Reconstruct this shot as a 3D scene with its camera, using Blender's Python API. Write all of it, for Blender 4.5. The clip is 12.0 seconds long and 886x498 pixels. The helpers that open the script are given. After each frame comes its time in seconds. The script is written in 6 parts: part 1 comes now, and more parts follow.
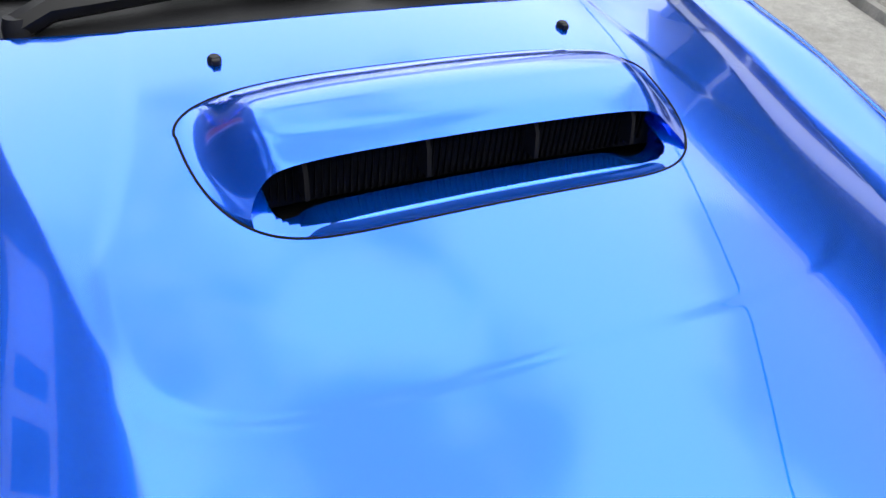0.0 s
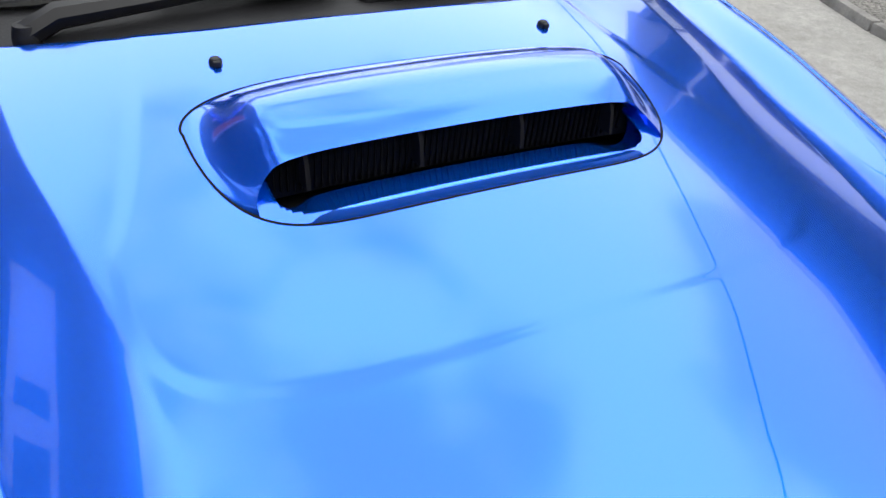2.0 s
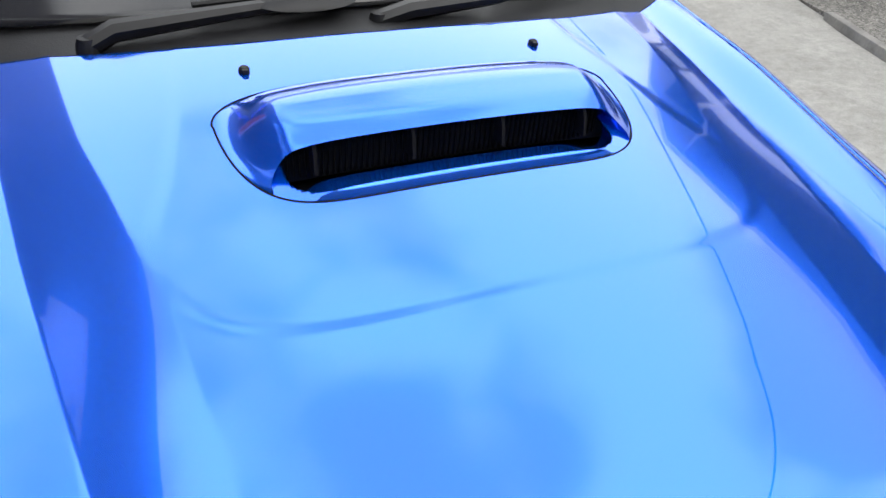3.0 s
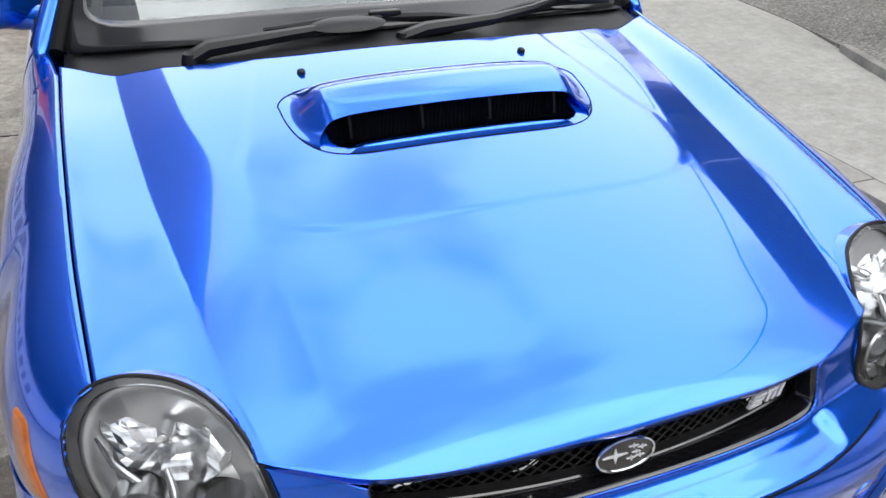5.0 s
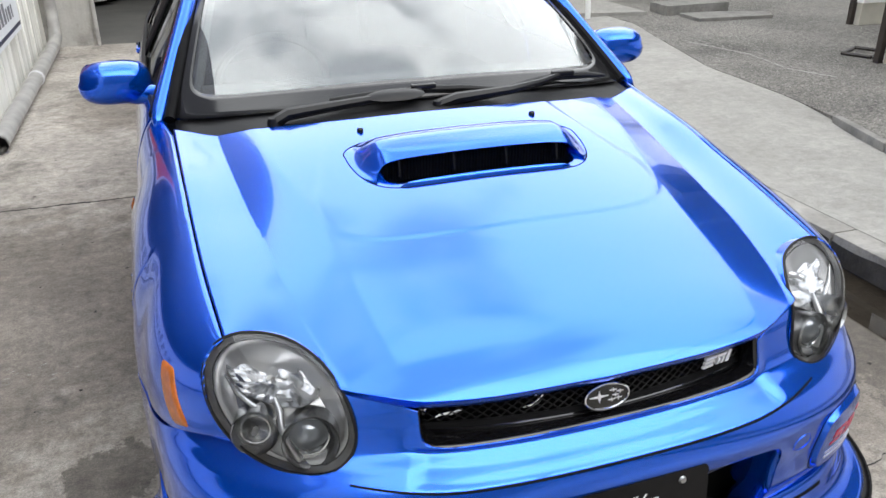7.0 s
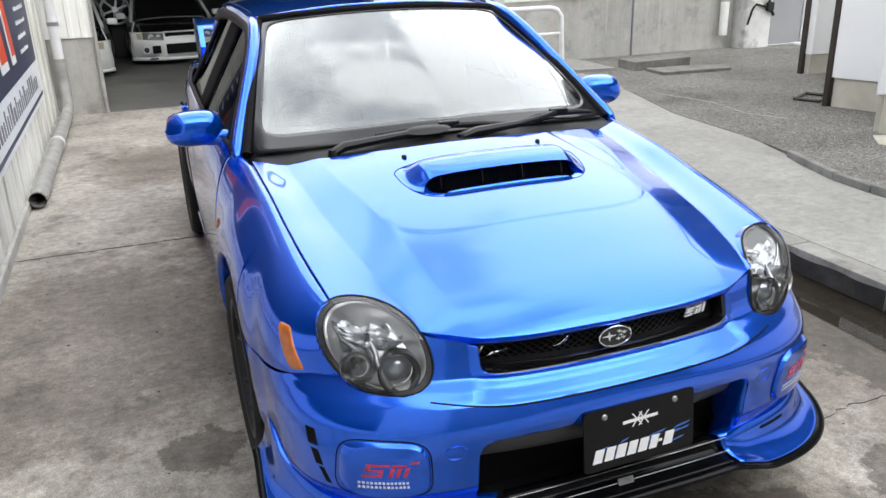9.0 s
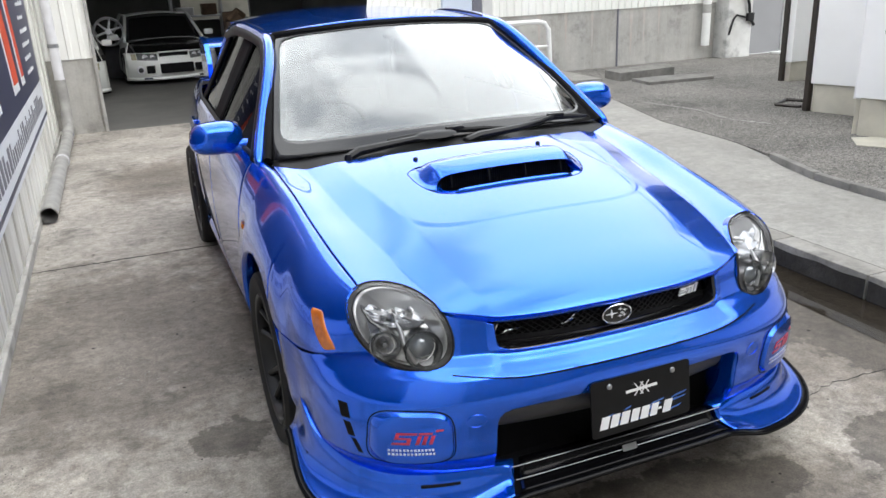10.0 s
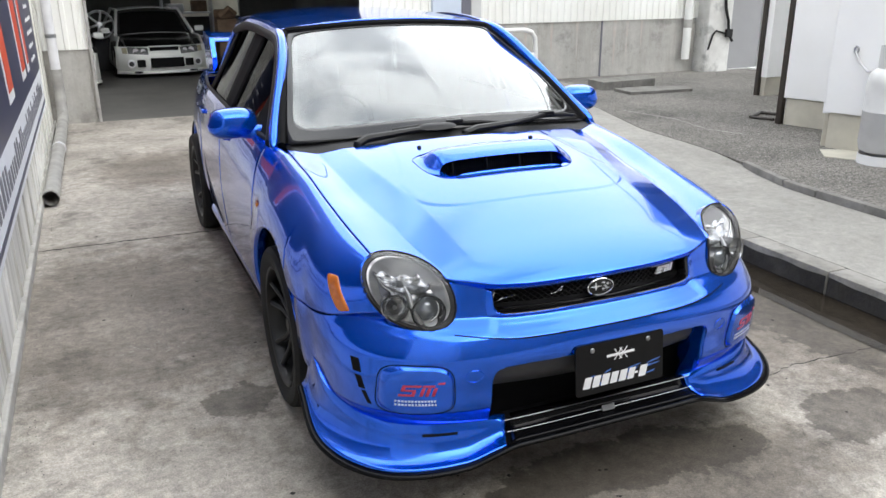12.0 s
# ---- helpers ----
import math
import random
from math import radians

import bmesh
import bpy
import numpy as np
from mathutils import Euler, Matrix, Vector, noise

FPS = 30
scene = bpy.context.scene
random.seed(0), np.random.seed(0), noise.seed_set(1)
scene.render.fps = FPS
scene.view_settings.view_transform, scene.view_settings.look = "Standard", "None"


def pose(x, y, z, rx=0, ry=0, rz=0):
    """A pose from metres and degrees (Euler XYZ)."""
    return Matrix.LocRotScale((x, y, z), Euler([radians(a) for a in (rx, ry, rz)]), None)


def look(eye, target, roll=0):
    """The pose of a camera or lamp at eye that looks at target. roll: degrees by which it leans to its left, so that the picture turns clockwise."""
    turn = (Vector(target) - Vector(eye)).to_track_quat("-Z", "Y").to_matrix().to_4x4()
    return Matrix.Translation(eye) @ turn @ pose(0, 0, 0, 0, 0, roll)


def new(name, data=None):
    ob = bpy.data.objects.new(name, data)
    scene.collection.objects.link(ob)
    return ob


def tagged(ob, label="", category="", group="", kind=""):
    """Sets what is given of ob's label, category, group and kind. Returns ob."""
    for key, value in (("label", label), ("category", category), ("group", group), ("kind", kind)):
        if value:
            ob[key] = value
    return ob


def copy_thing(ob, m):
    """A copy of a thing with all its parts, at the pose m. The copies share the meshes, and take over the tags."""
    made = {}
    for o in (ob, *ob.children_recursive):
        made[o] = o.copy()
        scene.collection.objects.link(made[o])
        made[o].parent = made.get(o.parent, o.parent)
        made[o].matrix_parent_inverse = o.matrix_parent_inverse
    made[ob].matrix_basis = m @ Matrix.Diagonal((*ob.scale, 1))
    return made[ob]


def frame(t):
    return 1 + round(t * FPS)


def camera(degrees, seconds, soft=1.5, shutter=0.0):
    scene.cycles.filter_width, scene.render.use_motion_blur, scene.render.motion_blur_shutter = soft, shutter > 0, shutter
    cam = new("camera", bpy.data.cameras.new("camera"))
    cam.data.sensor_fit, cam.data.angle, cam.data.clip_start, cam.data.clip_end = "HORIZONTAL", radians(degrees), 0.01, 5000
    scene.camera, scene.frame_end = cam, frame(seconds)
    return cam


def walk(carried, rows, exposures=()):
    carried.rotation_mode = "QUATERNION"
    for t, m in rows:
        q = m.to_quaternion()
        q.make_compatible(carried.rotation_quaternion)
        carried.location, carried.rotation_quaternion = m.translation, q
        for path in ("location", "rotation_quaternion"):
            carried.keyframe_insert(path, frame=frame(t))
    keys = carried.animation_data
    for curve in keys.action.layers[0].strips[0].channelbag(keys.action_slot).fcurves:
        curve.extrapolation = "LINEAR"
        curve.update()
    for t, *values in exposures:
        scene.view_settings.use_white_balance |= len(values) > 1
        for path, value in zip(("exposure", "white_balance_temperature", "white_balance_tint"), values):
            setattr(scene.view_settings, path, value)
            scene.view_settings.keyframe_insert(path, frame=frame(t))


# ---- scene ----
cam = camera(58.35, 12.0)
# seconds, place in metres, turn in degrees; the car's front axle is the origin, y runs to its tail
PATH = [
    (0.0, -0.4136, -0.8076, 1.3795, 52.49, -5.31, -25.34),
    (0.5, -0.4142, -0.7987, 1.3794, 52.09, -5.30, -25.82),
    (1.0, -0.4213, -0.7962, 1.3731, 52.48, -5.17, -26.53),
    (1.5, -0.4369, -0.8056, 1.3780, 52.64, -5.00, -27.32),
    (2.0, -0.4487, -0.8578, 1.3918, 53.18, -4.83, -26.96),
    (2.5, -0.4553, -0.9418, 1.4108, 54.58, -4.92, -26.05),
    (3.0, -0.4625, -1.0312, 1.4309, 55.25, -4.12, -24.07),
    (5.0, -0.5399, -1.4678, 1.4744, 59.35, -0.96, -20.75),
    (5.5, -0.5538, -1.5592, 1.5006, 61.33, 0.20, -19.74),
    (6.0, -0.5820, -1.6574, 1.5064, 63.01, 0.32, -19.03),
    (6.5, -0.6180, -1.7870, 1.5303, 63.36, 0.52, -18.55),
    (7.0, -0.6971, -1.8821, 1.5465, 65.22, 0.26, -19.08),
    (9.0, -1.0399, -2.3365, 1.5808, 69.59, 1.55, -21.34),
    (9.5, -1.0961, -2.4400, 1.5826, 69.19, 1.67, -21.57),
    (10.0, -1.1885, -2.5090, 1.5865, 70.65, 2.45, -22.49),
    (10.5, -1.2936, -2.5910, 1.5817, 71.26, 1.82, -23.37),
    (11.0, -1.3631, -2.6575, 1.5734, 69.87, 1.26, -24.01),
    (11.5, -1.3681, -2.6855, 1.5757, 70.36, 0.90, -23.83),
    (12.0, -1.3698, -2.7309, 1.5830, 71.08, 0.35, -23.51),
]
walk(cam, [(t, pose(*p)) for t, *p in PATH])

# ---- daylight: bright broken cloud, a veiled sun high behind the shed ----
SUN_ELEV, SUN_TURN = 46, 155
world = bpy.data.worlds.new("world")
scene.world = world
world.use_nodes = True
wn, wl = world.node_tree.nodes, world.node_tree.links
wn.clear()
sky = wn.new("ShaderNodeTexSky")
sky.sky_type, sky.sun_disc = "NISHITA", False
sky.sun_elevation, sky.sun_rotation = radians(SUN_ELEV), radians(SUN_TURN)
coord = wn.new("ShaderNodeTexCoord")
stretch = wn.new("ShaderNodeMapping")
stretch.inputs["Scale"].default_value = (1.0, 1.0, 1.9)
stretch.inputs["Location"].default_value = (-1.197, 1.222, -8.338)
cloud = wn.new("ShaderNodeTexNoise")
cloud.inputs["Scale"].default_value, cloud.inputs["Detail"].default_value = 2.0, 6.0
cloud.inputs["Roughness"].default_value = 0.50
cover = wn.new("ShaderNodeValToRGB")
cover.color_ramp.elements[0].position, cover.color_ramp.elements[1].position = 0.42, 0.60
cover.color_ramp.elements[0].color = (0.53, 0.53, 0.53, 1)
middle = cover.color_ramp.elements.new(0.50)
middle.color = (0.73, 0.73, 0.73, 1)
cover.color_ramp.elements[1].color = (1, 1, 1, 1)
dim = wn.new("ShaderNodeMix")
dim.data_type, dim.blend_type = "RGBA", "MULTIPLY"
dim.inputs["Factor"].default_value = 1.0
dim.inputs[7].default_value = (0.21, 0.21, 0.21, 1)
mixed = wn.new("ShaderNodeMix")
mixed.data_type = "RGBA"
mixed.inputs[7].default_value = (3.3, 3.4, 3.5, 1)
back = wn.new("ShaderNodeBackground")
back.inputs["Strength"].default_value = 1.0
out = wn.new("ShaderNodeOutputWorld")
wl.new(coord.outputs["Generated"], stretch.inputs["Vector"])
wl.new(stretch.outputs["Vector"], cloud.inputs["Vector"])
wl.new(cloud.outputs["Fac"], cover.inputs["Fac"])
wl.new(sky.outputs["Color"], dim.inputs[6])
wl.new(cover.outputs["Color"], mixed.inputs["Factor"])
wl.new(dim.outputs[2], mixed.inputs[6])
# an overcast sky is about three times as bright overhead as at the skyline
parts = wn.new("ShaderNodeSeparateXYZ")
rise = wn.new("ShaderNodeMapRange")
rise.inputs["From Min"].default_value, rise.inputs["From Max"].default_value = 0.0, 1.0
rise.inputs["To Min"].default_value, rise.inputs["To Max"].default_value = 0.82, 1.0
wl.new(coord.outputs["Generated"], parts.inputs["Vector"])
wl.new(parts.outputs["Z"], rise.inputs["Value"])
graded = wn.new("ShaderNodeMix")
graded.data_type, graded.blend_type = "RGBA", "MULTIPLY"
graded.inputs["Factor"].default_value = 1.0
wl.new(mixed.outputs[2], graded.inputs[6])
wl.new(rise.outputs["Result"], graded.inputs[7])
wl.new(graded.outputs[2], back.inputs["Color"])
wl.new(back.outputs["Background"], out.inputs["Surface"])

sun = new("sun", bpy.data.lights.new("sun", "SUN"))
sun.data.energy, sun.data.angle, sun.data.color = 1.0, radians(50), (1.0, 0.95, 0.88)
az = radians(SUN_TURN)
sun.matrix_world = look((30 * math.sin(az), 30 * math.cos(az), 30 * math.tan(radians(SUN_ELEV))), (0, 0, 0))
scene.view_settings.exposure = 0.14


# ---- materials ----
def mat(name, color, rough=0.5, metal=0.0, coat=0.0, vary=0.0, scale=4.0, tone=None, bump=0.0, bump_scale=60.0,
        fine=0.0, rough_vary=0.0, stain=0.0, stain_scale=3.0, spec=0.5, coat_rough=0.02, island=0.0):
    """A surface with a base colour, two scales of colour change, wear in the gloss, and fine relief."""
    m = bpy.data.materials.new(name)
    m.use_nodes = True
    n, l = m.node_tree.nodes, m.node_tree.links
    b = n["Principled BSDF"]
    b.inputs["Base Color"].default_value = (*color, 1)
    b.inputs["Roughness"].default_value, b.inputs["Metallic"].default_value = rough, metal
    b.inputs["Coat Weight"].default_value, b.inputs["Coat Roughness"].default_value = coat, coat_rough
    b.inputs["Specular IOR Level"].default_value = spec
    co = n.new("ShaderNodeTexCoord")
    if vary or fine:
        big = n.new("ShaderNodeTexNoise")
        big.inputs["Scale"].default_value, big.inputs["Detail"].default_value = scale, 6
        l.new(co.outputs["Object"], big.inputs["Vector"])
        ramp = n.new("ShaderNodeValToRGB")
        ramp.color_ramp.elements[0].position, ramp.color_ramp.elements[1].position = 0.32, 0.68
        dark = tone or tuple(c * (1 - vary) for c in color)
        ramp.color_ramp.elements[0].color, ramp.color_ramp.elements[1].color = (*dark, 1), (*color, 1)
        l.new(big.outputs["Fac"], ramp.inputs["Fac"])
        last = ramp.outputs["Color"]
        if fine:
            small = n.new("ShaderNodeTexNoise")
            small.inputs["Scale"].default_value, small.inputs["Detail"].default_value = bump_scale * 0.12, 9
            small.inputs["Roughness"].default_value = 0.82
            l.new(co.outputs["Object"], small.inputs["Vector"])
            grain = n.new("ShaderNodeMapRange")
            grain.inputs["From Min"].default_value, grain.inputs["From Max"].default_value = 0.3, 0.7
            grain.inputs["To Min"].default_value, grain.inputs["To Max"].default_value = 1 - fine, 1 + fine
            l.new(small.outputs["Fac"], grain.inputs["Value"])
            mul = n.new("ShaderNodeMix")
            mul.data_type, mul.blend_type = "RGBA", "MULTIPLY"
            mul.inputs["Factor"].default_value = 1.0
            l.new(last, mul.inputs[6])
            l.new(grain.outputs["Result"], mul.inputs[7])
            last = mul.outputs[2]
        if stain:
            spots = n.new("ShaderNodeTexNoise")
            spots.inputs["Scale"].default_value, spots.inputs["Detail"].default_value = stain_scale, 9
            spots.inputs["Roughness"].default_value = 0.72
            l.new(co.outputs["Object"], spots.inputs["Vector"])
            edge_ = n.new("ShaderNodeMapRange")
            edge_.inputs["From Min"].default_value, edge_.inputs["From Max"].default_value = 0.52, 0.66
            edge_.inputs["To Min"].default_value, edge_.inputs["To Max"].default_value = 1.0, 1 - stain
            l.new(spots.outputs["Fac"], edge_.inputs["Value"])
            soil = n.new("ShaderNodeMix")
            soil.data_type, soil.blend_type = "RGBA", "MULTIPLY"
            soil.inputs["Factor"].default_value = 1.0
            l.new(last, soil.inputs[6])
            l.new(edge_.outputs["Result"], soil.inputs[7])
            last = soil.outputs[2]
        l.new(last, b.inputs["Base Color"])
        if rough_vary:
            rr = n.new("ShaderNodeMapRange")
            rr.inputs["To Min"].default_value, rr.inputs["To Max"].default_value = rough - rough_vary, rough + rough_vary
            l.new(big.outputs["Fac"], rr.inputs["Value"])
            l.new(rr.outputs["Result"], b.inputs["Roughness"])
    if bump:
        rel = n.new("ShaderNodeTexNoise")
        rel.inputs["Scale"].default_value, rel.inputs["Detail"].default_value = bump_scale, 5
        l.new(co.outputs["Object"], rel.inputs["Vector"])
        bp = n.new("ShaderNodeBump")
        bp.inputs["Strength"].default_value, bp.inputs["Distance"].default_value = 1.0, bump
        l.new(rel.outputs["Fac"], bp.inputs["Height"])
        l.new(bp.outputs["Normal"], b.inputs["Normal"])
    return m


def add_dark_patches(m, blobs, base, wet_rough=0.35, soft=0.10):
    """Dark patches with ragged edges: (x, y, half width, half depth) each; damp ones are also smoother than the dry
    surface.
    """
    n, l = m.node_tree.nodes, m.node_tree.links
    b = n["Principled BSDF"]
    co = n.new("ShaderNodeTexCoord")
    last = None
    for x, y, rx, ry in blobs:
        mp = n.new("ShaderNodeMapping")
        mp.vector_type = "POINT"
        mp.inputs["Scale"].default_value = (1 / rx, 1 / ry, 0.0)
        mp.inputs["Location"].default_value = (-x / rx, -y / ry, 0.0)
        ln = n.new("ShaderNodeVectorMath")
        ln.operation = "LENGTH"
        l.new(co.outputs["Object"], mp.inputs["Vector"])
        l.new(mp.outputs["Vector"], ln.inputs[0])
        if last is None:
            last = ln.outputs["Value"]
        else:
            mn = n.new("ShaderNodeMath")
            mn.operation = "MINIMUM"
            l.new(last, mn.inputs[0])
            l.new(ln.outputs["Value"], mn.inputs[1])
            last = mn.outputs["Value"]
    nz = n.new("ShaderNodeTexNoise")
    nz.inputs["Scale"].default_value, nz.inputs["Detail"].default_value, nz.inputs["Roughness"].default_value = 7.0, 10, 0.7
    l.new(co.outputs["Object"], nz.inputs["Vector"])
    mad = n.new("ShaderNodeMath")
    mad.operation = "MULTIPLY_ADD"
    mad.inputs[1].default_value = 1.9
    l.new(nz.outputs["Fac"], mad.inputs[0])
    l.new(last, mad.inputs[2])
    mask = n.new("ShaderNodeMapRange")
    mask.inputs["From Min"].default_value, mask.inputs["From Max"].default_value = 1.93 - soft / 2, 1.93 + soft / 2
    mask.inputs["To Min"].default_value, mask.inputs["To Max"].default_value = 1.0, 0.0
    l.new(mad.outputs["Value"], mask.inputs["Value"])
    dry = b.inputs["Base Color"].links[0].from_socket
    mx = n.new("ShaderNodeMix")
    mx.data_type, mx.blend_type = "RGBA", "MULTIPLY"
    mx.inputs[7].default_value = (*base, 1)
    l.new(mask.outputs["Result"], mx.inputs["Factor"])
    l.new(dry, mx.inputs[6])
    l.new(mx.outputs[2], b.inputs["Base Color"])
    if wet_rough > 0.7:
        return
    rg = n.new("ShaderNodeMapRange")
    rg.inputs["To Min"].default_value, rg.inputs["To Max"].default_value = 0.82, wet_rough
    l.new(mask.outputs["Result"], rg.inputs["Value"])
    l.new(rg.outputs["Result"], b.inputs["Roughness"])


def add_streaks(m, base, wide=9.0):
    """Rain runs: narrow upright streaks, darker than the wall."""
    n, l = m.node_tree.nodes, m.node_tree.links
    b = n["Principled BSDF"]
    co, mp, nz = n.new("ShaderNodeTexCoord"), n.new("ShaderNodeMapping"), n.new("ShaderNodeTexNoise")
    mp.inputs["Scale"].default_value = (wide, wide, 0.5)
    nz.inputs["Scale"].default_value, nz.inputs["Detail"].default_value, nz.inputs["Roughness"].default_value = 1.0, 7, 0.65
    l.new(co.outputs["Object"], mp.inputs["Vector"])
    l.new(mp.outputs["Vector"], nz.inputs["Vector"])
    rg = n.new("ShaderNodeMapRange")
    rg.inputs["From Min"].default_value, rg.inputs["From Max"].default_value = 0.46, 0.68
    l.new(nz.outputs["Fac"], rg.inputs["Value"])
    dry = b.inputs["Base Color"].links[0].from_socket
    mx = n.new("ShaderNodeMix")
    mx.data_type, mx.blend_type = "RGBA", "MULTIPLY"
    mx.inputs[7].default_value = (*base, 1)
    l.new(rg.outputs["Result"], mx.inputs["Factor"])
    l.new(dry, mx.inputs[6])
    l.new(mx.outputs[2], b.inputs["Base Color"])


def add_speckle(m, scale, low, high):
    """Mixed stones: every small cell takes its own lightness."""
    n, l = m.node_tree.nodes, m.node_tree.links
    b = n["Principled BSDF"]
    co, cells, rg, mx = n.new("ShaderNodeTexCoord"), n.new("ShaderNodeTexVoronoi"), n.new("ShaderNodeMapRange"), n.new("ShaderNodeMix")
    cells.inputs["Scale"].default_value = scale
    l.new(co.outputs["Object"], cells.inputs["Vector"])
    split = n.new("ShaderNodeSeparateColor")
    l.new(cells.outputs["Color"], split.inputs["Color"])
    rg.inputs["To Min"].default_value, rg.inputs["To Max"].default_value = low, high
    l.new(split.outputs[0], rg.inputs["Value"])
    mx.data_type, mx.blend_type = "RGBA", "MULTIPLY"
    mx.inputs["Factor"].default_value = 1.0
    l.new(b.inputs["Base Color"].links[0].from_socket, mx.inputs[6])
    l.new(rg.outputs["Result"], mx.inputs[7])
    l.new(mx.outputs[2], b.inputs["Base Color"])


def clear(name, tint=(1, 1, 1), ior=1.5, rough=0.0, haze=0.0):
    """Thin clear sheet: what is behind shows, with the gloss of its front."""
    m = bpy.data.materials.new(name)
    m.use_nodes = True
    n, l = m.node_tree.nodes, m.node_tree.links
    n.clear()
    o = n.new("ShaderNodeOutputMaterial")
    tr, gl, mx, fr = n.new("ShaderNodeBsdfTransparent"), n.new("ShaderNodeBsdfGlossy"), n.new("ShaderNodeMixShader"), n.new("ShaderNodeFresnel")
    tr.inputs["Color"].default_value = (*tint, 1)
    gl.inputs["Roughness"].default_value = rough
    fr.inputs["IOR"].default_value = ior
    l.new(fr.outputs["Fac"], mx.inputs["Fac"])
    if haze:
        df, hz_mix = n.new("ShaderNodeBsdfDiffuse"), n.new("ShaderNodeMixShader")
        df.inputs["Color"].default_value = (0.86, 0.87, 0.88, 1)
        hz_mix.inputs["Fac"].default_value = haze
        l.new(tr.outputs["BSDF"], hz_mix.inputs[1])
        l.new(df.outputs["BSDF"], hz_mix.inputs[2])
        l.new(hz_mix.outputs["Shader"], mx.inputs[1])
    else:
        l.new(tr.outputs["BSDF"], mx.inputs[1])
    l.new(gl.outputs["BSDF"], mx.inputs[2])
    l.new(mx.outputs["Shader"], o.inputs["Surface"])
    return m


M_PAINT = mat("blue_metallic_paint", (0.0, 0.124, 0.84), 0.15, 0.78, 1.0, vary=0.05, scale=900.0, coat_rough=0.0)
M_PAINT.node_tree.nodes["Principled BSDF"].inputs["Coat IOR"].default_value = 1.49
M_BLACK = mat("black_gloss_plastic", (0.006, 0.006, 0.007), 0.12, 0, 0.6, vary=0.3, scale=8)
M_TRIM = mat("black_rubber_trim", (0.010, 0.010, 0.011), 0.55, spec=0.28, vary=0.3, scale=20, bump=0.0005, bump_scale=300)
M_WIPER = mat("satin_black_metal", (0.009, 0.009, 0.010), 0.38, spec=0.28, vary=0.3, scale=30)
# near black for matt black parts, and as painted shade in openings
M_VOID = mat("matt_black_and_cavity_shade", (0.008, 0.008, 0.009), 0.85, spec=0.15, vary=0.4, scale=12)
# fin colour holds the shade inside the scoop mouth
M_CORE = mat("shade_black_fins", (0.005, 0.005, 0.005), 0.9, 0.0, spec=0.08, vary=0.5, scale=25)
M_BEAM = mat("grey_textured_plastic", (0.065, 0.066, 0.07), 0.55, vary=0.3, scale=10, bump=0.0004, bump_scale=500)
M_TYRE = mat("worn_tyre_rubber", (0.014, 0.0135, 0.013), 0.85, vary=0.4, scale=10, bump=0.001, bump_scale=90)
M_RIM = mat("satin_black_alloy", (0.008, 0.0085, 0.010), 0.36, 0.2, 0.1, vary=0.3, scale=14)
M_PROJECTOR = mat("grey_projector_glass", (0.30, 0.325, 0.36), 0.05, 0.6, 1.0, vary=0.2, scale=40)
M_CHROME = mat("chrome", (0.82, 0.83, 0.85), 0.08, 1.0, vary=0.08, scale=20)
M_STEEL = mat("dull_steel", (0.45, 0.46, 0.47), 0.35, 1.0, vary=0.3, scale=25)
M_REFLECT = mat("mirrored_reflector", (0.42, 0.425, 0.435), 0.24, 1.0, vary=0.15, scale=45)
M_BOWL = mat("satin_lamp_housing", (0.55, 0.55, 0.56), 0.28, 0.8, vary=0.2, scale=30)
M_BEZEL = mat("smoked_grey_bezel", (0.42, 0.42, 0.425), 0.25, 0.6, vary=0.25, scale=20)
M_AMBER = mat("amber_lens", (0.62, 0.15, 0.006), 0.18, 0, 0.8, vary=0.3, scale=60, bump=0.002, bump_scale=250)
M_WHITE = mat("white_print", (0.8, 0.81, 0.83), 0.4, vary=0.06, scale=40)
M_PINK = mat("red_pink_decal", (0.62, 0.03, 0.07), 0.35, 0, 0.4, vary=0.08, scale=40)
M_PALEBLUE = mat("pale_blue_print", (0.06, 0.17, 0.55), 0.4, vary=0.2, scale=60)
M_PLATE = mat("matt_black_plate", (0.006, 0.006, 0.007), 0.42, spec=0.2, vary=0.3, scale=30)
M_CARBON = mat("black_lip_lacquer", (0.004, 0.004, 0.005), 0.20, 0, 0.0, spec=0.14, vary=0.4, scale=220)
M_DASH = mat("grey_dashboard_vinyl", (0.06, 0.06, 0.062), 0.7, vary=0.25, scale=9, bump=0.0006, bump_scale=250)
M_SEAT = mat("dark_seat_cloth", (0.03, 0.03, 0.036), 0.9, vary=0.3, scale=12, bump=0.001, bump_scale=200)
M_LINING = mat("pale_grey_lining", (0.42, 0.42, 0.41), 0.85, vary=0.15, scale=12)
M_GLASS = mat("car_glass", (0.86, 0.92, 0.90), 0.0)
glass_node = M_GLASS.node_tree.nodes["Principled BSDF"]
glass_node.inputs["Transmission Weight"].default_value, glass_node.inputs["IOR"].default_value = 1.0, 1.5
glass_node.inputs["Coat Weight"].default_value, glass_node.inputs["Coat IOR"].default_value = 1.0, 1.58
glass_node.inputs["Coat Roughness"].default_value = 0.0
M_SILVER = mat("silver_badge_metal", (0.80, 0.80, 0.82), 0.42, 0.35, vary=0.1, scale=60)
M_SIDEGLASS = clear("tinted_side_glass", (0.24, 0.26, 0.255), 1.12)
M_LENS = clear("clear_lamp_cover", (0.97, 0.975, 0.98), 1.46, haze=0.004)
M_FRIT = mat("black_glass_border", (0.012, 0.012, 0.013), 0.10, 0, 0.0, spec=0.5, vary=0.2, scale=10)

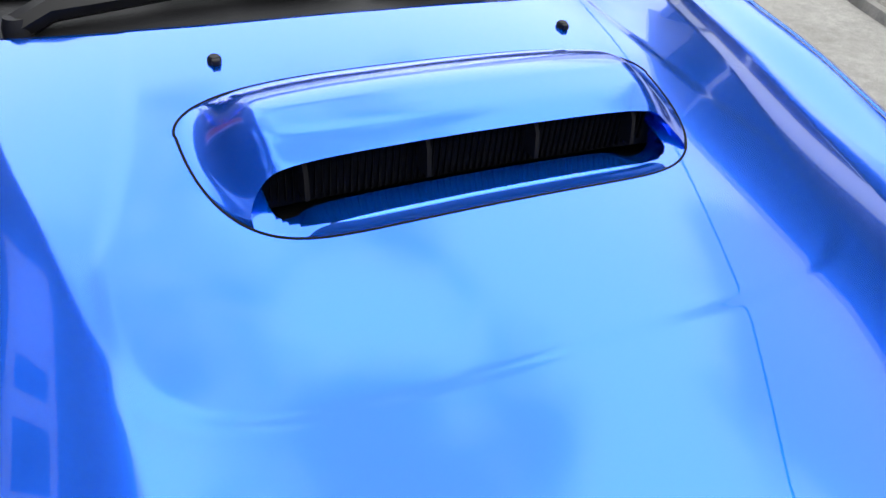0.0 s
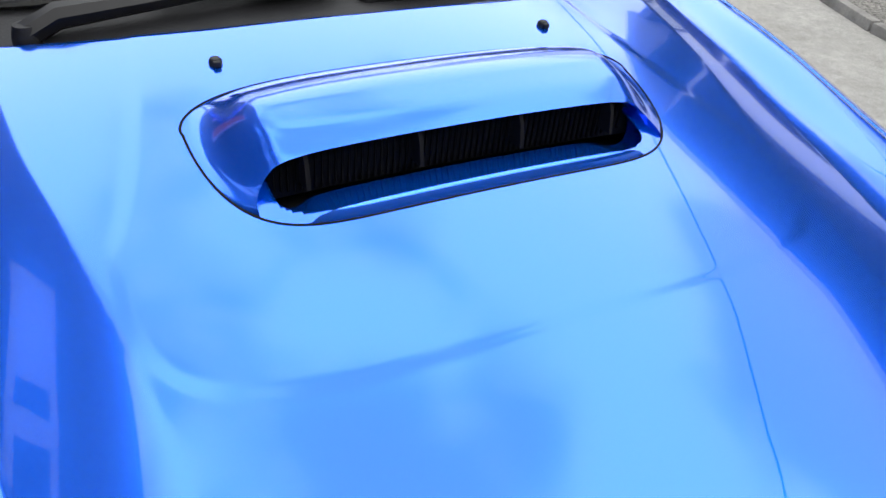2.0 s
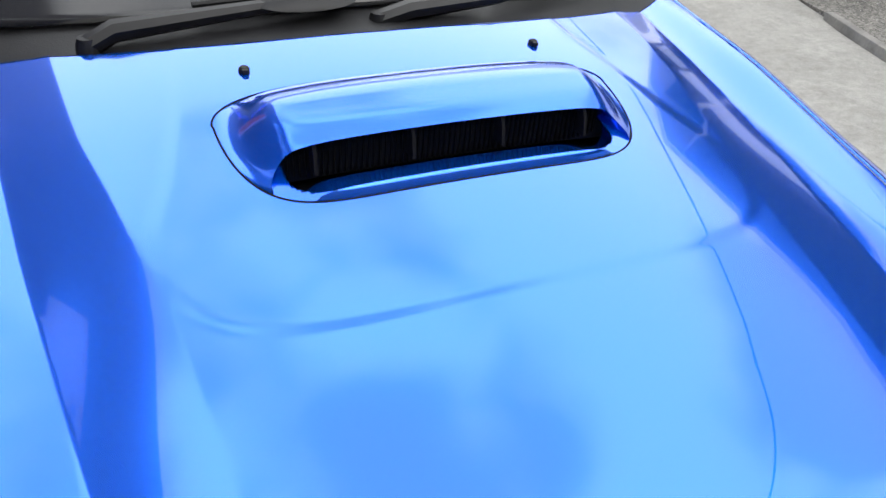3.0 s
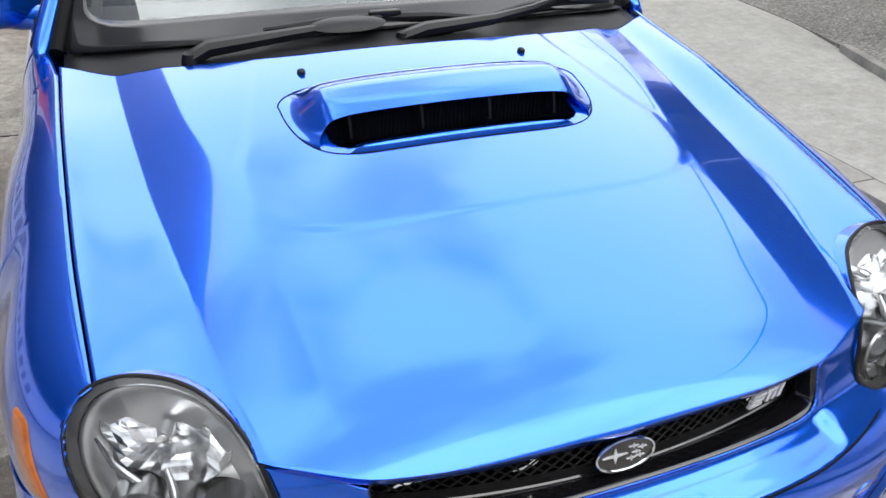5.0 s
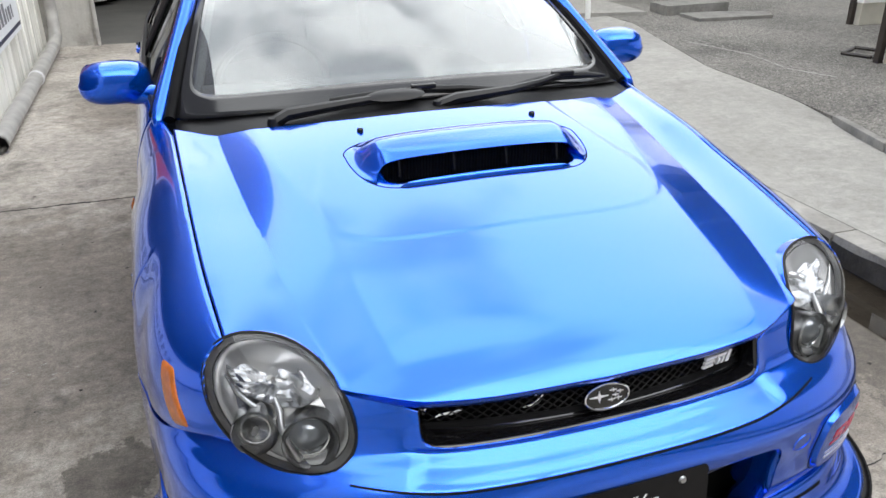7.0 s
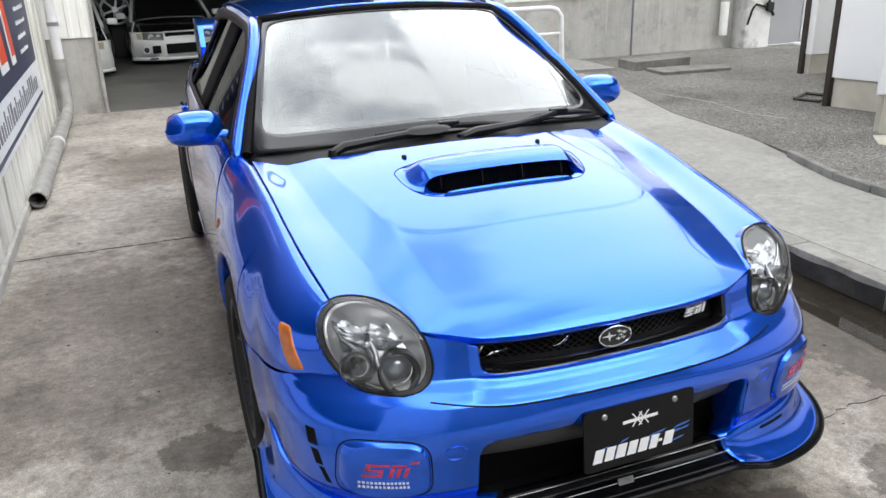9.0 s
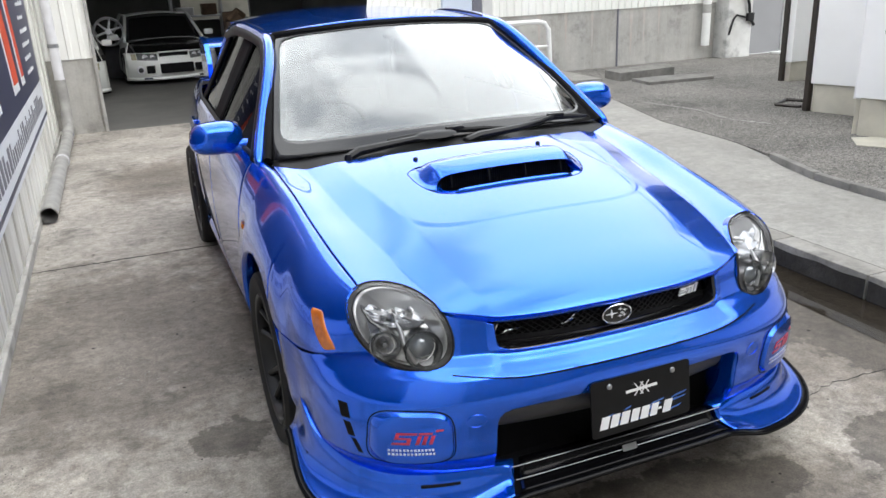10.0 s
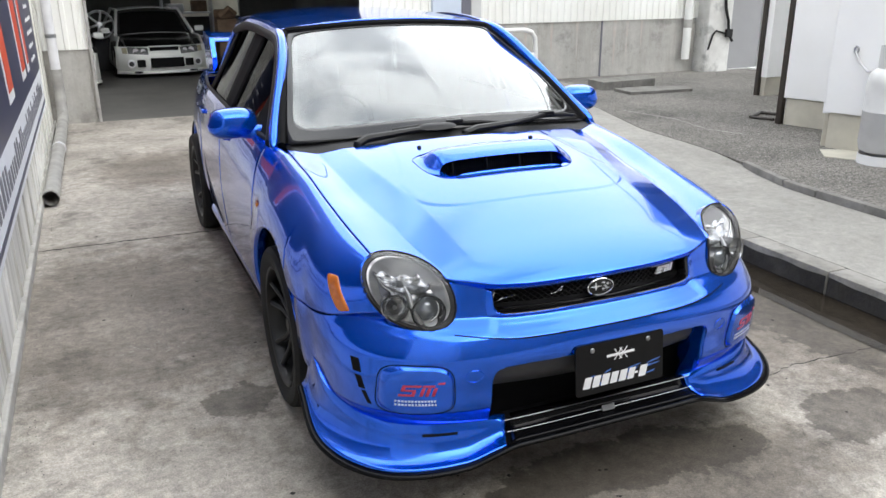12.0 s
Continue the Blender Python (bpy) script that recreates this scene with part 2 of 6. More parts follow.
M_LANE = mat("weathered_concrete", (0.46, 0.424, 0.376), 0.85, vary=0.3, scale=1.5, tone=(0.27, 0.246, 0.215), bump=0.0022, bump_scale=150, fine=0.50, rough_vary=0.1, stain=0.46, stain_scale=2.6)
add_speckle(M_LANE, 240.0, 0.80, 1.18)
# damp patches
add_dark_patches(M_LANE, ((-1.0, 0.14, 0.15, 0.14), (0.10, -0.82, 0.48, 0.15), (0.45, -0.87, 0.24, 0.12), (1.12, -0.93, 0.26, 0.17), (1.78, -0.25, 0.42, 0.55), (1.85, 1.3, 0.26, 2.2), (-0.9, -1.5, 0.1, 0.08)), (0.47, 0.455, 0.44), 0.62, 0.08)
# broad soft-edged patches that only darken the base colour
add_dark_patches(M_LANE, ((-1.35, 1.25, 0.80, 1.15), (-0.9, 4.6, 0.6, 0.8), (1.6, 0.1, 0.75, 1.3), (0.1, -1.0, 0.9, 0.35)), (0.56, 0.535, 0.51), 0.8, 0.60)
M_DIRT = mat("dark_dirt", (0.05, 0.046, 0.04), 0.95, vary=0.4, scale=3, bump=0.004, bump_scale=40)
M_PAVE = mat("pale_brushed_concrete", (0.315, 0.304, 0.28), 0.85, vary=0.2, scale=1.6, tone=(0.25, 0.241, 0.221), bump=0.0018, bump_scale=140, fine=0.26, stain=0.2, stain_scale=2.5)
add_speckle(M_PAVE, 260.0, 0.86, 1.12)
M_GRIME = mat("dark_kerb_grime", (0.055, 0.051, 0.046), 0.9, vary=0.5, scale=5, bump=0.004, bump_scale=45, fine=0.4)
M_KERBTOP = mat("worn_kerb_concrete", (0.30, 0.287, 0.262), 0.88, vary=0.35, scale=4, bump=0.003, bump_scale=60, fine=0.3, stain=0.3, stain_scale=5)
M_STEP = mat("broken_step_concrete", (0.26, 0.25, 0.23), 0.9, vary=0.45, scale=4.0, bump=0.004, bump_scale=45, fine=0.3, stain=0.4, stain_scale=4.0)
M_ASPHALT = mat("worn_gravelly_asphalt", (0.170, 0.160, 0.144), 0.92, vary=0.35, scale=1.1, bump=0.003, bump_scale=160, fine=0.40, stain=0.35, stain_scale=1.3)
add_speckle(M_ASPHALT, 95.0, 0.45, 1.75)
M_DADO = mat("stained_concrete_wall", (0.46, 0.45, 0.42), 0.85, vary=0.4, scale=1.6, tone=(0.38, 0.37, 0.345), bump=0.002, bump_scale=60, fine=0.14, stain=0.35, stain_scale=2.6)
add_streaks(M_DADO, (0.80, 0.785, 0.76), 5.0)
M_RUST = mat("faint_rust_stain", (0.44, 0.38, 0.34), 0.9, vary=0.4, scale=9, tone=(0.46, 0.44, 0.41), fine=0.14, bump_scale=60)
M_SHEET = mat("white_painted_sheet", (0.84, 0.84, 0.81), 0.5, vary=0.1, scale=2.2, tone=(0.76, 0.755, 0.71))
M_SCUFF = mat("scuffed_white_paint", (0.62, 0.62, 0.60), 0.55, vary=0.2, scale=2.4, tone=(0.46, 0.455, 0.43), stain=0.45, stain_scale=3.2, fine=0.1)
M_SHEDWHITE = mat("clean_white_panel", (0.86, 0.86, 0.85), 0.45, vary=0.06, scale=2)
M_CREAM = mat("cream_foundation_render", (0.58, 0.55, 0.46), 0.85, vary=0.25, scale=4, bump=0.002, bump_scale=60)
M_POST = mat("dark_brown_post", (0.035, 0.027, 0.022), 0.5, vary=0.3, scale=6)
# for the added band above the visible part of the shed
M_CLADDING = mat("unseen_dark_brown_cladding", (0.045, 0.040, 0.036), 0.7, vary=0.3, scale=2.5)
M_GREYDOOR = mat("grey_door_paint", (0.27, 0.27, 0.28), 0.5, vary=0.12, scale=2)
M_PIPE = mat("grey_drain_pipe", (0.40, 0.39, 0.37), 0.5, vary=0.35, scale=7, bump=0.0015, bump_scale=40)
M_PIPEWHITE = mat("painted_drain_pipe", (0.70, 0.70, 0.72), 0.45, vary=0.15, scale=8)
M_NAVY = mat("navy_sign_face", (0.018, 0.024, 0.075), 0.35, vary=0.12, scale=3)
M_RED = mat("orange_red_print", (0.72, 0.075, 0.025), 0.4, vary=0.06, scale=20)
M_SIGNWHITE = mat("white_sign_face", (0.74, 0.76, 0.80), 0.4, vary=0.06, scale=4)
M_GREYPRINT = mat("grey_print", (0.16, 0.16, 0.19), 0.5, vary=0.15, scale=30)
M_CYL = mat("grey_cylinder_paint", (0.60, 0.60, 0.59), 0.45, vary=0.12, scale=6, coat=0.1)
M_PALEAMBER = mat("pale_corner_lens", (0.55, 0.50, 0.36), 0.25, vary=0.2, scale=30)
M_CARWHITE = mat("white_car_paint", (0.88, 0.89, 0.85), 0.3, 0, 0.8, vary=0.06, scale=5)
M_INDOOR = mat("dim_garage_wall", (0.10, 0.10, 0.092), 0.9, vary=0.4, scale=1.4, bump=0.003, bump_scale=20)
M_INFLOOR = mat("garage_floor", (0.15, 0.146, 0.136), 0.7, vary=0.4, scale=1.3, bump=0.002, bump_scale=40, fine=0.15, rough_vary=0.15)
M_WOOD = mat("brown_clutter", (0.20, 0.13, 0.08), 0.75, vary=0.4, scale=9)
M_CRACK = mat("crack_shadow", (0.03, 0.028, 0.025), 0.95, vary=0.3, scale=30)
M_GRIT = mat("grey_grit", (0.20, 0.19, 0.175), 0.9, vary=0.7, scale=9)
M_STONE = mat("pale_gravel", (0.42, 0.41, 0.38), 0.9, vary=0.5, scale=30)
M_BLUEDOOR = mat("pale_blue_door", (0.55, 0.62, 0.72), 0.45, vary=0.08, scale=3)
M_RAIL = mat("white_rail_paint", (0.78, 0.78, 0.76), 0.4, vary=0.1, scale=8)
M_WALLPALE = mat("pale_side_wall", (0.80, 0.79, 0.745), 0.7, vary=0.25, scale=1.5, tone=(0.60, 0.59, 0.55), bump=0.002, bump_scale=30, fine=0.08)
add_streaks(M_WALLPALE, (0.60, 0.585, 0.55))
M_DARKBOX = mat("dark_shop_clutter", (0.05, 0.05, 0.055), 0.7, vary=0.4, scale=6)
# for the added south wall, dark to deepen reflections on the nose
M_SOUTH = mat("unseen_dark_wall", (0.26, 0.253, 0.245), 0.8, vary=0.3, scale=1.2, bump=0.002, bump_scale=30)
M_WATER = clear("shallow_water", (0.48, 0.465, 0.44), 1.33, 0.03)


# ---- mesh tools ----
class Geo:
    """Vertices and faces of one part."""

    def __init__(self):
        self.v, self.f = [], []

    def add(self, verts, faces):
        k = len(self.v)
        self.v += [tuple(p) for p in verts]
        self.f += [tuple(i + k for i in f) for f in faces]
        return self

    def grid(self, fn, us, vs, close=False):
        pts = [fn(u, v) for u in us for v in vs]
        nu, nv = len(us), len(vs)
        fs = [(i * nv + j, i * nv + j + 1, ((i + 1) % nu) * nv + j + 1, ((i + 1) % nu) * nv + j)
              for i in range(nu if close else nu - 1) for j in range(nv - 1)]
        return self.add(pts, fs)

    def box(self, c, s, m=None, bevel=0.0):
        bm = bmesh.new()
        bmesh.ops.create_cube(bm, size=1, matrix=Matrix.Translation(c) @ (m or Matrix()) @ Matrix.Diagonal((*s, 1)))
        if bevel:
            bmesh.ops.bevel(bm, geom=bm.edges[:], offset=bevel, segments=2, profile=0.5, affect="EDGES")
        bm.verts.index_update()
        self.add([v.co for v in bm.verts], [[v.index for v in f.verts] for f in bm.faces])
        bm.free()
        return self

    def tube(self, pts, r, seg=10, cap=True):
        pts = [Vector(p) for p in pts]
        rs = r if isinstance(r, (list, tuple)) else [r] * len(pts)
        k, ring = len(self.v), []
        up = Vector((0.13, 0.21, 0.97))
        for i, p in enumerate(pts):
            d = (pts[min(i + 1, len(pts) - 1)] - pts[max(i - 1, 0)]).normalized()
            if abs(d.dot(up)) > 0.96:
                up = Vector((0.97, 0.13, 0.21))
            a = d.cross(up).normalized()
            b = a.cross(d)
            up = b
            ring += [p + rs[i] * (a * math.cos(2 * math.pi * j / seg) + b * math.sin(2 * math.pi * j / seg)) for j in range(seg)]
        fs = [(i * seg + j, i * seg + (j + 1) % seg, (i + 1) * seg + (j + 1) % seg, (i + 1) * seg + j)
              for i in range(len(pts) - 1) for j in range(seg)]
        if cap:
            fs += [tuple(range(seg))[::-1], tuple(range((len(pts) - 1) * seg, len(pts) * seg))]
        return self.add(ring, fs)

    def lathe(self, prof, m=None, seg=32):
        """prof: (radius, height) pairs turned round the local z axis."""
        m = m or Matrix()
        pts = [m @ Vector((r * math.cos(2 * math.pi * i / seg), r * math.sin(2 * math.pi * i / seg), h)) for i in range(seg) for r, h in prof]
        n = len(prof)
        return self.add(pts, [(i * n + j, ((i + 1) % seg) * n + j, ((i + 1) % seg) * n + j + 1, i * n + j + 1) for i in range(seg) for j in range(n - 1)])

    def prism(self, outline, depth, m=None):
        """A flat outline in the local xy plane, given a depth along local z."""
        m = m or Matrix()
        n = len(outline)
        pts = [m @ Vector((x, y, 0)) for x, y in outline] + [m @ Vector((x, y, depth)) for x, y in outline]
        return self.add(pts, [tuple(range(n))[::-1], tuple(range(n, 2 * n))] + [(i, (i + 1) % n, n + (i + 1) % n, n + i) for i in range(n)])

    def cut(self, rho, pull):
        """Takes away what lies inside rho < 1, with the edge drawn on to rho = 1."""
        r = [rho(p) for p in self.v]
        keep = [f for f in self.f if any(r[i] >= 1 for i in f)]
        self.v = [pull(p, r[i]) if r[i] < 1 else p for i, p in enumerate(self.v)]
        used = sorted({i for f in keep for i in f})
        back_to = {i: k for k, i in enumerate(used)}
        self.v = [self.v[i] for i in used]
        self.f = [tuple(back_to[i] for i in f) for f in keep]
        return self

    def mirrored(self):
        g = Geo()
        return g.add([(-x, y, z) for x, y, z in self.v], [f[::-1] for f in self.f])

    def mesh(self, name, smooth=True, angle=40):
        me = bpy.data.meshes.new(name)
        me.from_pydata(self.v, [], self.f)
        bm = bmesh.new()
        bm.from_mesh(me)
        bmesh.ops.remove_doubles(bm, verts=bm.verts, dist=1e-5)
        bmesh.ops.recalc_face_normals(bm, faces=bm.faces)
        for f in bm.faces:
            f.smooth = smooth
        for e in bm.edges:
            if len(e.link_faces) == 2 and e.calc_face_angle(0) > radians(angle):
                e.smooth = False
        bm.to_mesh(me)
        bm.free()
        return me


def part(name, geo, material, parent=None, label="", thick=0.0, smooth=True, angle=40):
    ob = new(name, geo.mesh(name, smooth, angle))
    ob.data.materials.append(material)
    if thick:
        s = ob.modifiers.new("thickness", "SOLIDIFY")
        s.thickness, s.offset = thick, 0
    if parent:
        ob.parent = parent
    return tagged(ob, label)


def curve1(*pairs):
    """A smooth line through (x, y) pairs."""
    xs, ys = [p[0] for p in pairs], [p[1] for p in pairs]
    n = len(xs)
    d = [(ys[i + 1] - ys[i]) / (xs[i + 1] - xs[i]) for i in range(n - 1)]
    t = [d[0]] + [0 if d[i - 1] * d[i] <= 0 else 2 * d[i - 1] * d[i] / (d[i - 1] + d[i]) for i in range(1, n - 1)] + [d[-1]]

    def f(x):
        if x <= xs[0]:
            return ys[0] + t[0] * (x - xs[0])
        if x >= xs[-1]:
            return ys[-1] + t[-1] * (x - xs[-1])
        i = next(k for k in range(n - 1) if x <= xs[k + 1])
        h = xs[i + 1] - xs[i]
        s = (x - xs[i]) / h
        return (ys[i] * (1 + 2 * s) * (1 - s) ** 2 + t[i] * h * s * (1 - s) ** 2 + ys[i + 1] * s * s * (3 - 2 * s) + t[i + 1] * h * s * s * (s - 1))
    return f


def step(x, a, b):
    s = min(1, max(0, (x - a) / (b - a)))
    return s * s * s * (s * (6 * s - 15) + 10)


def span(a, b, n):
    return [a + (b - a) * i / (n - 1) for i in range(n)]


def rounded(w, h, r, n=5):
    """Outline of a rounded rectangle about the origin."""
    pts = []
    for cx, cy, a0 in ((w / 2 - r, h / 2 - r, 0), (-w / 2 + r, h / 2 - r, 90), (-w / 2 + r, -h / 2 + r, 180), (w / 2 - r, -h / 2 + r, 270)):
        pts += [(cx + r * math.cos(radians(a0 + 90 * i / n)), cy + r * math.sin(radians(a0 + 90 * i / n))) for i in range(n + 1)]
    return pts


def upright(x, y, z, turn=0):
    """Local x across, local y up, local z towards -y (the viewer), turned about the vertical."""
    return Matrix.Translation((x, y, z)) @ Matrix.Rotation(radians(turn), 4, "Z") @ Matrix.Rotation(radians(90), 4, "X")


def both(name, geo, material, parent, label="", **k):
    """A part for each side of the car; geo is that of the +x side."""
    return part(name, geo, material, parent, label, **k), part(name, geo.mirrored(), material, parent, label, **k)


# ---- the car: origin under the front axle, nose towards -y ----
car = tagged(new("sports_sedan"), "glossy blue metallic four-door sports sedan with hood scoop, parked on concrete", "car")

# hood surface
hood_mid = curve1((-0.84, 0.672), (-0.80, 0.716), (-0.77, 0.738), (-0.70, 0.770), (-0.57, 0.810), (-0.40, 0.856), (-0.17, 0.908), (0.09, 0.960), (0.36, 1.0))
hood_fall = curve1((-0.83, 0.030), (-0.57, 0.045), (-0.1, 0.048), (0.36, 0.055))
hood_eye = curve1((-0.83, 0.0), (-0.62, 0.036), (-0.4, 0.0266), (0.0, 0.030), (0.15, 0.025), (0.36, 0.012))
ridge_x = curve1((-0.83, 0.43), (-0.73, 0.472), (-0.55, 0.518), (-0.30, 0.552), (-0.13, 0.572), (0.25, 0.600), (0.36, 0.604))
ridge_h = curve1((-0.83, 0.0), (-0.70, 0.006), (-0.45, 0.0125), (-0.3, 0.0185), (-0.1, 0.0245), (0.15, 0.022), (0.36, 0.010))


ridge_w = curve1((-0.83, 0.09), (-0.70, 0.10), (-0.5, 0.122), (-0.3, 0.130), (-0.13, 0.117), (0.03, 0.098), (0.36, 0.090))
plateau_w = curve1((-0.40, 0.430), (-0.19, 0.430), (-0.114, 0.405), (0.0, 0.375), (0.15, 0.345), (0.36, 0.33))


def hood_z(x, y):
    a = abs(x)
    r, w = ridge_x(y), ridge_w(y)
    z = hood_mid(y) - hood_fall(y) * (a / 0.7) ** 2
    fall = min(1.0, max(0.0, (a - r + w) / w))
    z -= ridge_h(y) * (fall ** 1.10 if a < r else 1.0)
    if a > r:
        z += hood_eye(y) * (0.55 * (a - r) / (0.70 - r) + 0.45 * step(a, r, 0.72))
    plateau = ((a / plateau_w(y)) ** 4 + (max(0.0, -0.19 - y) / 0.207) ** 4) ** 0.25
    return z + 0.0015 * (1 - step(plateau, 0.945, 1.015))


hood_front = curve1((0.0, -0.806), (0.2, -0.801), (0.364, -0.785), (0.47, -0.745), (0.56, -0.690), (0.66, -0.60), (0.69, -0.565))
hood_rear = curve1((0.0, 0.166), (0.20, 0.172), (0.35, 0.190), (0.48, 0.220), (0.60, 0.275), (0.70, 0.335))
hood_side = curve1((-0.60, 0.668), (-0.3, 0.690), (0.0, 0.700), (0.36, 0.708))

# headlamp oval: a tilted plane with two half axes
EYE_C = Vector((0.592, -0.668, 0.698))
EYE_A = Vector((0.123, 0.054, 0.018))
EYE_B = Vector((0.014, 0.064, 0.109))
EYE_N = EYE_A.cross(EYE_B).normalized()
EYE_N = EYE_N if EYE_N.y < 0 else -EYE_N
EYE_M = Matrix((EYE_A, EYE_B, EYE_N)).transposed().inverted()


def eye_local(p):
    return EYE_M @ (Vector((abs(p[0]), p[1], p[2])) - EYE_C)


def eye_rho(p):
    q = eye_local(p)
    if abs(q.z) > 0.16:
        return 9.0
    return (abs(q.x) ** 2.15 + abs(q.y) ** 2.15) ** (1 / 2.15)


def eye_pull(p, r):
    q = eye_local(p)
    k = 1 / max(r, 0.05)
    w = EYE_C + EYE_A * q.x * k + EYE_B * q.y * k + EYE_N * q.z
    return (math.copysign(w.x, p[0]), w.y, w.z)


def eye_pull_on(skin):
    """Draws points to the lamp's edge and back on to a given skin."""
    def f(p, r):
        for k in range(4):
            q = eye_local(p)
            p = skin(eye_pull(p, (abs(q.x) ** 2.15 + abs(q.y) ** 2.15) ** (1 / 2.15)))
        return p
    return f


def eye_point(rho, ang, n):
    c, s = math.cos(ang), math.sin(ang)
    k = rho / (abs(c) ** 2.15 + abs(s) ** 2.15) ** (1 / 2.15)
    return EYE_C + EYE_A * c * k + EYE_B * s * k + EYE_N * n


def hood_point(u, v):
    y0 = hood_front(min(abs(u) * 0.69, 0.69))
    x_guess = u * 0.69
    y = y0 + (hood_rear(abs(x_guess)) - y0) * v
    x = u * hood_side(y)
    return (x, y, hood_z(x, y))


us = span(-1, 1, 281)
vs = [v ** 1.15 for v in span(0, 1, 210)]
hood_geo = Geo().grid(hood_point, us, vs)
# turned-down front lip
hood_geo.grid(lambda u, v: (hood_point(u, 0)[0], hood_point(u, 0)[1] + 0.012 * v, hood_point(u, 0)[2] - 0.022 * v ** 0.7), us, span(0, 1, 4))
hood_geo.cut(eye_rho, eye_pull_on(lambda p: (p[0], p[1], hood_z(p[0], p[1]))))
# air opening below the scoop
hood_geo.cut(lambda p: ((abs(p[0]) / 0.250) ** 5 + (abs(p[1] + 0.124) / 0.068) ** 5) ** 0.2,
             lambda p, r: (lambda x, y: (x, y, hood_z(x, y)))(p[0] / max(r, 0.05), -0.124 + (p[1] + 0.124) / max(r, 0.05)))
hood = part("hood", hood_geo, M_PAINT, car, "glossy blue metallic hood with raised centre", thick=0.003)

for sx in (-1, 1):
    x, y = 0.246 * sx, 0.094
    z = hood_z(x, y)
    g = Geo().lathe([(0.0001, 0.0095), (0.006, 0.009), (0.0085, 0.006), (0.009, -0.004)], Matrix.Translation((x, y, z)), 16)
    g.box((x, y - 0.007, z + 0.004), (0.010, 0.010, 0.008), bevel=0.002)
    part("washer_nozzle", g, M_TRIM, hood, "black washer nozzle")

# scoop: outline round it, a mouth that faces forward
SC_A, SC_MOUTH = 0.316, 0.272


def scoop_f(a):
    return -0.026 - 0.180 * max(0.0, 1 - min(1.0, a / SC_A) ** 7.5) ** 0.5


def scoop_b(a):
    return -0.026 + 0.066 * max(0.0, 1 - min(1.0, a / SC_A) ** 5.0) ** 0.5


MOUTH_Y, MOUTH_D = -0.170, 0.029


scoop_rise = curve1((0.0, 0.0), (0.002, 0.0065), (0.005, 0.0105), (0.009, 0.0125), (0.036, 0.021), (0.064, 0.037), (0.095, 0.047), (0.13, 0.05))


def scoop_h(x, y):
    """Height of the scoop's skin over the hood."""
    a = abs(x)
    front = scoop_rise(min(0.13, max(0.0, y - scoop_f(a)))) / 0.05
    rear = math.sin(min(1.0, max(0.0, scoop_b(a) - y) / 0.115) * math.pi / 2) ** 0.9
    return 0.050 * front * rear * (1 - step(a, 0.225, 0.319))


def scoop_pt(x, v):
    y = scoop_f(abs(x)) + (scoop_b(abs(x)) - scoop_f(abs(x))) * v
    return (x, y, hood_z(x, y) + scoop_h(x, y) + 0.0015)


def mouth_rho(p):
    return math.hypot(max(0.0, abs(p[0]) - SC_MOUTH + MOUTH_D), p[1] - MOUTH_Y) / MOUTH_D


def mouth_pull(p, r):
    k = 1 / max(r, 0.02)
    x = p[0]
    if abs(x) > SC_MOUTH - MOUTH_D:
        x = math.copysign(SC_MOUTH - MOUTH_D + (abs(x) - SC_MOUTH + MOUTH_D) * k, x)
    y = MOUTH_Y + (p[1] - MOUTH_Y) * k
    return (x, y, hood_z(x, y) + scoop_h(x, y) + 0.0015)


def mouth_ring(s, v):
    """The mouth's edge (s runs once round it), drawn back into the throat."""
    half = SC_MOUTH - MOUTH_D
    turn = 4 * (s % 1.0)
    if turn < 1:
        x, y = half * (1 - 2 * turn), MOUTH_D
    elif turn < 2:
        x, y = -half - MOUTH_D * math.sin((turn - 1) * math.pi), MOUTH_D * math.cos((turn - 1) * math.pi)
    elif turn < 3:
        x, y = half * (2 * turn - 5), -MOUTH_D
    else:
        x, y = half + MOUTH_D * math.sin((turn - 3) * math.pi), -MOUTH_D * math.cos((turn - 3) * math.pi)
    low = 0.5 - 0.5 * y / MOUTH_D
    y += MOUTH_Y
    z = hood_z(x, y) + scoop_h(x, y) + 0.0015
    return (x * (1 - 0.04 * v), y + (0.035 + 0.036 * low) * v, z - 0.004 * math.sin(min(1.0, 6 * v) * math.pi / 2) - low * (0.003 * math.sin(min(1.0, 10 * v) * math.pi / 2) + 0.019 * v))


def mouth_h(x):
    return 0.038 * max(0.0, 1 - (abs(x) / SC_MOUTH) ** 6) ** 0.5


xs = [math.sin(s) * SC_A for s in span(-math.pi / 2, math.pi / 2, 181)]
g = Geo().grid(scoop_pt, xs, [v ** 1.3 for v in span(0, 1, 90)]).cut(mouth_rho, mouth_pull)
scoop = part("hood_scoop", g, M_PAINT, car, "blue hood air scoop with dark wide mouth", angle=60)
mouth_turns = span(0, 1, 201)
part("throat", Geo().grid(mouth_ring, mouth_turns, span(0, 1, 20)), M_PAINT, scoop, "blue throat of the scoop", angle=60)
# back and fins near black: the scoop's inner shade is put into their colour
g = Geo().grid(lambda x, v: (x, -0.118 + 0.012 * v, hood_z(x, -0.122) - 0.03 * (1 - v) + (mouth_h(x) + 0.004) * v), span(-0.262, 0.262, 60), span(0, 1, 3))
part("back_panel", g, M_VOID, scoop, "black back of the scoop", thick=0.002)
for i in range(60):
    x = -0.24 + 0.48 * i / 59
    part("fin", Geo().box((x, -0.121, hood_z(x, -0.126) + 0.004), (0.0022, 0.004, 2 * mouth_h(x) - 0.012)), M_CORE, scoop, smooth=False)
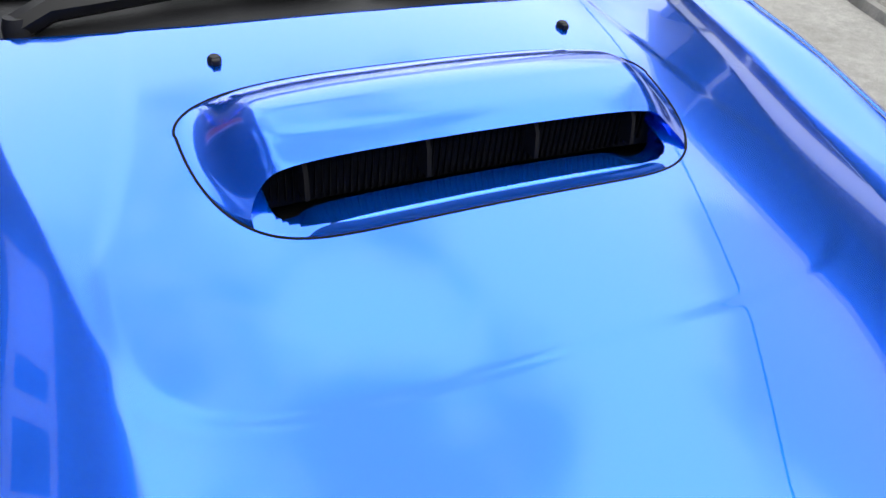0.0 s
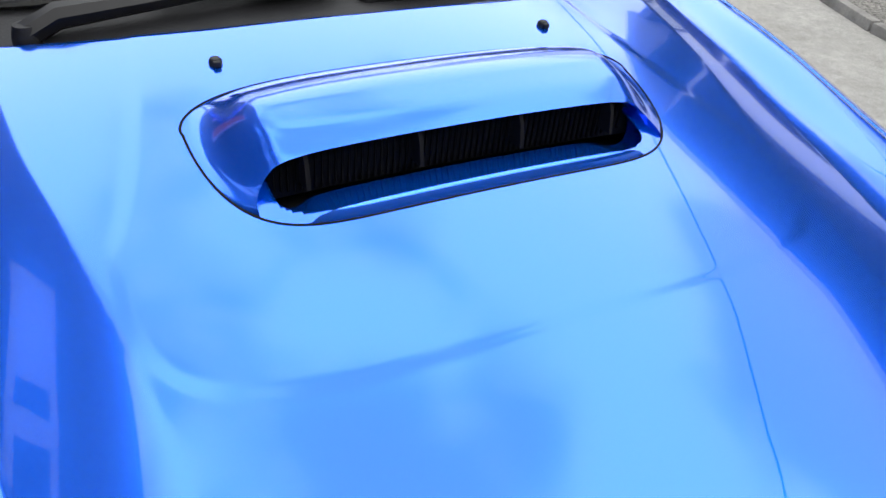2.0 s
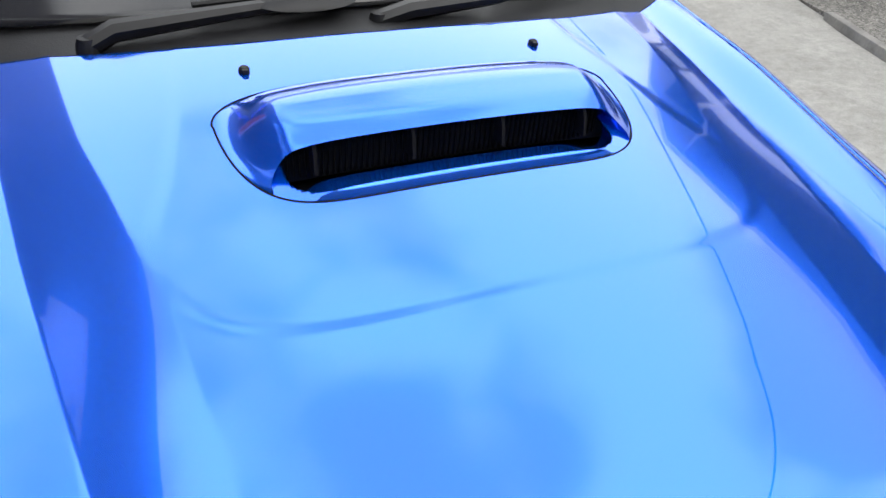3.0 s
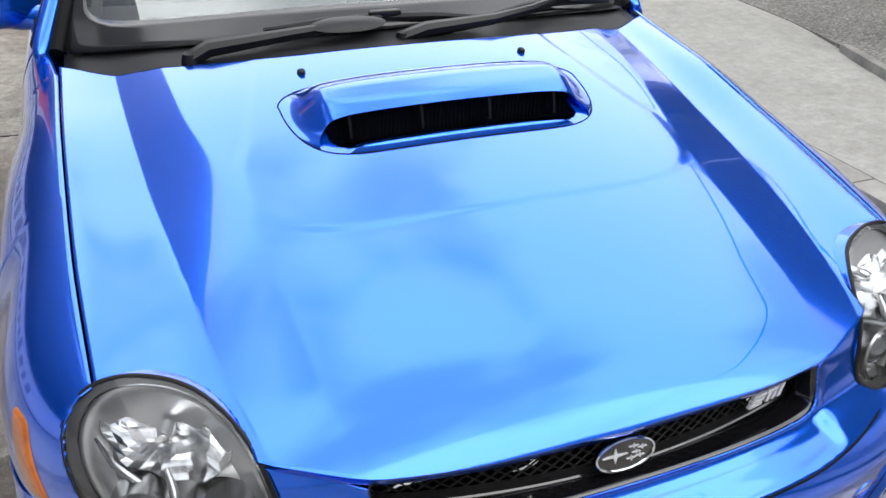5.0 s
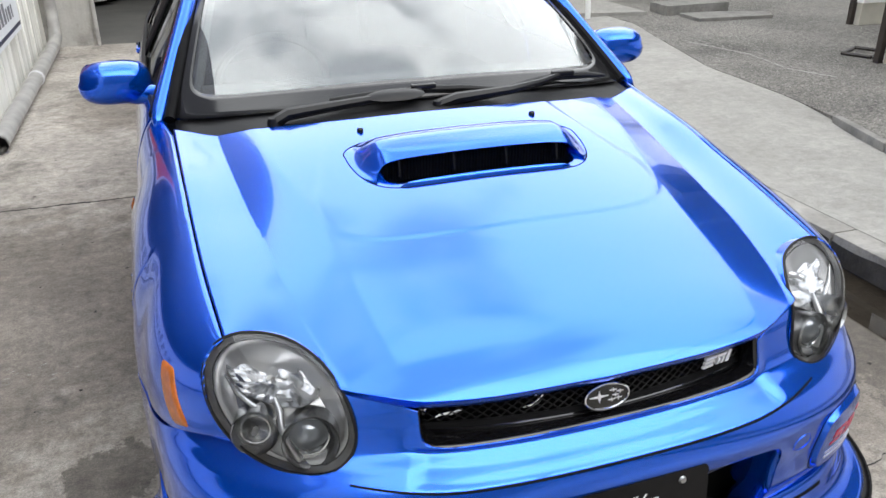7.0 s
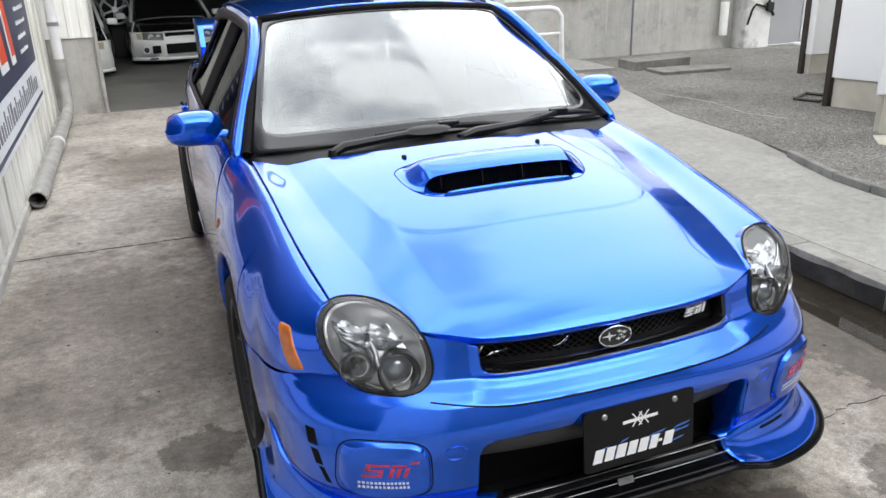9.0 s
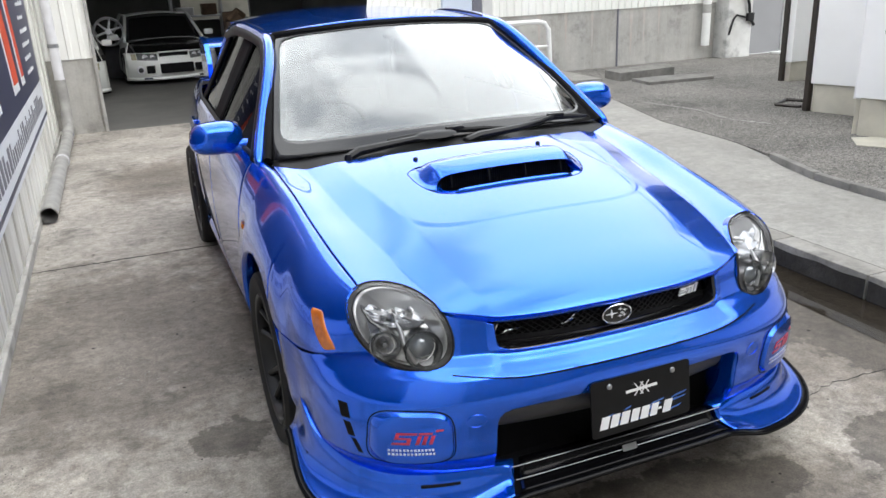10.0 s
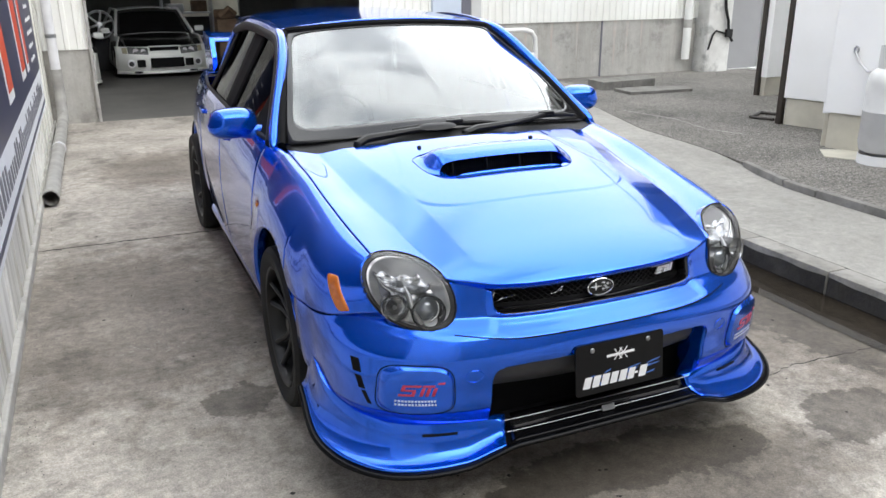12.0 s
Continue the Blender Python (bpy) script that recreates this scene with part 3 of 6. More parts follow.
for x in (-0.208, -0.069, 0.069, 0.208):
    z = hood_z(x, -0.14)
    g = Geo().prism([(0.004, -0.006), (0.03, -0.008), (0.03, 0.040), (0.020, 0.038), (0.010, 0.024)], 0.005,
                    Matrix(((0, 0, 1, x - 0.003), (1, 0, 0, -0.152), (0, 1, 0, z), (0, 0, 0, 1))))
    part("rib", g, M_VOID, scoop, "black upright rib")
# dark joint that runs round the scoop
ring = [(x, scoop_f(abs(x)) - 0.002, hood_z(x, scoop_f(abs(x)) - 0.002) + 0.001) for x in xs] + \
       [(x * 1.004, scoop_b(abs(x)) + 0.002, hood_z(x, scoop_b(abs(x)) + 0.002) + 0.001) for x in xs[::-1][1:-1]]
part("seal", Geo().tube(ring + ring[:1], 0.0018, 8, False), M_VOID, scoop, "thin black rubber seal")

# underside sheet that closes the gaps round the hood, coloured black for their shade
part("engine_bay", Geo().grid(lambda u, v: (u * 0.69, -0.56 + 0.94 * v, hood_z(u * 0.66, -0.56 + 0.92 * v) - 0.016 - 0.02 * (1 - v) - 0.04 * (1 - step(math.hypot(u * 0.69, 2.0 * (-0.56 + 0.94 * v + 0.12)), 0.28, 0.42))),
                              span(-1, 1, 30), span(0, 1, 24)).cut(eye_rho, eye_pull), M_VOID, car, "added black sheet for the shade below the hood", thick=0.002)

# nose curves
bump_y = curve1((0.16, -0.815), (0.26, -0.822), (0.32, -0.846), (0.36, -0.860), (0.42, -0.866), (0.48, -0.880), (0.53, -0.890), (0.575, -0.880), (0.60, -0.852), (0.622, -0.818), (0.66, -0.806), (0.70, -0.798), (0.76, -0.77))
bump_n = curve1((0.16, 3.5), (0.42, 3.4), (0.52, 3.0), (0.60, 2.5), (0.76, 2.3))
bump_a = curve1((0.16, 0.79), (0.30, 0.806), (0.36, 0.826), (0.50, 0.834), (0.60, 0.836), (0.76, 0.824))
BUMP_BACK = -0.285

# body sides
belt_z = curve1((0.30, 0.940), (0.6, 0.958), (1.3, 0.972), (2.2, 0.985), (2.9, 0.99), (3.45, 0.95))
belt_x = curve1((0.30, 0.712), (0.6, 0.752), (1.0, 0.772), (2.0, 0.755), (2.9, 0.66), (3.45, 0.58))
flank_x = curve1((-0.2, 0.836), (0.4, 0.842), (0.7, 0.838), (1.4, 0.838), (2.0, 0.825), (2.5, 0.803), (2.9, 0.775), (3.45, 0.69))


def side_top_x(y):
    return hood_side(y) + 0.0035 if y < 0.30 else belt_x(y)


def side_top_z(y):
    if y < 0.30:
        return hood_z(hood_side(y), y) - 0.001
    return belt_z(y) + (hood_z(hood_side(0.30), 0.30) - 0.001 - belt_z(0.30)) * (1 - step(y, 0.30, 0.6))


def nose_x(y, z):
    """Half width of the rounded nose at y."""
    if y >= BUMP_BACK:
        return bump_a(z)
    n = bump_n(z)
    return bump_a(z) * max(0.0, 1 - ((BUMP_BACK - y) / (BUMP_BACK - bump_y(z))) ** n) ** (1 / n)


def side_max_x(y):
    return nose_x(y, 0.60) if y < -0.2 else flank_x(y)


def flare(y, z):
    out = 0.0
    for wy, amount in ((0.08, 0.018), (2.605, 0.008)):
        d = math.hypot(y - wy, (z - 0.318) * 0.95)
        out += amount * (1 - step(d, 0.400, 0.560)) * step(z, 0.22, 0.42)
    return out


WHEEL_Y, WHEEL_Z, ARCH = (0.08, 2.605), 0.318, 0.384


def side_x(y, z):
    zt, xt, xm_ = side_top_z(y), side_top_x(y), side_max_x(y)
    zw = 0.60
    if z >= zw:
        s = min(1.0, (z - zw) / (zt - zw))
        x = xt + (xm_ - xt) * max(0.0, 1 - s ** 2.1) ** (1 / 1.7)
    else:
        x = xm_ - 0.045 * ((zw - z) / 0.42) ** 2
    return x + flare(y, z)


def side_grid(y0, y1, z0, z1, ny, nz):
    return Geo().grid(lambda y, v: (lambda zz: (side_x(y, zz), y, zz))(z0(y) + (z1(y) - z0(y)) * v), span(y0, y1, ny), [1 - (1 - v) ** 1.5 for v in span(0, 1, nz)])


def arch_rho(wy):
    return lambda p: math.hypot(p[1] - wy, p[2] - WHEEL_Z) / ARCH


def arch_pull(wy):
    def f(p, r):
        k = 1 / max(r, 0.05)
        return (p[0], wy + (p[1] - wy) * k, WHEEL_Z + (p[2] - WHEEL_Z) * k)
    return f


bumper_seam = curve1((-0.72, 0.655), (-0.657, 0.640), (-0.50, 0.594), (-0.38, 0.580), (-0.268, 0.582), (-0.2, 0.585))
g = side_grid(-0.675, 0.474, lambda y: bumper_seam(min(y, -0.2)) + 0.002 if y < -0.15 else (0.3 if y < 0.28 else 0.16), lambda y: side_top_z(y), 120, 60)
g.cut(eye_rho, eye_pull_on(lambda p: (side_x(p[1], p[2]), p[1], p[2]))).cut(arch_rho(WHEEL_Y[0]), arch_pull(WHEEL_Y[0]))
fenders = both("fender", g, M_PAINT, car, thick=0.003)
for wy in WHEEL_Y:
    lip = Geo().grid(lambda a, v: (side_x(wy + ARCH * math.cos(a), WHEEL_Z + ARCH * math.sin(a)) - 0.05 * v, wy + ARCH * math.cos(a), WHEEL_Z + ARCH * math.sin(a)),
                     span(radians(-12), radians(192 if wy > 1 else 172), 50), span(0, 1, 4))
    both("arch_lip", lip, M_PAINT, car, thick=0.003)
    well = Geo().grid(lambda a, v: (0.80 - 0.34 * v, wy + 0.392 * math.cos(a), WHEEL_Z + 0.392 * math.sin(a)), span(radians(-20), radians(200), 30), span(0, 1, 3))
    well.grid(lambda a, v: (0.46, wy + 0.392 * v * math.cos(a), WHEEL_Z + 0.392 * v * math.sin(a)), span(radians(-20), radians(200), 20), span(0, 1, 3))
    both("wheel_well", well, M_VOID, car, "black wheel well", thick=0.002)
for ob, sx in ((fenders[0], 1), (fenders[1], -1)):
    # front corner indicator and the small side repeater
    def amber(u, v):
        p, q = u * (1 - 0.16 * abs(v) ** 8), v * (1 - 0.05 * abs(u) ** 6)
        a, b = (1 + p) / 2, (1 + q) / 2
        y = (-0.5625 - 0.040 * a) * (1 - b) + (-0.4785 - 0.054 * a) * b
        z = (0.618 + 0.014 * a) * (1 - b) + (0.724 + 0.002 * a) * b
        bulge = 0.009 * (max(0, 1 - u ** 6) * max(0, 1 - v ** 8)) ** 0.5
        return (sx * (side_x(y, z) - 0.002 + bulge), y, z)
    part("indicator", Geo().grid(amber, span(-1, 1, 14), span(-1, 1, 20)), M_AMBER, ob, "amber corner indicator lens", thick=0.002)
    g = Geo().grid(lambda u, v: (sx * (side_x(0.345 + 0.030 * u, 0.737) + 0.008 * (1 - u * u) * (1 - v * v) + 0.001), 0.345 + 0.030 * u, 0.737 + 0.013 * v), span(-1, 1, 9), span(-1, 1, 7))
    part("side_repeater", g, M_AMBER, ob, "small amber side repeater", thick=0.002)

for name, y0, y1 in (("front_door", 0.481, 1.345), ("rear_door", 1.353, 2.215)):
    g = side_grid(y0, y1, lambda y: 0.275, side_top_z, 50, 40)
    g.cut(arch_rho(WHEEL_Y[1]), arch_pull(WHEEL_Y[1]))
    for ob, sx in zip(both(name, g, M_PAINT, car, thick=0.003), (1, -1)):
        hy = y1 - 0.12
        part("door_handle", Geo().box((sx * (side_x(hy, 0.86) + 0.012), hy, 0.86), (0.022, 0.17, 0.026), bevel=0.008), M_PAINT, ob, "blue door handle")
g = side_grid(2.223, 3.45, lambda y: 0.20 if y > 2.7 else 0.26, side_top_z, 80, 44)
g.cut(arch_rho(WHEEL_Y[1]), arch_pull(WHEEL_Y[1]))
both("quarter_panel", g, M_PAINT, car, thick=0.003)
both("side_sill", Geo().grid(lambda y, v: (0.785 + 0.032 * math.sin(v * math.pi) - 0.02 * (1 - v), y, 0.19 + 0.10 * v), span(0.47, 2.22, 20), span(0, 1, 10)), M_PAINT, car, thick=0.004)
part("body_shell", Geo().grid(lambda y, v: (math.cos(v * math.pi) * (side_max_x(y) - 0.05), y, 0.16 + (side_top_z(y) - 0.22) * math.sin(v * math.pi) ** 0.25), span(0.42, 3.4, 24), span(0, 1, 30)),
     M_VOID, car, "dark inner body", thick=0.002)
part("underbody", Geo().box((0, 1.28, 0.17), (1.40, 4.1, 0.03), bevel=0.01), M_VOID, car, "dark underbody")

# tail: boot lid, rear panel, rear bumper
part("boot_lid", Geo().grid(lambda u, v: (u * 0.66, 2.78 + 0.68 * v, 1.02 - 0.03 * u * u - 0.05 * v * v), span(-1, 1, 20), span(0, 1, 12)), M_PAINT, car, thick=0.004)
part("rear_bumper", Geo().grid(lambda u, v: (math.sin(u * 1.25) * 0.70, 3.25 + 0.25 * math.cos(u * 1.25), 0.20 + 0.70 * v), span(-1, 1, 24), span(0, 1, 10)), M_PAINT, car, thick=0.004)

# bumper face: rounded in plan, profiled in height
seam_z = curve1((0.0, 0.5705), (0.3, 0.572), (0.39, 0.578), (0.45, 0.584), (0.505, 0.590))
hollow_depth = curve1((0.5725, 0.0), (0.5775, 0.007), (0.585, 0.010), (0.595, 0.013), (0.605, 0.011), (0.612, 0.006), (0.624, -0.008), (0.70, -0.004))


def hollow(x, z):
    """How far the nose is drawn back below the grille, between its two cheeks."""
    level = z - seam_z(min(abs(x), 0.505)) + 0.5705
    if level <= 0.5725:
        return 0.0
    side = 0.388 + 0.55 * max(0.0, 0.615 - z)
    return hollow_depth(min(level, 0.70)) * (1 - step(abs(x), side - 0.045, side + 0.010))


def bumper_at(th, z, grow=0.0):
    n = bump_n(z)
    c, s = math.cos(th), math.sin(th)
    x = (bump_a(z) + grow) * math.copysign(abs(s) ** (2 / n), s)
    y = BUMP_BACK - (BUMP_BACK - bump_y(z) + grow) * abs(c) ** (2 / n)
    return (x + math.copysign(flare(y, z), s), y + hollow(x, z), z)


def bumper_x(x, z, grow=0.0):
    """The point of the bumper face at a given x and height."""
    n = bump_n(z)
    c = max(0.0, 1 - (abs(x) / (bump_a(z) + grow)) ** n) ** (1 / n)
    return (x, BUMP_BACK - (BUMP_BACK - bump_y(z) + grow) * c + hollow(x, z), z)


bump_top = curve1((0.0, 0.688), (0.364, 0.692), (0.47, 0.722), (0.52, 0.725), (0.60, 0.70), (0.69, 0.642), (0.86, 0.60))


def bumper_top(th):
    """Where the bumper ends: at the hood or the fender's seam."""
    x, y = bumper_at(th, 0.6)[:2]
    return bump_top(abs(x)) if y < -0.657 else bumper_seam(y) - 0.002


def bumper_face(th, v):
    z0, z1 = 0.185, 0.565
    return bumper_at(th, z0 + (z1 - z0) * v / 0.75 if v < 0.75 else z1 + (bumper_top(th) - z1) * (v - 0.75) / 0.25)


def slot_rho(x0, x1, z0, z1, n=6.0, sides=1):
    cx, cz, hx, hz = (x0 + x1) / 2, (z0 + z1) / 2, (x1 - x0) / 2, (z1 - z0) / 2

    def rho(p):
        if p[1] > -0.5:
            return 9.0
        return (abs((p[0] - cx) / hx) ** n + abs((p[2] - cz) / hz) ** n) ** (1 / n)

    def pull(p, r):
        k = 1 / max(r, 0.02)
        return (cx + (p[0] - cx) * k, p[1], cz + (p[2] - cz) * k)
    return rho, pull


ths = [math.copysign(abs(s) ** 1.0, s) * math.pi / 2 for s in span(-1, 1, 221)]
ths = sorted(set(ths + [sx * t for sx in (-1, 1) for t in span(0.24, 0.72, 240)]))
g = Geo().grid(bumper_face, ths, span(0, 0.75, 64) + span(0.75, 1, 62)[1:])
g.cut(eye_rho, eye_pull_on(lambda p: bumper_x(p[0], p[2])))
g.cut(arch_rho(WHEEL_Y[0]), arch_pull(WHEEL_Y[0]))
g.cut(*slot_rho(-0.364, 0.364, 0.624, 0.82, 12)).cut(*slot_rho(-0.400, 0.400, 0.10, 0.492, 14))
bumper = part("front_bumper", g, M_PAINT, car, "glossy blue front bumper", thick=0.004)

# deep frame of the lower intake
def frame_ring(x0, z0, z1, depth, n, mat_, name, parent, label):
    cz, hz = (z0 + z1) / 2, (z1 - z0) / 2

    def f(a, v):
        c, s = math.cos(a), math.sin(a)
        k = 1 / (abs(c) ** n + abs(s) ** n) ** (1 / n)
        x, z = x0 * c * k * (1 - 0.05 * v), cz + hz * s * k * (1 - 0.05 * v)
        y = bumper_x(x0 * c * k, max(0.17, min(0.72, cz + hz * s * k)))[1]
        return (x, y + depth * v, z)
    return part(name, Geo().grid(f, span(0, 2 * math.pi, 97), span(0, 1, 5)), mat_, parent, label, thick=0.002)


frame_ring(0.400, 0.20, 0.492, 0.06, 14, M_PAINT, "intake_edge", bumper, "blue edge of the lower intake")
frame_ring(0.364, 0.624, 0.705, 0.040, 12, M_BLACK, "grille_edge", bumper, "black edge of the grille opening")
part("panel_gap", Geo().tube([bumper_x(x, seam_z(abs(x)), 0.0018) for x in span(-0.50, 0.50, 90)], 0.0026, 6, False), M_VOID, bumper, "thin dark panel gap below the grille")
# flat black box stands in for the shade deep in the intake
part("intake_back", Geo().box((0, -0.70, 0.34), (0.86, 0.02, 0.34)), M_VOID, bumper, "black sheet for the shade in the radiator opening")
part("crash_beam", Geo().grid(lambda x, v: (x, -0.835 - 0.020 * math.sin(v * math.pi) + 0.10 * (x / 0.42) ** 2 * 0.5 + 0.06 * v * v, 0.482 - 0.115 * v), span(-0.40, 0.40, 30), span(0, 1, 10)), M_BEAM, bumper, "dark grey textured beam in the intake", thick=0.004)
for sx in (-1, 1):
    part("intake_cheek", Geo().prism([(0.0, 0.0), (0.10, -0.02), (0.10, -0.15), (0.02, -0.17)], 0.004, Matrix(((0, 0, sx, sx * 0.392), (1, 0, 0, -0.835), (0, 1, 0, 0.46), (0, 0, 0, 1)))), M_PAINT, bumper, "blue inner side of the intake")

    # fog lamp cover with a red logo shape and two white text bars
    def cover_pt(u, v, lift=0.0):
        n = 4.0
        k = 1.0
        m_ = (abs(u) ** n + abs(v) ** n) ** (1 / n)
        w = max(abs(u), abs(v))
        k = w / m_ if m_ > 1e-6 else 1.0
        x = 0.617 + (0.104 - 0.006 * v) * u * k
        z = 0.430 + 0.082 * v * k
        edge = max(abs(u), abs(v))
        return bumper_x(sx * x, z, 0.012 * (1 - step(edge, 0.86, 1.0)) - 0.006 * step(edge, 0.95, 1.0) + lift)
    cover = part("fog_cover", Geo().grid(cover_pt, span(-1, 1, 33), span(-1, 1, 33)), M_PAINT, bumper, "blue fog lamp cover", thick=0.002)
    groove = [cover_pt(u, v, 0.006) for u, v in [(-1 + 2 * i / 24, -1) for i in range(24)] + [(1, -1 + 2 * i / 24) for i in range(24)] + [(1 - 2 * i / 24, 1) for i in range(24)] + [(-1, 1 - 2 * i / 24) for i in range(25)]]
    part("cover_gap", Geo().tube(groove, 0.003, 6, False), M_VOID, cover, "dark gap round the cover")

    def flat_pt(u, v):
        return bumper_x(sx * (0.617 + 0.104 * u), 0.430 + 0.082 * v, 0.0136)
    # viewed from the front, text reads towards +x; u grows outwards on each side
    flip = -1 if sx < 0 else 1
    logo = Geo()
    for u0, u1, v0, v1 in ((-0.50, -0.02, 0.24, 0.32), (-0.50, -0.41, 0.10, 0.24), (-0.50, -0.12, 0.06, 0.13), (-0.20, -0.11, -0.06, 0.06), (-0.52, -0.11, -0.14, -0.06), (0.02, 0.34, 0.24, 0.32), (0.02, 0.11, -0.14, 0.20), (0.17, 0.26, -0.14, 0.20), (0.34, 0.43, -0.14, 0.20), (0.40, 0.58, 0.34, 0.42)):
        a0, a1 = sorted((u0 * flip, u1 * flip))
        logo.grid(lambda u, v: flat_pt(u + flip * 0.22 * v, v), span(a0, a1, 5), span(v0, v1, 4))
    part("logo_shape", logo, M_PINK, cover, "red logo shape", thick=0.0006)
    for v0, u0, u1 in ((-0.40, -0.64, 0.46), (-0.55, -0.64, 0.48)):
        bar = Geo()
        for i in range(12 if v0 > -0.4 else 13):
            w = (u1 - u0) / 13
            a0, a1 = sorted(((u0 + i * w + 0.01) * flip, (u0 + (i + (0.70, 0.80, 0.74)[i % 3]) * w) * flip))
            bar.grid(flat_pt, span(a0, a1, 3), span(v0, v0 + 0.085, 3))
        part("text_bar", bar, M_WHITE, cover, "line of small white print", thick=0.0005)
    # slots in the bumper corner and the tow cap
    for i, (xx, zz) in enumerate(((0.764, 0.490), (0.758, 0.438), (0.744, 0.390))):
        g = Geo().grid(lambda u, v: bumper_x(sx * (xx + (0.009 - 0.002 * i) * u + 0.001 * v + 0.003 * i * v), zz + 0.021 * v, 0.0015), span(-1, 1, 6), span(-1, 1, 6))
        part("vent_slot", g, M_VOID, bumper, "black vent slot", thick=0.001)
    cap = [bumper_x(sx * (0.458 + 0.026 * math.cos(a)), 0.470 + 0.020 * math.sin(a), 0.002) for a in span(0, 2 * math.pi, 25)]
    part("tow_cap", Geo().tube(cap, 0.0016, 6, False), M_PAINT, bumper, "round edge of the tow cap")

# upper grille
grille = part("grille", Geo().grid(lambda x, v: (x, -0.745 + 0.06 * (x / 0.37) ** 2 + 0.03 * v, 0.590 + 0.115 * v), span(-0.41, 0.41, 24), span(0, 1, 4)), M_VOID, car, "black mesh grille", thick=0.002)
wire = Geo()


def grille_pt(x, z, d=0.0):
    return (x, -0.783 + 0.055 * (x / 0.37) ** 2 + 0.1 * (z - 0.66) + d, z)


for k in range(-34, 35):
    for slope in (-1, 1):
        pts = []
        for i in range(7):
            z = 0.640 + 0.060 * i / 6
            x = k * 0.0225 + slope * (z - 0.66) * 1.35
            if abs(x) < 0.362:
                pts.append(grille_pt(x, z))
        if len(pts) > 1:
            wire.tube(pts, 0.0016, 5, False)
part("mesh", wire, M_TRIM, grille, "black diamond mesh")
part("grille_foot", Geo().grid(lambda x, v: grille_pt(x, 0.620 + 0.022 * v, -0.010 * (1 - v)), span(-0.362, 0.362, 40), span(0, 1, 5)), M_VOID, grille, "plain black foot of the grille", thick=0.002)
edge = [grille_pt(x, 0.700, -0.004) for x in span(-0.362, 0.362, 30)] + [grille_pt(x, 0.626, -0.004) for x in span(0.362, -0.362, 30)]
part("grille_frame", Geo().tube(edge + edge[:1], 0.0055, 8, False), M_BLACK, grille, "black grille frame")
badge_m = upright(0.0, -0.798, 0.662) @ Matrix.Rotation(radians(-8), 4, "X") @ Matrix.Diagonal((0.78, 0.78, 1.0, 1.0))
oval = [(0.060 * math.cos(a), 0.0335 * math.sin(a)) for a in span(0, 2 * math.pi, 41)[:-1]]
badge = part("badge", Geo().prism(oval, 0.006, badge_m), M_BLACK, grille, "black oval badge with chrome rim")
part("badge_rim", Geo().tube([badge_m @ Vector((x, y, 0.007)) for x, y in oval + oval[:1]], 0.0023, 8, False), M_CHROME, badge, "chrome oval rim")
for cx, cy, r in ((-0.022, 0.003, 0.026), (0.016, 0.015, 0.010), (0.034, 0.009, 0.010), (0.012, -0.010, 0.010), (0.030, -0.008, 0.010), (0.022, 0.001, 0.009)):
    g = Geo().prism([(cx + r * math.cos(a) * (0.22 if i % 2 else 1.0), cy + r * 0.62 * math.sin(a) * (0.22 if i % 2 else 1.0)) for i, a in enumerate(span(0, 2 * math.pi, 9)[:-1])], 0.003, badge_m @ Matrix.Translation((0, 0, 0.006)))
    part("star", g, M_SILVER, badge, "silver star shape")
lm = upright(0.262, -0.778, 0.676, 10) @ Matrix.Diagonal((0.85, 0.70, 1.0, 1.0))
g = Geo()
for x0, x1, z0, z1 in ((-0.042, -0.010, 0.008, 0.016), (-0.043, -0.011, -0.004, 0.003), (-0.044, -0.012, -0.016, -0.009), (-0.006, 0.022, 0.008, 0.016), (-0.002, 0.007, -0.016, 0.004), (0.013, 0.021, -0.016, 0.004), (0.028, 0.038, -0.016, 0.020)):
    g.prism([(x0 + 0.2 * z0, z0), (x1 + 0.2 * z0, z0), (x1 + 0.2 * z1, z1), (x0 + 0.2 * z1, z1)], 0.006, lm)
part("small_badge", g, M_SILVER, grille, "small silver and pink badge", smooth=False)
for pts in (((-0.340, 0.688), (-0.337, 0.672), (-0.345, 0.656), (-0.349, 0.650)), ((-0.330, 0.643), (-0.312, 0.653), (-0.296, 0.655), (-0.270, 0.661)), ((-0.158, 0.652), (-0.140, 0.655), (-0.126, 0.664), (-0.118, 0.674))):
    part("clip", Geo().tube([grille_pt(x, z, 0.004) for x, z in pts], [0.002, 0.0042, 0.0048, 0.003], 8), M_CHROME, grille, "bright bent metal clip behind the mesh")

# number plate stand-in on its bracket: dark board with white lettering shapes
pm = upright(0.024, -0.896, 0.437, 1) @ Matrix.Rotation(radians(-6), 4, "X")
plate = part("show_plate", Geo().prism(rounded(0.33, 0.165, 0.012), 0.006, pm), M_PLATE, car, "black show plate with white lettering")
part("plate_bracket", Geo().prism(rounded(0.335, 0.03, 0.006), 0.004, pm @ Matrix.Translation((0, 0.072, -0.006))), M_PAINT, plate, "blue bracket edge")
for x in (-0.105, 0.105):
    part("screw", Geo().lathe([(0.0001, 0.010), (0.006, 0.010), (0.0085, 0.006)], pm @ Matrix.Translation((x, 0.061, 0)), 16), M_STEEL, plate, "steel plate screw")
g = Geo()
x0 = -0.142
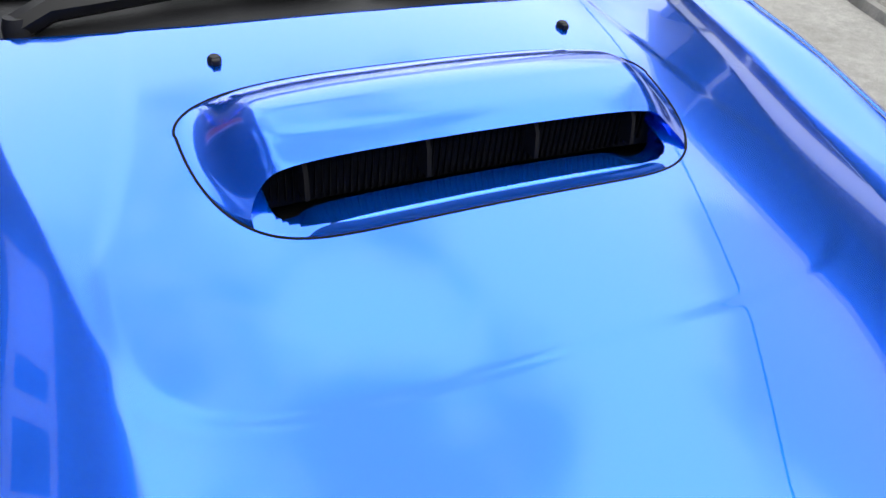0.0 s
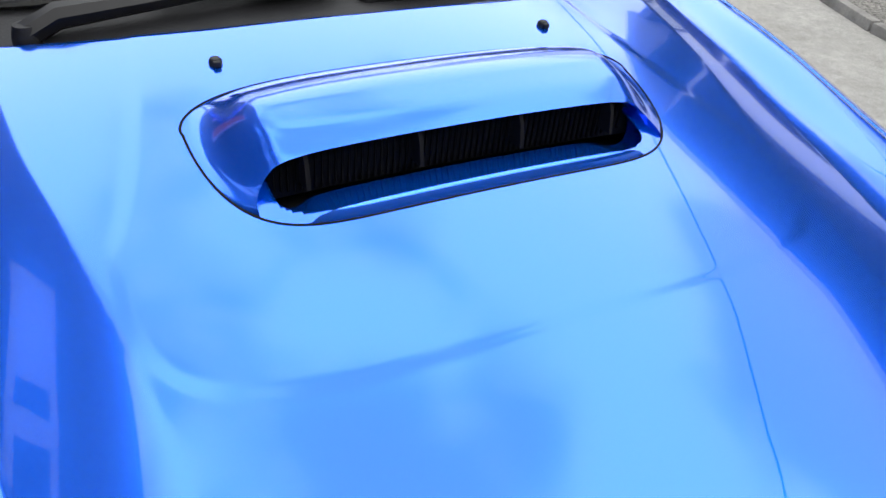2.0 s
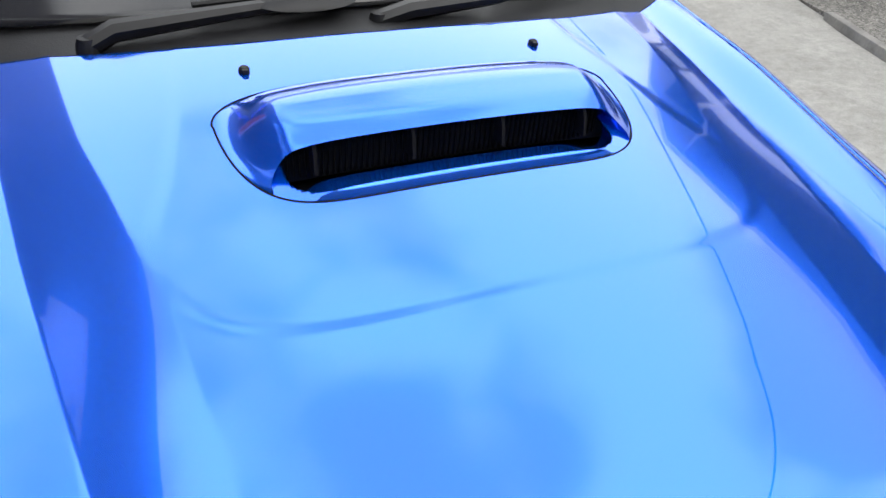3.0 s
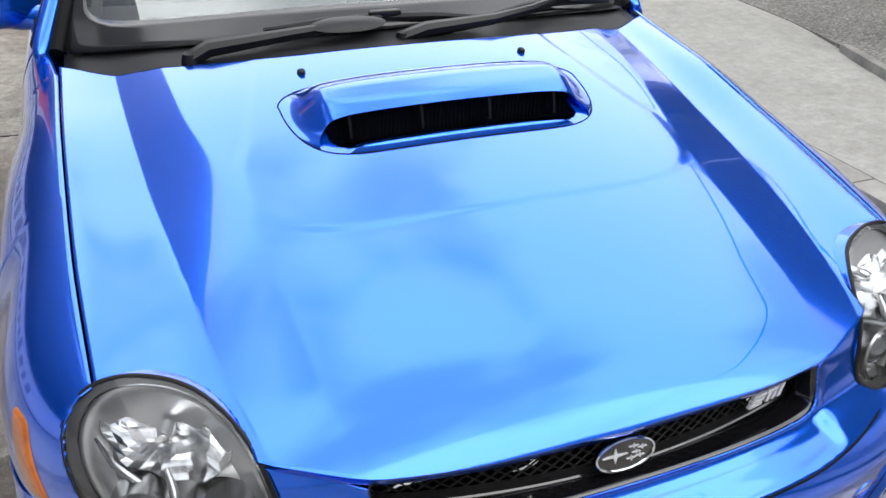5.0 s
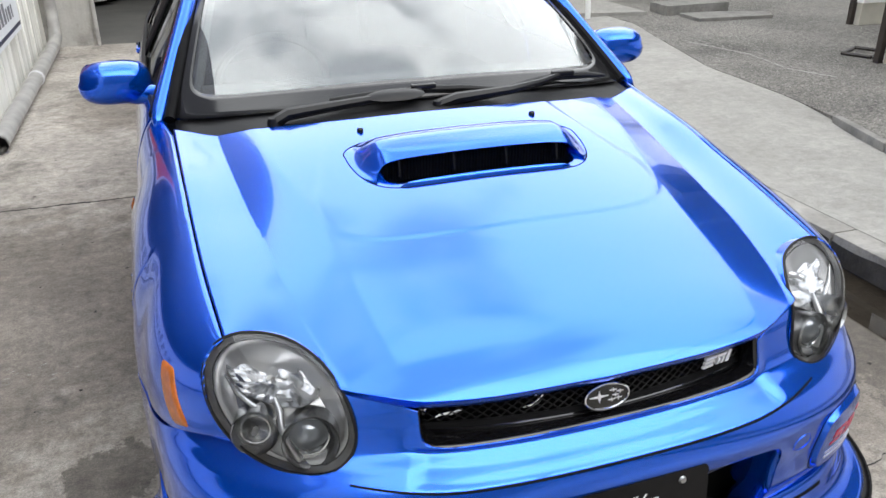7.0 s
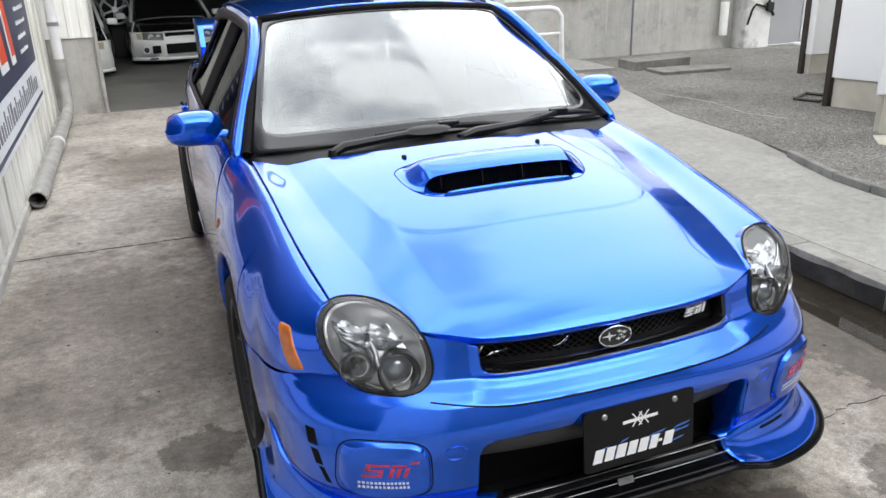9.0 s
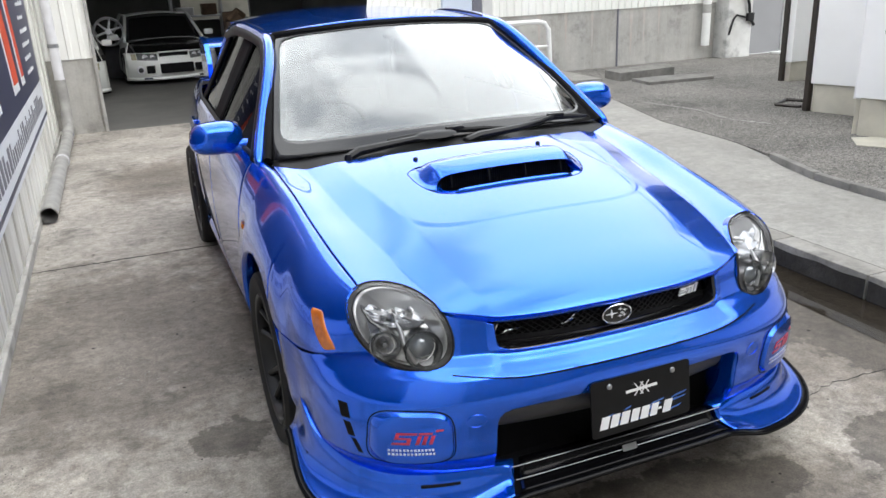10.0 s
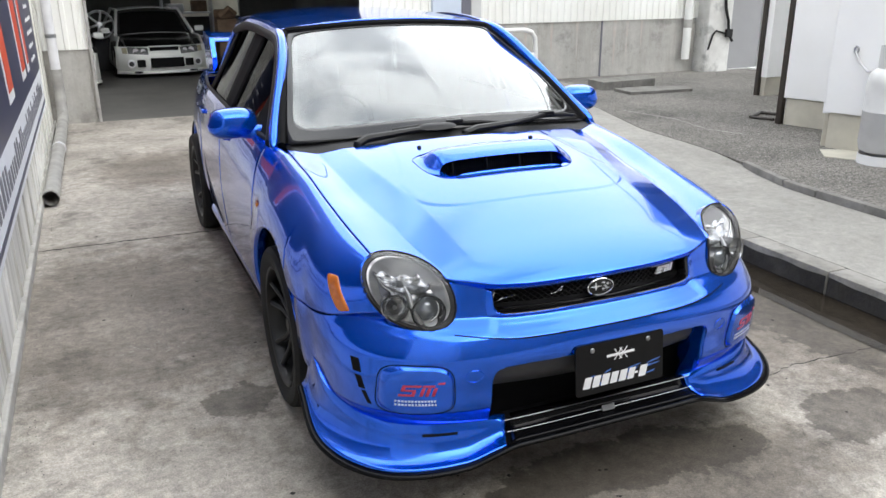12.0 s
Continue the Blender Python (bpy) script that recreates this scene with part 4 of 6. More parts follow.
for i, w in enumerate((0.033, 0.032, 0.034, 0.032, 0.033, 0.029, 0.013, 0.034)):
    base, h = (-0.046, 0.007) if i == 6 else (-0.060, 0.036)
    g.prism([(x0, base), (x0 + w * 0.80, base), (x0 + w * 0.80 + 0.28 * h, base + h), (x0 + 0.28 * h, base + h)], 0.001, pm @ Matrix.Translation((0, 0, 0.0065)))
    x0 += w + 0.0005
part("lettering_shape", g, M_WHITE, plate, "white slanted lettering bars", smooth=False)
g = Geo()
random.seed(4)
for i in range(18):
    x, y = random.uniform(-0.14, 0.12), random.uniform(-0.062, -0.012)
    w = random.uniform(0.02, 0.05)
    g.prism([(x, y), (x + w, y + 0.006), (x + w * 1.2, y + 0.011), (x + 0.3 * w, y + 0.006)], 0.0006, pm @ Matrix.Translation((0, 0, 0.0062)))
part("flame_shape", g, M_PALEBLUE, plate, "pale blue flame strokes", smooth=False)
g = Geo()
g.prism([(-0.052, 0.028), (0.052, 0.030), (0.052, 0.038), (-0.052, 0.036)], 0.001, pm @ Matrix.Translation((0, 0, 0.0065)))
for a in (-1, 1):
    for dx in (-0.010, 0.010):
        g.prism([(dx - a * 0.014 - 0.002, 0.016), (dx - a * 0.014 + 0.002, 0.016), (dx + a * 0.014 + 0.002, 0.052), (dx + a * 0.014 - 0.002, 0.052)], 0.001, pm @ Matrix.Translation((0, 0, 0.0068)))
part("emblem_shape", g, M_WHITE, plate, "white emblem bars", smooth=False)

# lip spoiler and splitter
lip_z = curve1((0.0, 0.246), (0.33, 0.243), (0.40, 0.225), (0.50, 0.196), (0.70, 0.185), (0.86, 0.205), (1.0, 0.30))
lip_t = curve1((0.0, 0.292), (0.36, 0.290), (0.45, 0.30), (0.70, 0.312), (0.80, 0.324), (0.86, 0.345), (0.92, 0.390), (0.955, 0.43), (1.0, 0.455))


def lip_plan(s, grow):
    """s runs from 0 at the middle to 1 at the wheel."""
    th = abs(s) ** 0.92 * math.pi / 2 * 0.985
    n = 3.9
    c, q = math.cos(th), math.sin(th)
    x = (0.885 + grow) * q ** (2 / n)
    y = -0.27 - (0.635 + grow) * c ** (2 / n)
    x *= 1 - 0.022 * step(y, -0.62, -0.33)
    return math.copysign(x, s), y


def lip_s(s):
    x, y = lip_plan(s, 0)
    return abs(x) if y < -0.75 else 0.797 + 0.203 * min(1, (y + 0.75) / 0.42)


lip_g = curve1((0.0, -0.095), (0.15, -0.072), (0.45, -0.056), (0.75, -0.030), (1.0, -0.002))
lip_h = curve1((0.0, 0.03), (0.15, 0.06), (0.45, 0.62), (0.75, 0.90), (1.0, 1.0))


def lip_pt(s, v):
    k = lip_s(s)
    # a short shelf, then a hollow flare down to the blade
    g0 = lip_g(v)
    xo, yo = lip_plan(s, g0 * (1 - 0.5 * step(k, 0.82, 0.96)))
    z = lip_t(k) + (lip_z(k) + 0.006 - lip_t(k)) * lip_h(v)
    return (xo, yo, z)


ss = span(-1, 1, 181)
mid = [s for s in ss if abs(lip_plan(s, 0)[0]) <= 0.372]
right = [s for s in ss if lip_plan(s, 0)[0] >= 0.366]
left = [s for s in ss if lip_plan(s, 0)[0] <= -0.366]
lip = part("lip_spoiler", Geo().grid(lip_pt, mid, span(0, 1, 14)), M_CARBON, car, "gloss black middle of the front lip", thick=0.004)
for seg in (left, right):
    part("lip_corner", Geo().grid(lip_pt, seg, span(0, 1, 14)), M_PAINT, lip, "blue flared lip corner", thick=0.004)
    slot = [s for s in seg if 0.53 < abs(lip_plan(s, 0)[0]) < 0.655]
    g = Geo().grid(lambda u, v: tuple(Vector(lip_pt(u, v)) + Vector((0, -0.0022, 0.001))), slot, span(0.285, 0.318, 4))
    part("lip_slot", g, M_VOID, lip, "black slot in the lip", thick=0.001)


def split_pt(s, a):
    """Cross-section of the splitter: a rounded flat blade."""
    k = lip_s(s)
    z = lip_z(k)
    d = 0.036 + 0.016 * math.cos(a)
    x, y = lip_plan(s, -0.042 + d + 0.008)
    return (x, y, z - 0.004 + 0.009 * math.sin(a))


splitter = part("splitter", Geo().grid(split_pt, ss, span(-math.pi, math.pi, 13)), M_CARBON, car, "gloss black front splitter blade", angle=60)
part("splitter_floor", Geo().grid(lambda s, v: (lip_plan(s, -0.02)[0] * (1 - 0.0 * v), lip_plan(s, -0.02)[1] * (1 - v) - 0.5 * v, lip_z(lip_s(s)) - 0.008), ss, span(0, 1, 3)), M_VOID, splitter, thick=0.003)
# steel tubes drawn in place of highlights on the lip's edges
for zz, yy in ((0.291, 0.056), (0.262, 0.036)):
    part("highlight_strip", Geo().tube([(lip_plan(s, 0)[0], lip_plan(s, -yy)[1] - 0.002, zz + 0.003) for s in mid], 0.0011, 6, False), M_STEEL, lip, "thin steel line for the highlight on the lip edge")
part("sticker", Geo().box((0.010, -0.8745, 0.270), (0.046, 0.002, 0.018), Matrix.Rotation(radians(-25), 4, "X")), M_STEEL, lip, "small silver sticker")


# headlamps: the lens follows the body skin all round, well back at its top edge
eye_skin = curve1((0, 0.007), (20, -0.001), (40, -0.013), (50, -0.015), (70, -0.022), (90, -0.028), (100, -0.029), (110, -0.026), (130, -0.006), (150, 0.016),
                  (165, 0.028), (180, 0.025), (200, 0.013), (215, 0.008), (240, 0.020), (260, 0.019), (290, 0.012), (330, 0.010), (360, 0.007))


def headlamp(sx):
    def E(a):
        return eye_skin(math.degrees(a) % 360.0)
    def P(rho, ang, n):
        p = eye_point(rho, ang, n)
        return (sx * p.x, p.y, p.z)
    angs = span(0, 2 * math.pi, 65)
    lamp = part("headlight", Geo().grid(lambda a, v: P(0.993 - 0.15 * v, a, E(a) - 0.06 * v), angs, span(0, 1, 4)), M_VOID, car, "round clear headlamp with grey bezel", thick=0.002)
    part("gasket", Geo().tube([P(1.0, a, E(a) + 0.001) for a in angs], 0.0034, 8, False), M_TRIM, lamp, "black rubber gasket")
    part("rim", Geo().grid(lambda a, v: P(1.003 + 0.026 * v ** 1.4, a, E(a) + 0.002 - 0.050 * v), angs, span(0, 1, 8)), M_PAINT, lamp, "blue body edge round the lamp", thick=0.001)
    part("lens", Geo().grid(lambda a, v: P(max(v, 0.001) * 0.994, a, (E(a) + 0.003) * v ** 2.4 + 0.050 * (1 - v ** 2.4)), angs, span(0, 1, 18)), M_LENS, lamp, "clear domed lens")
    # bezel ring, reflector bowl and the two lamps in it
    def at(u, v, n):
        q = EYE_C + EYE_A * u + EYE_B * v + EYE_N * n
        return (sx * q.x, q.y, q.z)
    part("bezel", Geo().grid(lambda a, v: P(0.990 - 0.095 * v, a, E(a) * (1 - 0.30 * v) - 0.010 * v), angs, span(0, 1, 6)), M_BEZEL, lamp, "smoked grey bezel ring", thick=0.001)
    part("bezel_edge", Geo().tube([P(0.897, a, E(a) * 0.70 - 0.009) for a in angs], 0.0016, 6, False), M_REFLECT, lamp, "thin steel line for the highlight on the lip edge of the bezel")
    part("bowl", Geo().grid(lambda a, v: P(0.895 * (1 - v) + 0.001, a, E(a) * 0.70 * (1 - v) - 0.010 - 0.050 * math.sin(v * math.pi / 2)), angs, span(0, 1, 10)), M_BOWL, lamp, "silver inner housing", thick=0.001)

    def facet(a, k):
        """Upper main reflector: a shallow bowl of upright mirror strips, pinched at its middle."""
        rr = 0.50 * k
        u, v = 0.04 + rr * 1.28 * math.cos(a), 0.36 + rr * 0.86 * math.sin(a)
        return at(u, v, -0.006 - 0.062 * max(0.0, v) ** 1.5 - 0.034 * (1 - k * k) + 0.008 * math.sin(17 * u + 2.0 * v) * k + 0.007 * noise.noise((6 * u, 9 * v, 2.3)))
    part("main_reflector", Geo().grid(facet, span(0, 2 * math.pi, 43), span(0.02, 1, 9)), M_REFLECT, lamp, "faceted mirrored main reflector", thick=0.001, smooth=False)
    part("bulb_shield", Geo().lathe([(0.0002, 0.016), (0.009, 0.014), (0.012, 0.004), (0.012, -0.02)], Matrix.Translation(at(0.08, 0.34, -0.030)) @ Vector((sx * 0.22, -0.95, 0.16)).to_track_quat("Z", "Y").to_matrix().to_4x4(), 18), M_CHROME, lamp, "chrome bulb shield")
    # smoked panel that carries the two round lamps
    part("lamp_panel", Geo().grid(lambda u, v: at(u, -0.84 + v * (0.96 - 0.10 * math.cos(4.2 * u)), -0.004 - 0.030 * u * u - 0.016 * v * v), span(-0.74, 0.80, 26), span(0, 1, 12)).cut(lambda p: 2.0 if math.hypot(eye_local(p).x, eye_local(p).y) < 0.90 else 0.5, lambda p, r: p), M_BEZEL, lamp, "smoked grey panel round the lamps", thick=0.001)
    for u, v, r, deep, nm in ((0.43, -0.50, 0.042, 0.024, "park_lamp"), (-0.31, -0.52, 0.052, 0.034, "projector")):
        ax = Vector((sx * 0.20, -0.95, 0.20)).normalized()
        m = Matrix.Translation(at(u, v, 0.020)) @ ax.to_track_quat("Z", "Y").to_matrix().to_4x4()
        ring_ = part(nm, Geo().lathe([(r, -0.05), (r, 0.0), (r * 0.95, 0.0035), (r * 0.88, -0.001), (r * 0.72, -deep * 0.6), (r * 0.4, -deep), (0.004, -deep * 1.2)], m, 40), M_REFLECT, lamp, "chrome ringed round lamp", angle=25)
        if nm == "projector":
            ball = m @ Matrix.Translation((sx * 0.004, 0.009, 0.0))
            part("projector_lens", Geo().lathe([(0.0002, 0.004), (r * 0.28, 0.002), (r * 0.52, -0.006), (r * 0.70, -0.018)], ball, 32), M_PROJECTOR, ring_, "grey glass projector lens")
            part("lens_ring", Geo().tube([ball @ Vector((r * 0.71 * math.cos(a), r * 0.71 * math.sin(a), -0.016)) for a in angs], 0.0022, 6, False), M_CHROME, ring_, "chrome ring round the lens")
        else:
            part("bulb", Geo().lathe([(0.0002, 0.004), (0.004, 0.002), (0.006, -0.006), (0.005, -0.020)], m, 16), M_BOWL, ring_, "small silver bulb")
            part("inner_ring", Geo().tube([m @ Vector((r * 0.62 * math.cos(a), r * 0.62 * math.sin(a), -deep * 0.7)) for a in angs], 0.0018, 6, False), M_CHROME, ring_, "chrome inner ring")
    pts = [at(u, v, n) for u, v, n in ((0.06, 0.06, 0.000), (0.02, -0.16, 0.010), (0.04, -0.38, 0.018), (0.0, -0.60, 0.014), (-0.06, -0.82, 0.0))]
    part("divider", Geo().tube(pts, [0.003, 0.007, 0.006, 0.004, 0.008], 10), M_BOWL, lamp, "silver moulded divider between the lamps")
    part("side_flute", Geo().tube([at(0.66 - 0.10 * k * k, 0.30 - 0.26 * k, 0.004) for k in range(4)], [0.002, 0.005, 0.006, 0.003], 8), M_REFLECT, lamp, "bright flute beside the park lamp")


headlamp(1)
headlamp(-1)

# glasshouse
ws_bot_y = curve1((0.0, 0.265), (0.35, 0.295), (0.60, 0.355), (0.715, 0.405))
ws_top_y = curve1((0.0, 0.985), (0.3, 1.0), (0.54, 1.075))


def screen_pt(u, v, lift=0.0):
    xb, xt = 0.700 * u, 0.515 * u
    x = xb + (xt - xb) * v
    yb, yt = ws_bot_y(abs(xb)), ws_top_y(abs(xt))
    zb, zt = 0.985 - 0.035 * u * u, 1.372 - 0.030 * u * u
    bow = math.sin(math.pi * v) * 0.022
    return (x, yb + (yt - yb) * v - bow * 0.45, zb + (zt - zb) * v + bow * 0.9 + lift)


windscreen = part("windscreen", Geo().grid(screen_pt, span(-1, 1, 49), span(0, 1, 33)), M_GLASS, car, "raked windscreen that mirrors the cloudy sky", thick=0.004)
windscreen.visible_shadow = False


def frit_ring(a, k):
    """From the round-cornered inner edge (k 0) of the printed border out to the rim of the glass (k 1)."""
    c, q = math.cos(a), math.sin(a)
    hu, hv = 0.958, 0.441
    e = 14.0
    r = 1.0 / ((abs(c) / hu) ** e + (abs(q) / hv) ** e) ** (1 / e)
    out = min(1.0 / max(abs(c), 1e-6), (0.470 if q > 0 else 0.538) / max(abs(q), 1e-6))
    r += (out - r) * k
    return screen_pt(r * c, 0.530 + r * q, 0.0045)


part("border", Geo().grid(frit_ring, [math.atan2(0.5 * math.sin(a), math.cos(a)) + (2 * math.pi if a > math.pi else 0.0) for a in span(0, 2 * math.pi, 241)], span(0, 1, 5)), M_FRIT, windscreen, "black printed border round the glass", thick=0.001)
for a, b in ((-0.955, -0.922), (0.922, 0.955)):
    part("pillar_lining", Geo().grid(lambda u, v: screen_pt(u, v, -0.035), span(a, b, 4), span(0.10, 0.97, 24)), M_DASH, windscreen, "grey lining inside the windscreen pillar", thick=0.006)
seal_pts = [screen_pt(-1.02, v, 0.002) for v in span(0, 1, 20)] + [screen_pt(u, 1.01, 0.004) for u in span(-1, 1, 20)] + [screen_pt(1.02, v, 0.002) for v in span(1, 0, 20)]
part("seal", Geo().tube(seal_pts, 0.016, 8), M_VOID, windscreen, "black rubber windscreen seal")
part("hanging_charm", Geo().tube([(0.0, 1.03, 1.31), (0.004, 1.03, 1.25)], 0.003, 6).tube([(0.004, 1.03, 1.25), (0.002, 1.03, 1.20), (0.008, 1.03, 1.15)], [0.006, 0.010, 0.007], 8), M_LINING, windscreen, "white charm that hangs from the mirror")
part("sticker", Geo().grid(lambda u, v: screen_pt(u, v, -0.006), span(0.01, 0.10, 4), span(0.90, 0.955, 4)), M_SIGNWHITE, windscreen, "small white inspection sticker", thick=0.001)
part("mirror_foot", Geo().lathe([(0.0001, -0.03), (0.035, -0.028), (0.04, -0.012), (0.02, 0.0)], Matrix.Translation((0.0, 1.0, 1.335)), 20), M_DASH, windscreen, "grey rear view mirror foot")


def roof_z(x, y):
    t = (y - 0.99) / 1.2
    return 1.376 + 0.050 * math.sin(min(1, max(0, t * 0.62 + 0.12)) * math.pi) - 0.052 * (abs(x) / 0.55) ** 2.4


roof_w = curve1((0.95, 0.52), (1.3, 0.545), (1.9, 0.545), (2.25, 0.52))
part("roof", Geo().grid(lambda u, v: (lambda x, y: (x, y, roof_z(x, y)))(u * roof_w(1.2), ws_top_y(abs(u) * 0.54) + 0.006 + (2.18 - ws_top_y(abs(u) * 0.54)) * v), span(-1, 1, 40), span(0, 1, 30)), M_PAINT, car, "blue roof panel", thick=0.003)
part("rear_window", Geo().grid(lambda u, v: (u * (0.53 + 0.10 * v), 2.19 + 0.60 * v, 1.345 - 0.325 * v + 0.02 * math.sin(math.pi * v) - 0.03 * u * u), span(-1, 1, 20), span(0, 1, 12)), M_SIDEGLASS, car, "tinted rear window")

rail_y = curve1((0, 0.42), (0.35, 1.08), (0.62, 1.62), (0.85, 2.08), (1, 2.58))
rail_x = curve1((0, 0.742), (0.35, 0.552), (0.62, 0.562), (0.85, 0.552), (1, 0.62))
rail_z = curve1((0, 0.955), (0.35, 1.345), (0.62, 1.372), (0.85, 1.33), (1, 0.99))


def rail(t, dx=0.0, dz=0.0):
    return (rail_x(t) + dx, rail_y(t), rail_z(t) + dz)


both("roof_pillar", Geo().grid(lambda t, a: rail(t, 0.023 * math.cos(a) * min(1, max(0.0, (t + 0.02) / 0.03)) ** 0.5, 0.022 * math.sin(a) * min(1, max(0.0, (t + 0.02) / 0.03)) ** 0.5), span(-0.02, 1, 80), span(-0.5, math.pi * 2 - 0.5, 14)), M_PAINT, car, "blue roof pillar and side rail")
both("drip_moulding", Geo().tube([rail(t, -0.014, 0.014) for t in span(0.40, 0.85, 24)], 0.005, 8), M_TRIM, car, "black roof moulding")


def glass_pt(t0, t1):
    def f(t, v):
        x, y, z = rail(t, 0.010, -0.030)
        yb = y
        zb, xb = side_top_z(yb) + 0.004, side_top_x(yb) - 0.006
        return (xb + (x - xb) * v, yb, zb + (z - zb) * v)
    return f


for name, t0, t1 in (("front_side_window", 0.16, 0.475), ("rear_side_window", 0.505, 0.80)):
    for ob in both(name, Geo().grid(glass_pt(t0, t1), span(t0, t1, 24), span(0, 1, 10)), M_SIDEGLASS, car, "tinted side window"):
        ob.visible_shadow = False
fr = glass_pt(0, 1)
for ta, tb in ((0.425, 0.535), (0.785, 0.84)):
    both("door_frame", Geo().grid(lambda t, v: (lambda p: (p[0] + 0.006, p[1], p[2]))(fr(t, v)), span(ta, tb, 5), span(0, 1, 10)), M_VOID, car, "matt black door frame", thick=0.006)
both("window_seal", Geo().tube([(side_top_x(y) + 0.004, y, side_top_z(y) + 0.004) for y in span(0.5, 2.6, 30)], 0.010, 8), M_TRIM, car, "black window foot seal")
both("door_frame", Geo().tube([rail(t, 0.016, -0.026) for t in span(0.02, 0.86, 40)], 0.023, 10), M_TRIM, car, "black door seal along the rail")
both("mirror_sail", Geo().add([(0.735, 0.47, 0.95), (0.748, 0.76, 0.965), (0.655, 0.74, 1.115), (0.752, 0.47, 0.952), (0.764, 0.76, 0.967), (0.671, 0.74, 1.117)], [(0, 1, 2), (3, 5, 4), (0, 3, 4, 1), (1, 4, 5, 2), (2, 5, 3, 0)]), M_VOID, car, "black mirror corner panel")


# door mirrors: a rounded shell on a short arm
def mirror_pt(a, b):
    def p(c, k):
        return math.copysign(abs(c) ** k, c)
    x = 0.106 * p(math.cos(b), 0.62) * p(math.cos(a), 0.72)
    z = 0.064 * p(math.cos(b), 0.62) * p(math.sin(a), 0.72)
    y = -0.072 * math.sin(b)
    x += 0.02 * (-y)
    return (0.852 + x * (1 - 0.06 * (z > 0)), 0.700 + y - 0.05 * x, 1.004 + z)


g = Geo().grid(mirror_pt, span(0, 2 * math.pi, 65), span(0, math.pi / 2, 24))
for ob, sx in zip(both("door_mirror", g, M_PAINT, car, "blue door mirror shell", thick=0.003), (1, -1)):
    part("mirror_glass", Geo().prism(rounded(0.19, 0.115, 0.03), 0.004, upright(sx * 0.852, 0.708, 1.004)), M_CHROME, ob, "mirror glass")
    part("mirror_arm", Geo().tube([(sx * 0.84, 0.690, 0.985), (sx * 0.79, 0.682, 0.972), (sx * 0.762, 0.672, 0.966), (sx * 0.725, 0.65, 0.962)], [0.044, 0.038, 0.030, 0.032], 14), M_PAINT, ob, "blue mirror arm")

# cowl and wipers
part("cowl", Geo().grid(lambda u, v: (u * 0.70, hood_rear(abs(u) * 0.7) - 0.03 + (ws_bot_y(abs(u) * 0.7) + 0.05 - hood_rear(abs(u) * 0.7)) * v, hood_z(u * 0.70, hood_rear(abs(u) * 0.7)) - 0.016 + (0.985 - 0.035 * u * u + 0.012 - hood_z(u * 0.70, hood_rear(abs(u) * 0.7))) * v), span(-1, 1, 40), span(0, 1, 8)), M_TRIM, car, "black plastic cowl below the windscreen", thick=0.003)


def wiper(arm_pts, blade_pts, label):
    arm = part("wiper", Geo().tube(arm_pts, [0.017, 0.018, 0.013, 0.010, 0.008][:len(arm_pts)], 8), M_WIPER, car, label)
    part("wiper_blade", Geo().tube(blade_pts, [0.006, 0.011, 0.012, 0.011, 0.005], 8), M_TRIM, arm, "black rubber wiper blade")
    hx, hy, hz = blade_pts[2]
    part("blade_holder", Geo().box((hx, hy - 0.004, hz + 0.010), (0.075, 0.022, 0.016), bevel=0.005), M_WIPER, arm, "black blade holder")
    part("pivot_cap", Geo().lathe([(0.0001, 0.016), (0.014, 0.014), (0.018, 0.0), (0.018, -0.02)], Matrix.Translation(arm_pts[0]), 16), M_TRIM, arm, "black pivot cap")


wiper([(-0.450, 0.232, 0.962), (-0.41, 0.240, 0.980), (-0.222, 0.245, 0.996), (-0.06, 0.262, 1.004), (-0.010, 0.285, 1.008)],
      [(-0.285, 0.283, 0.998), (-0.15, 0.288, 1.003), (-0.01, 0.288, 1.004), (0.10, 0.272, 1.003), (0.225, 0.250, 0.996)], "black wiper arm parked low on the glass")
wiper([(0.015, 0.228, 0.970), (0.07, 0.224, 0.986), (0.235, 0.222, 0.998), (0.353, 0.262, 1.004), (0.44, 0.312, 1.008)],
      [(0.262, 0.268, 0.996), (0.35, 0.292, 1.001), (0.45, 0.318, 1.002), (0.53, 0.325, 0.998), (0.605, 0.330, 0.990)], "black wiper arm parked beside the pillar")
part("wind_fin", Geo().lathe([(0.0001, 0.008), (0.05, 0.006), (0.075, 0.0), (0.05, -0.005), (0.0001, -0.006)], Matrix.Translation((-0.105, 0.246, 1.006)) @ Matrix.Rotation(radians(28), 4, "X") @ Matrix.Diagonal((1.15, 0.34, 1, 1)), 28), M_WIPER, car, "oval black wiper fin")

# wing on the tail
wing = part("rear_wing", Geo().grid(lambda x, a: (x, 3.10 + 0.13 * math.cos(a), 1.200 + 0.016 * math.sin(a) + 0.02 * math.cos(a)), span(-0.60, 0.60, 12), span(0, 2 * math.pi, 17)), M_PAINT, car, "blue rear wing")
for sx in (-1, 1):
    part("wing_upright", Geo().prism([(2.94, 0.965), (3.22, 0.95), (3.26, 1.225), (3.20, 1.235), (2.96, 1.205), (2.90, 1.08)], 0.03, Matrix(((0, 0, sx, sx * 0.585), (1, 0, 0, 0), (0, 1, 0, 0), (0, 0, 0, 1)))), M_PAINT, wing, "blue wing end upright")


